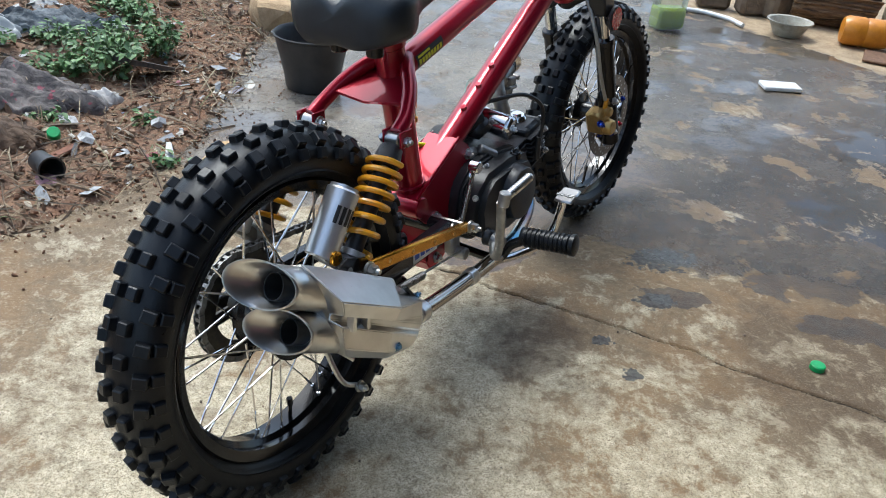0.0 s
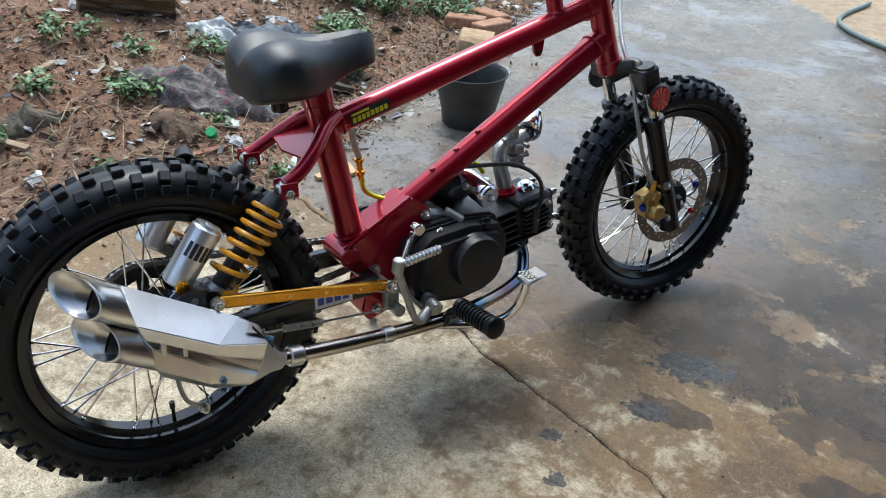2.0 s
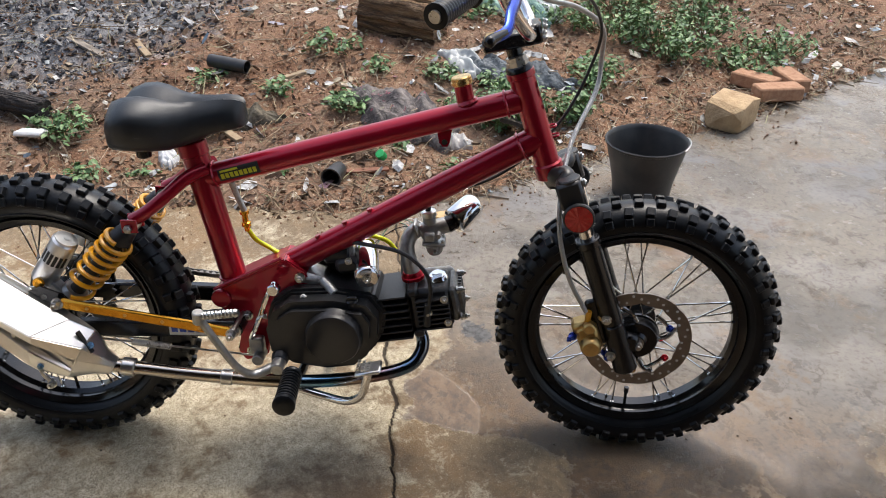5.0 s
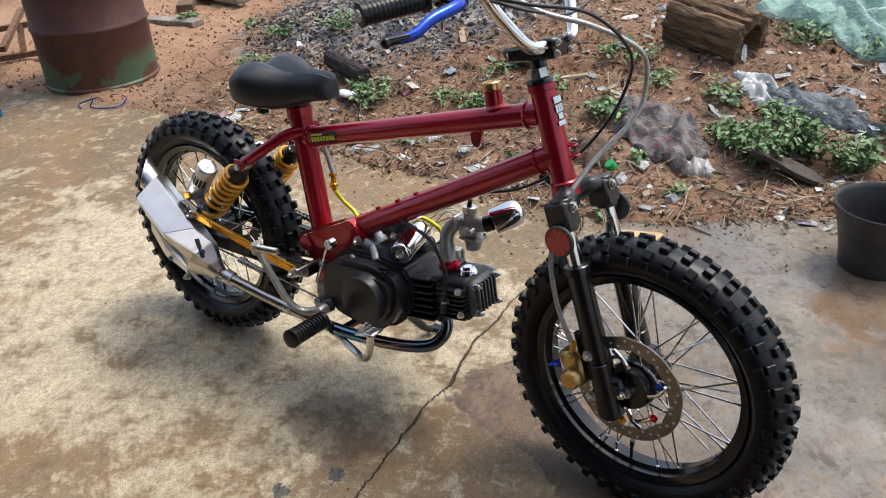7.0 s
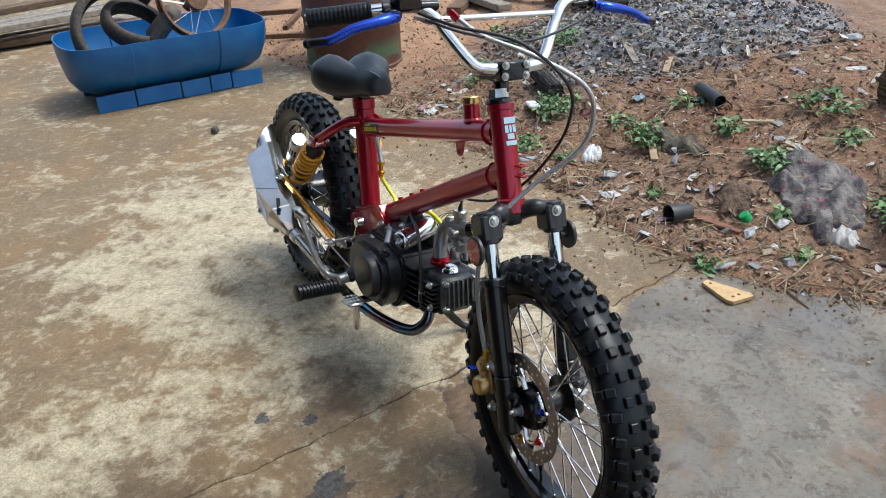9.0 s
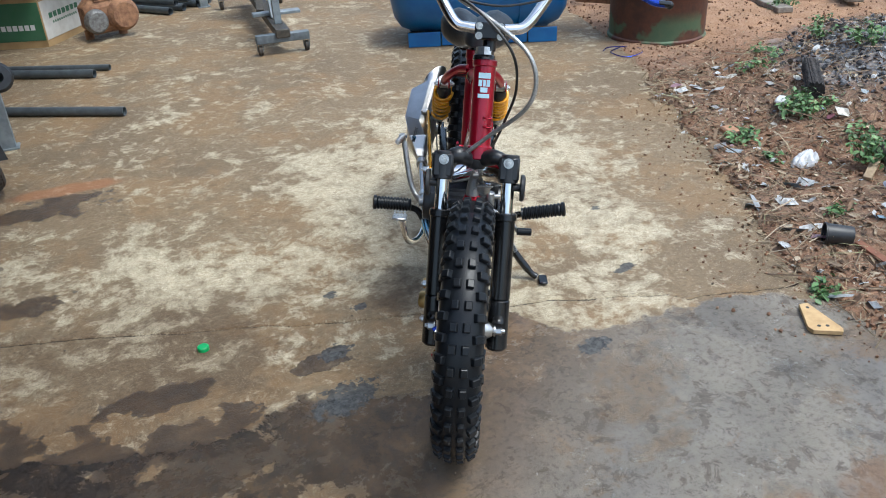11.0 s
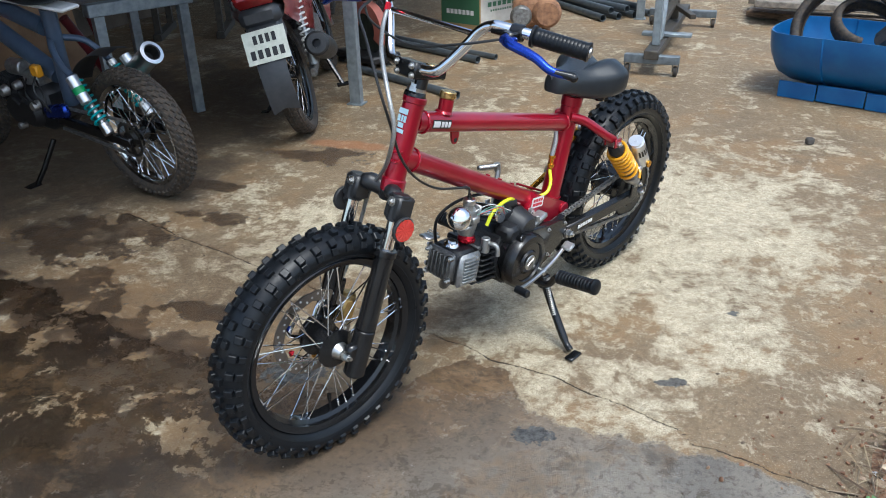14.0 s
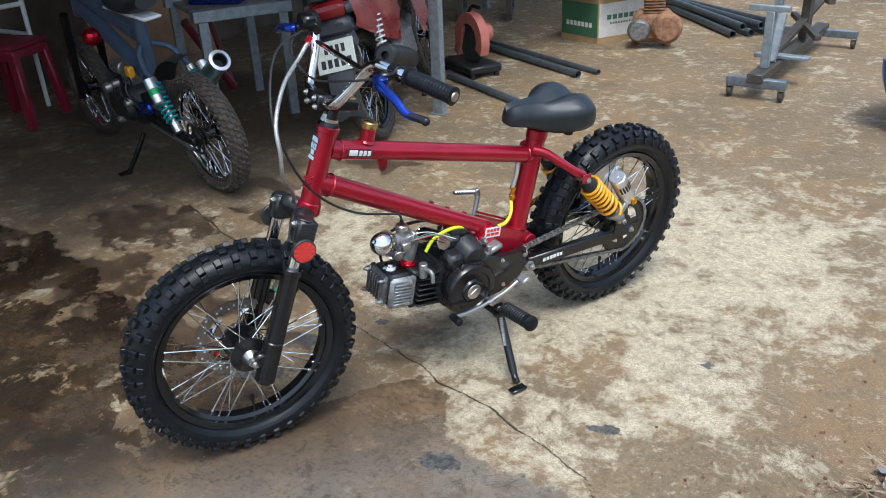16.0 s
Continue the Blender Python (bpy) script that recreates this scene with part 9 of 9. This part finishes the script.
    bm = bmesh.new()
    for z0, z1 in ((0.34, 0.352), (0.24, 0.202)):
        beam(bm, (0.44, 0.062, 0.30 + (z0 - 0.29)), (0.0, 0.062, z1), 0.010, 0.010)
    P("chain", bm, ALLOY_OLD)
    return bike


second_bike()


# parked commuter motorbike, seen from behind
def parked_bike():
    H = V(0.34, -0.94, 0).normalized()
    B = Matrix.Translation((1.575, 0.585, 0)) @ Matrix.Rotation(math.atan2(H.y, H.x), 4, "Z") @ Matrix.Rotation(radians(-13), 4, "X") @ Matrix.Translation((0.22, 0, 0))
    bike = tagged(empty("motorcycle", B), "parked black and red commuter motorbike seen from behind", "motorcycle")
    dark = stuff("dark_fairing", (0.030, 0.033, 0.038), (0.045, 0.047, 0.052), 0.42)
    red = stuff("dark_red_panel", (0.24, 0.012, 0.020), (0.18, 0.010, 0.016), 0.3, 0, 20, 0.05, 200, 0.001, Coat_Weight=0.6)
    P = lambda name, bm, mt, label="", parent=bike: part(name, bm, mt, parent, label)
    wheel(bike, "rear_wheel", Matrix.Translation((0, 0, 0.285)), 0.285, 0.222, 0.085, "road", 60, 0.004, rim_mat=BLACK, tyre_mat=RUBBER_OLD)
    wheel(bike, "front_wheel", Matrix.Translation((1.24, 0, 0.285)), 0.285, 0.225, 0.075, "road", 60, 0.004, rim_mat=BLACK, tyre_mat=RUBBER_OLD)
    bm = bmesh.new()
    rings = []
    for k in range(12):
        a = 1.35 + 2.05 * k / 11
        c = V(0.34 * math.cos(a), 0, 0.31 + 0.34 * math.sin(a))
        rings.append([c + V(0, y, -0.3 * abs(y)) for y in np.linspace(-0.065, 0.065, 7)])
    loft(bm, rings, False, False)
    P("rear_mudguard", bm, dark, "dark plastic mudguard")
    bm = bmesh.new()
    box(bm, (-0.20, 0, 0.545), (0.10, 0.17, 0.10), Matrix.Rotation(radians(-30), 3, "Y"), 0.02)
    box(bm, (-0.10, 0, 0.62), (0.30, 0.19, 0.10), None, 0.03)
    P("tail_base", bm, dark)
    # number plate, its characters as plain bars
    pm = Matrix.Translation((-0.295, 0, 0.505)) @ Matrix(((0, 0.34, -0.94), (-1, 0, 0), (0, 0.94, 0.34))).to_4x4()
    bm = bmesh.new()
    box(bm, (0, 0, 0), (0.195, 0.145, 0.003), None, 0.001)
    bmesh.ops.transform(bm, matrix=pm, verts=bm.verts)
    P("number_plate", bm, stuff("plate_white", (0.62, 0.64, 0.56), (0.50, 0.52, 0.45), 0.5), "pale number plate with dark characters")
    bars(bike, pm @ Matrix.Translation((0, 0.032, 0.002)), 0.115, 0.056, [(4, 0.62)], BLACK_PRINT)
    bars(bike, pm @ Matrix.Translation((0, -0.032, 0.002)), 0.165, 0.058, [(5, 0.66)], BLACK_PRINT)
    bm = bmesh.new()
    box(bm, (-0.215, 0, 0.70), (0.09, 0.20, 0.080), Matrix.Rotation(radians(18), 3, "Y"), 0.030)
    P("tail_light", bm, stuff("tail_lens", (0.22, 0.012, 0.014), (0.16, 0.01, 0.012), 0.2), "dark red tail light")
    for s in (-1, 1):
        bm = bmesh.new()
        ball(bm, (-0.200, s * 0.095, 0.694), 0.036, (1.2, 0.6, 0.85))
        P("indicator", bm, dark, "smoked indicator lens")
    bm = bmesh.new()
    rings = []
    for k in range(13):
        t = k / 12
        x = -0.24 + 0.78 * t
        z = 0.80 - 0.06 * math.sin(t * 2.6)
        w = 0.10 + 0.03 * math.sin(t * 3.0) - 0.05 * max(0, t - 0.7)
        rings.append([V(x, w * math.cos(a), z + 0.05 * math.sin(a)) for a in np.linspace(0, math.tau, 14, endpoint=False)])
    loft(bm, rings)
    P("seat", bm, LEATHER, "long black vinyl seat")
    for s in (-1, 1):
        bm = bmesh.new()
        loft(bm, [[V(-0.22, s * 0.11, 0.74), V(-0.20, s * 0.12, 0.64), V(-0.18, s * 0.10, 0.60)], [V(0.1, s * 0.135, 0.74), V(0.1, s * 0.15, 0.60), V(0.1, s * 0.12, 0.48)], [V(0.42, s * 0.13, 0.74), V(0.42, s * 0.145, 0.56), V(0.42, s * 0.11, 0.40)]], False, False)
        P("side_panel", bm, red, "dark red side panel")
        bm = bmesh.new()
        top, low = V(0.06, s * 0.125, 0.60), V(-0.01, s * 0.125, 0.31)
        cyl(bm, top, low, 0.010, seg=10)
        cyl(bm, low, low.lerp(top, 0.22), 0.022, seg=14, bevel=0.003)
        shock = P("shock_absorber", bm, ALLOY)
        bm = bmesh.new()
        tube(bm, helix(top, low.lerp(top, 0.2), 0.024, 9, 12), 0.0045, 6)
        P("spring", bm, BLACK if s > 0 else WHITE_PRINT, "coil spring", shock)
        bm = bmesh.new()
        beam(bm, (0.46, s * 0.10, 0.32), (-0.05, s * 0.115, 0.285), 0.03, 0.045, bevel=0.005)
        P("swing_arm", bm, ALLOY_OLD)
        bm = bmesh.new()
        cyl(bm, (1.02, s * 0.08, 0.72), (1.22, s * 0.085, 0.27), 0.018, seg=12)
        P("fork_leg", bm, ALLOY)
    bm = bmesh.new()
    a, b = V(0.34, -0.16, 0.30), V(-0.20, -0.20, 0.44)
    L = (b - a).length
    lathe(bm, [(0.03, 0), (0.055, 0.08), (0.060, L * 0.5), (0.056, L - 0.01), (0.045, L), (0.020, L + 0.001), (0.018, L - 0.05), (0.001, L - 0.05)], a, b - a, 26)
    P("silencer", bm, BLACK_ROUGH, "matt black silencer")
    bm = bmesh.new()
    box(bm, (0.55, 0, 0.36), (0.34, 0.22, 0.24), None, 0.05)
    cyl(bm, (0.50, 0.10, 0.34), (0.50, 0.14, 0.34), 0.085, 0.075, 24, 0.01)
    cyl(bm, (0.72, 0, 0.40), (0.88, 0, 0.44), 0.065, seg=20)
    P("engine", bm, ALLOY_OLD, "dull alloy engine")
    bm = bmesh.new()
    for s in (-1, 1):
        loft(bm, [[V(0.70, s * 0.14, 0.55), V(0.72, s * 0.16, 0.35)], [V(0.95, s * 0.15, 0.86), V(0.92, s * 0.16, 0.45)], [V(1.06, s * 0.08, 0.95), V(1.0, s * 0.10, 0.55)]], False, False)
    box(bm, (0.70, 0, 0.62), (0.45, 0.16, 0.12), Matrix.Rotation(-0.35, 3, "Y"), 0.04)
    P("leg_shield", bm, red, "dark red leg shield")
    bm = bmesh.new()
    tube(bm, curve([(0.90, -0.34, 0.98), (0.97, -0.16, 0.99), (1.0, 0, 0.96), (0.97, 0.16, 0.99), (0.90, 0.34, 0.98)], 6), 0.011, 10)
    P("handlebar", bm, BLACK)
    for s in (-1, 1):
        bm = bmesh.new()
        tube(bm, [(0.52, s * 0.10, 0.24), (0.44, s * 0.16, 0.08)], 0.012, 8)
        cyl(bm, (0.44, s * 0.13, 0.08), (0.44, s * 0.2, 0.075), 0.012, seg=8)
        P("centre_stand_leg", bm, BLACK)
    bm = bmesh.new()
    tube(bm, [(0.50, 0.12, 0.25), (0.42, 0.20, 0.12), (0.36, 0.255, 0.066)], 0.010, 8)
    box(bm, (0.35, 0.272, 0.064), (0.05, 0.05, 0.008), None, 0.003)
    P("side_stand", bm, BLACK)
    return bike


parked_bike()

# ---- things on the wet concrete ahead of the bike ----
jug = tagged(empty("jug", Matrix.Translation((0.99, 4.60, 0.002)) @ Matrix.Rotation(radians(25), 4, "Z")), "clear plastic jug half full of yellow green liquid", "jug")
CLEAR = Nodes("clear_plastic_jug")
CLEAR.put(Base_Color=(0.80, 0.84, 0.78), Roughness=0.18, Transmission_Weight=0.75, IOR=1.2)
LIQUID = stuff("green_liquid", (0.42, 0.55, 0.02), (0.36, 0.48, 0.02), 0.12)
bm = bmesh.new()
box(bm, (0, 0, 0.055), (0.148, 0.098, 0.105), None, 0.014)
part("liquid", bm, LIQUID, jug, "yellow green liquid")
bm = bmesh.new()
sq = [(-0.078, -0.053), (0.078, -0.053), (0.078, 0.053), (-0.078, 0.053)]
rings = []
for z, k in ((0.0, 0.92), (0.012, 1.0), (0.05, 1.0), (0.055, 0.97), (0.06, 1.0), (0.10, 1.0), (0.105, 0.97), (0.11, 1.0), (0.165, 1.0), (0.20, 0.75), (0.225, 0.30), (0.245, 0.28)):
    ring = []
    for i in range(24):
        a = math.tau * i / 24
        c, s = math.cos(a), math.sin(a)
        ring.append(V(0.078 * k * math.copysign(abs(c) ** 0.35, c), 0.053 * k * math.copysign(abs(s) ** 0.35, s), z))
    rings.append(ring)
loft(bm, rings)
part("jug_body", bm, CLEAR.mat, jug, "ribbed clear plastic body")
bm = bmesh.new()
lathe(bm, [(0.001, 0.002), (0.062, 0.0), (0.070, 0.008), (0.100, 0.068), (0.112, 0.072), (0.112, 0.077), (0.098, 0.074), (0.066, 0.012), (0.001, 0.008)], (1.607, 4.72, 0.003), (0, 0, 1), 36)
tagged(part("bowl", bm, stuff("dirty_enamel", (0.42, 0.40, 0.33), (0.28, 0.25, 0.19), 0.5)), "dirty cream bowl at the edge of the wet concrete", "bowl")
can = tagged(empty("orange_can", Matrix.Translation((1.97, 4.66, 0.072)) @ Matrix.Rotation(radians(-8), 4, "Z")), "orange plastic canister lying on its side", "canister")
bm = bmesh.new()
lathe(bm, [(0.02, -0.13), (0.058, -0.125), (0.070, -0.105), (0.070, -0.03), (0.066, -0.02), (0.070, -0.01), (0.070, 0.06), (0.060, 0.10), (0.03, 0.12), (0.028, 0.14)], (0, 0, 0), (1, 0, 0), 28)
part("can_body", bm, stuff("orange_plastic", (0.62, 0.24, 0.015), (0.50, 0.17, 0.01), 0.35), can)
bm = bmesh.new()
box(bm, (1.382, 3.812, 0.011), (0.155, 0.085, 0.018), Matrix.Rotation(radians(8), 3, "Z"), 0.004)
tagged(part("tile", bm, WHITE_PRINT), "small white tile lying on wet concrete", "tile")
bm = bmesh.new()
box(bm, (2.05, 4.42, 0.010), (0.30, 0.20, 0.012), Matrix.Rotation(radians(-20), 3, "Z"), 0.004)
tagged(part("tray", bm, RUSTY), "flat rusty tray with a puddle", "tray")
for x, y, s, t in ((1.50, 5.12, 0.16, 10), (1.62, 5.10, 0.15, 40), (1.30, 5.2, 0.18, 0)):
    bm = bmesh.new()
    box(bm, (x, y, s * 0.45), (s, s * 0.8, s * 0.9), Matrix.Rotation(radians(t), 3, "Z"), 0.02)
    tagged(part("stone_block", bm, stuff("muddy_block", (0.20, 0.15, 0.10), (0.12, 0.09, 0.065), 0.9, 0, 20, 0.5, 90, 0.008)), "muddy stone block at the edge of the yard", "stone block", "stone blocks")
log("log", "pale cut slab of wood lying on the ground", (1.70, 5.10, 0.12), (2.10, 5.02, 0.12), 0.12, 12)
bm = bmesh.new()
cyl(bm, (2.14, 4.98, 0.10), (2.32, 4.94, 0.10), 0.10, seg=24, bevel=0.02)
tagged(part("plastic_drum", bm, stuff("cream_plastic", (0.42, 0.38, 0.27), (0.30, 0.27, 0.19), 0.5)), "cream plastic can lying at the yard's edge", "can")
bm = bmesh.new()
tube(bm, curve([(0.95, 5.35, 0.014), (0.70, 5.50, 0.014), (0.50, 5.72, 0.014), (0.42, 6.0, 0.014), (0.5, 6.5, 0.014)], 8), 0.014, 10)
tagged(part("garden_hose", bm, stuff("grey_hose", (0.16, 0.22, 0.20), (0.11, 0.15, 0.14), 0.5)), "grey green garden hose lying on the ground", "hose")
bm = bmesh.new()
tube(bm, curve([(1.05, 4.98, 0.012), (1.20, 5.0, 0.012), (1.34, 4.90, 0.012), (1.40, 4.78, 0.012)], 8), 0.012, 10)
tagged(part("plastic_pipe", bm, WHITE_PRINT), "white plastic pipe lying on the ground", "pipe")
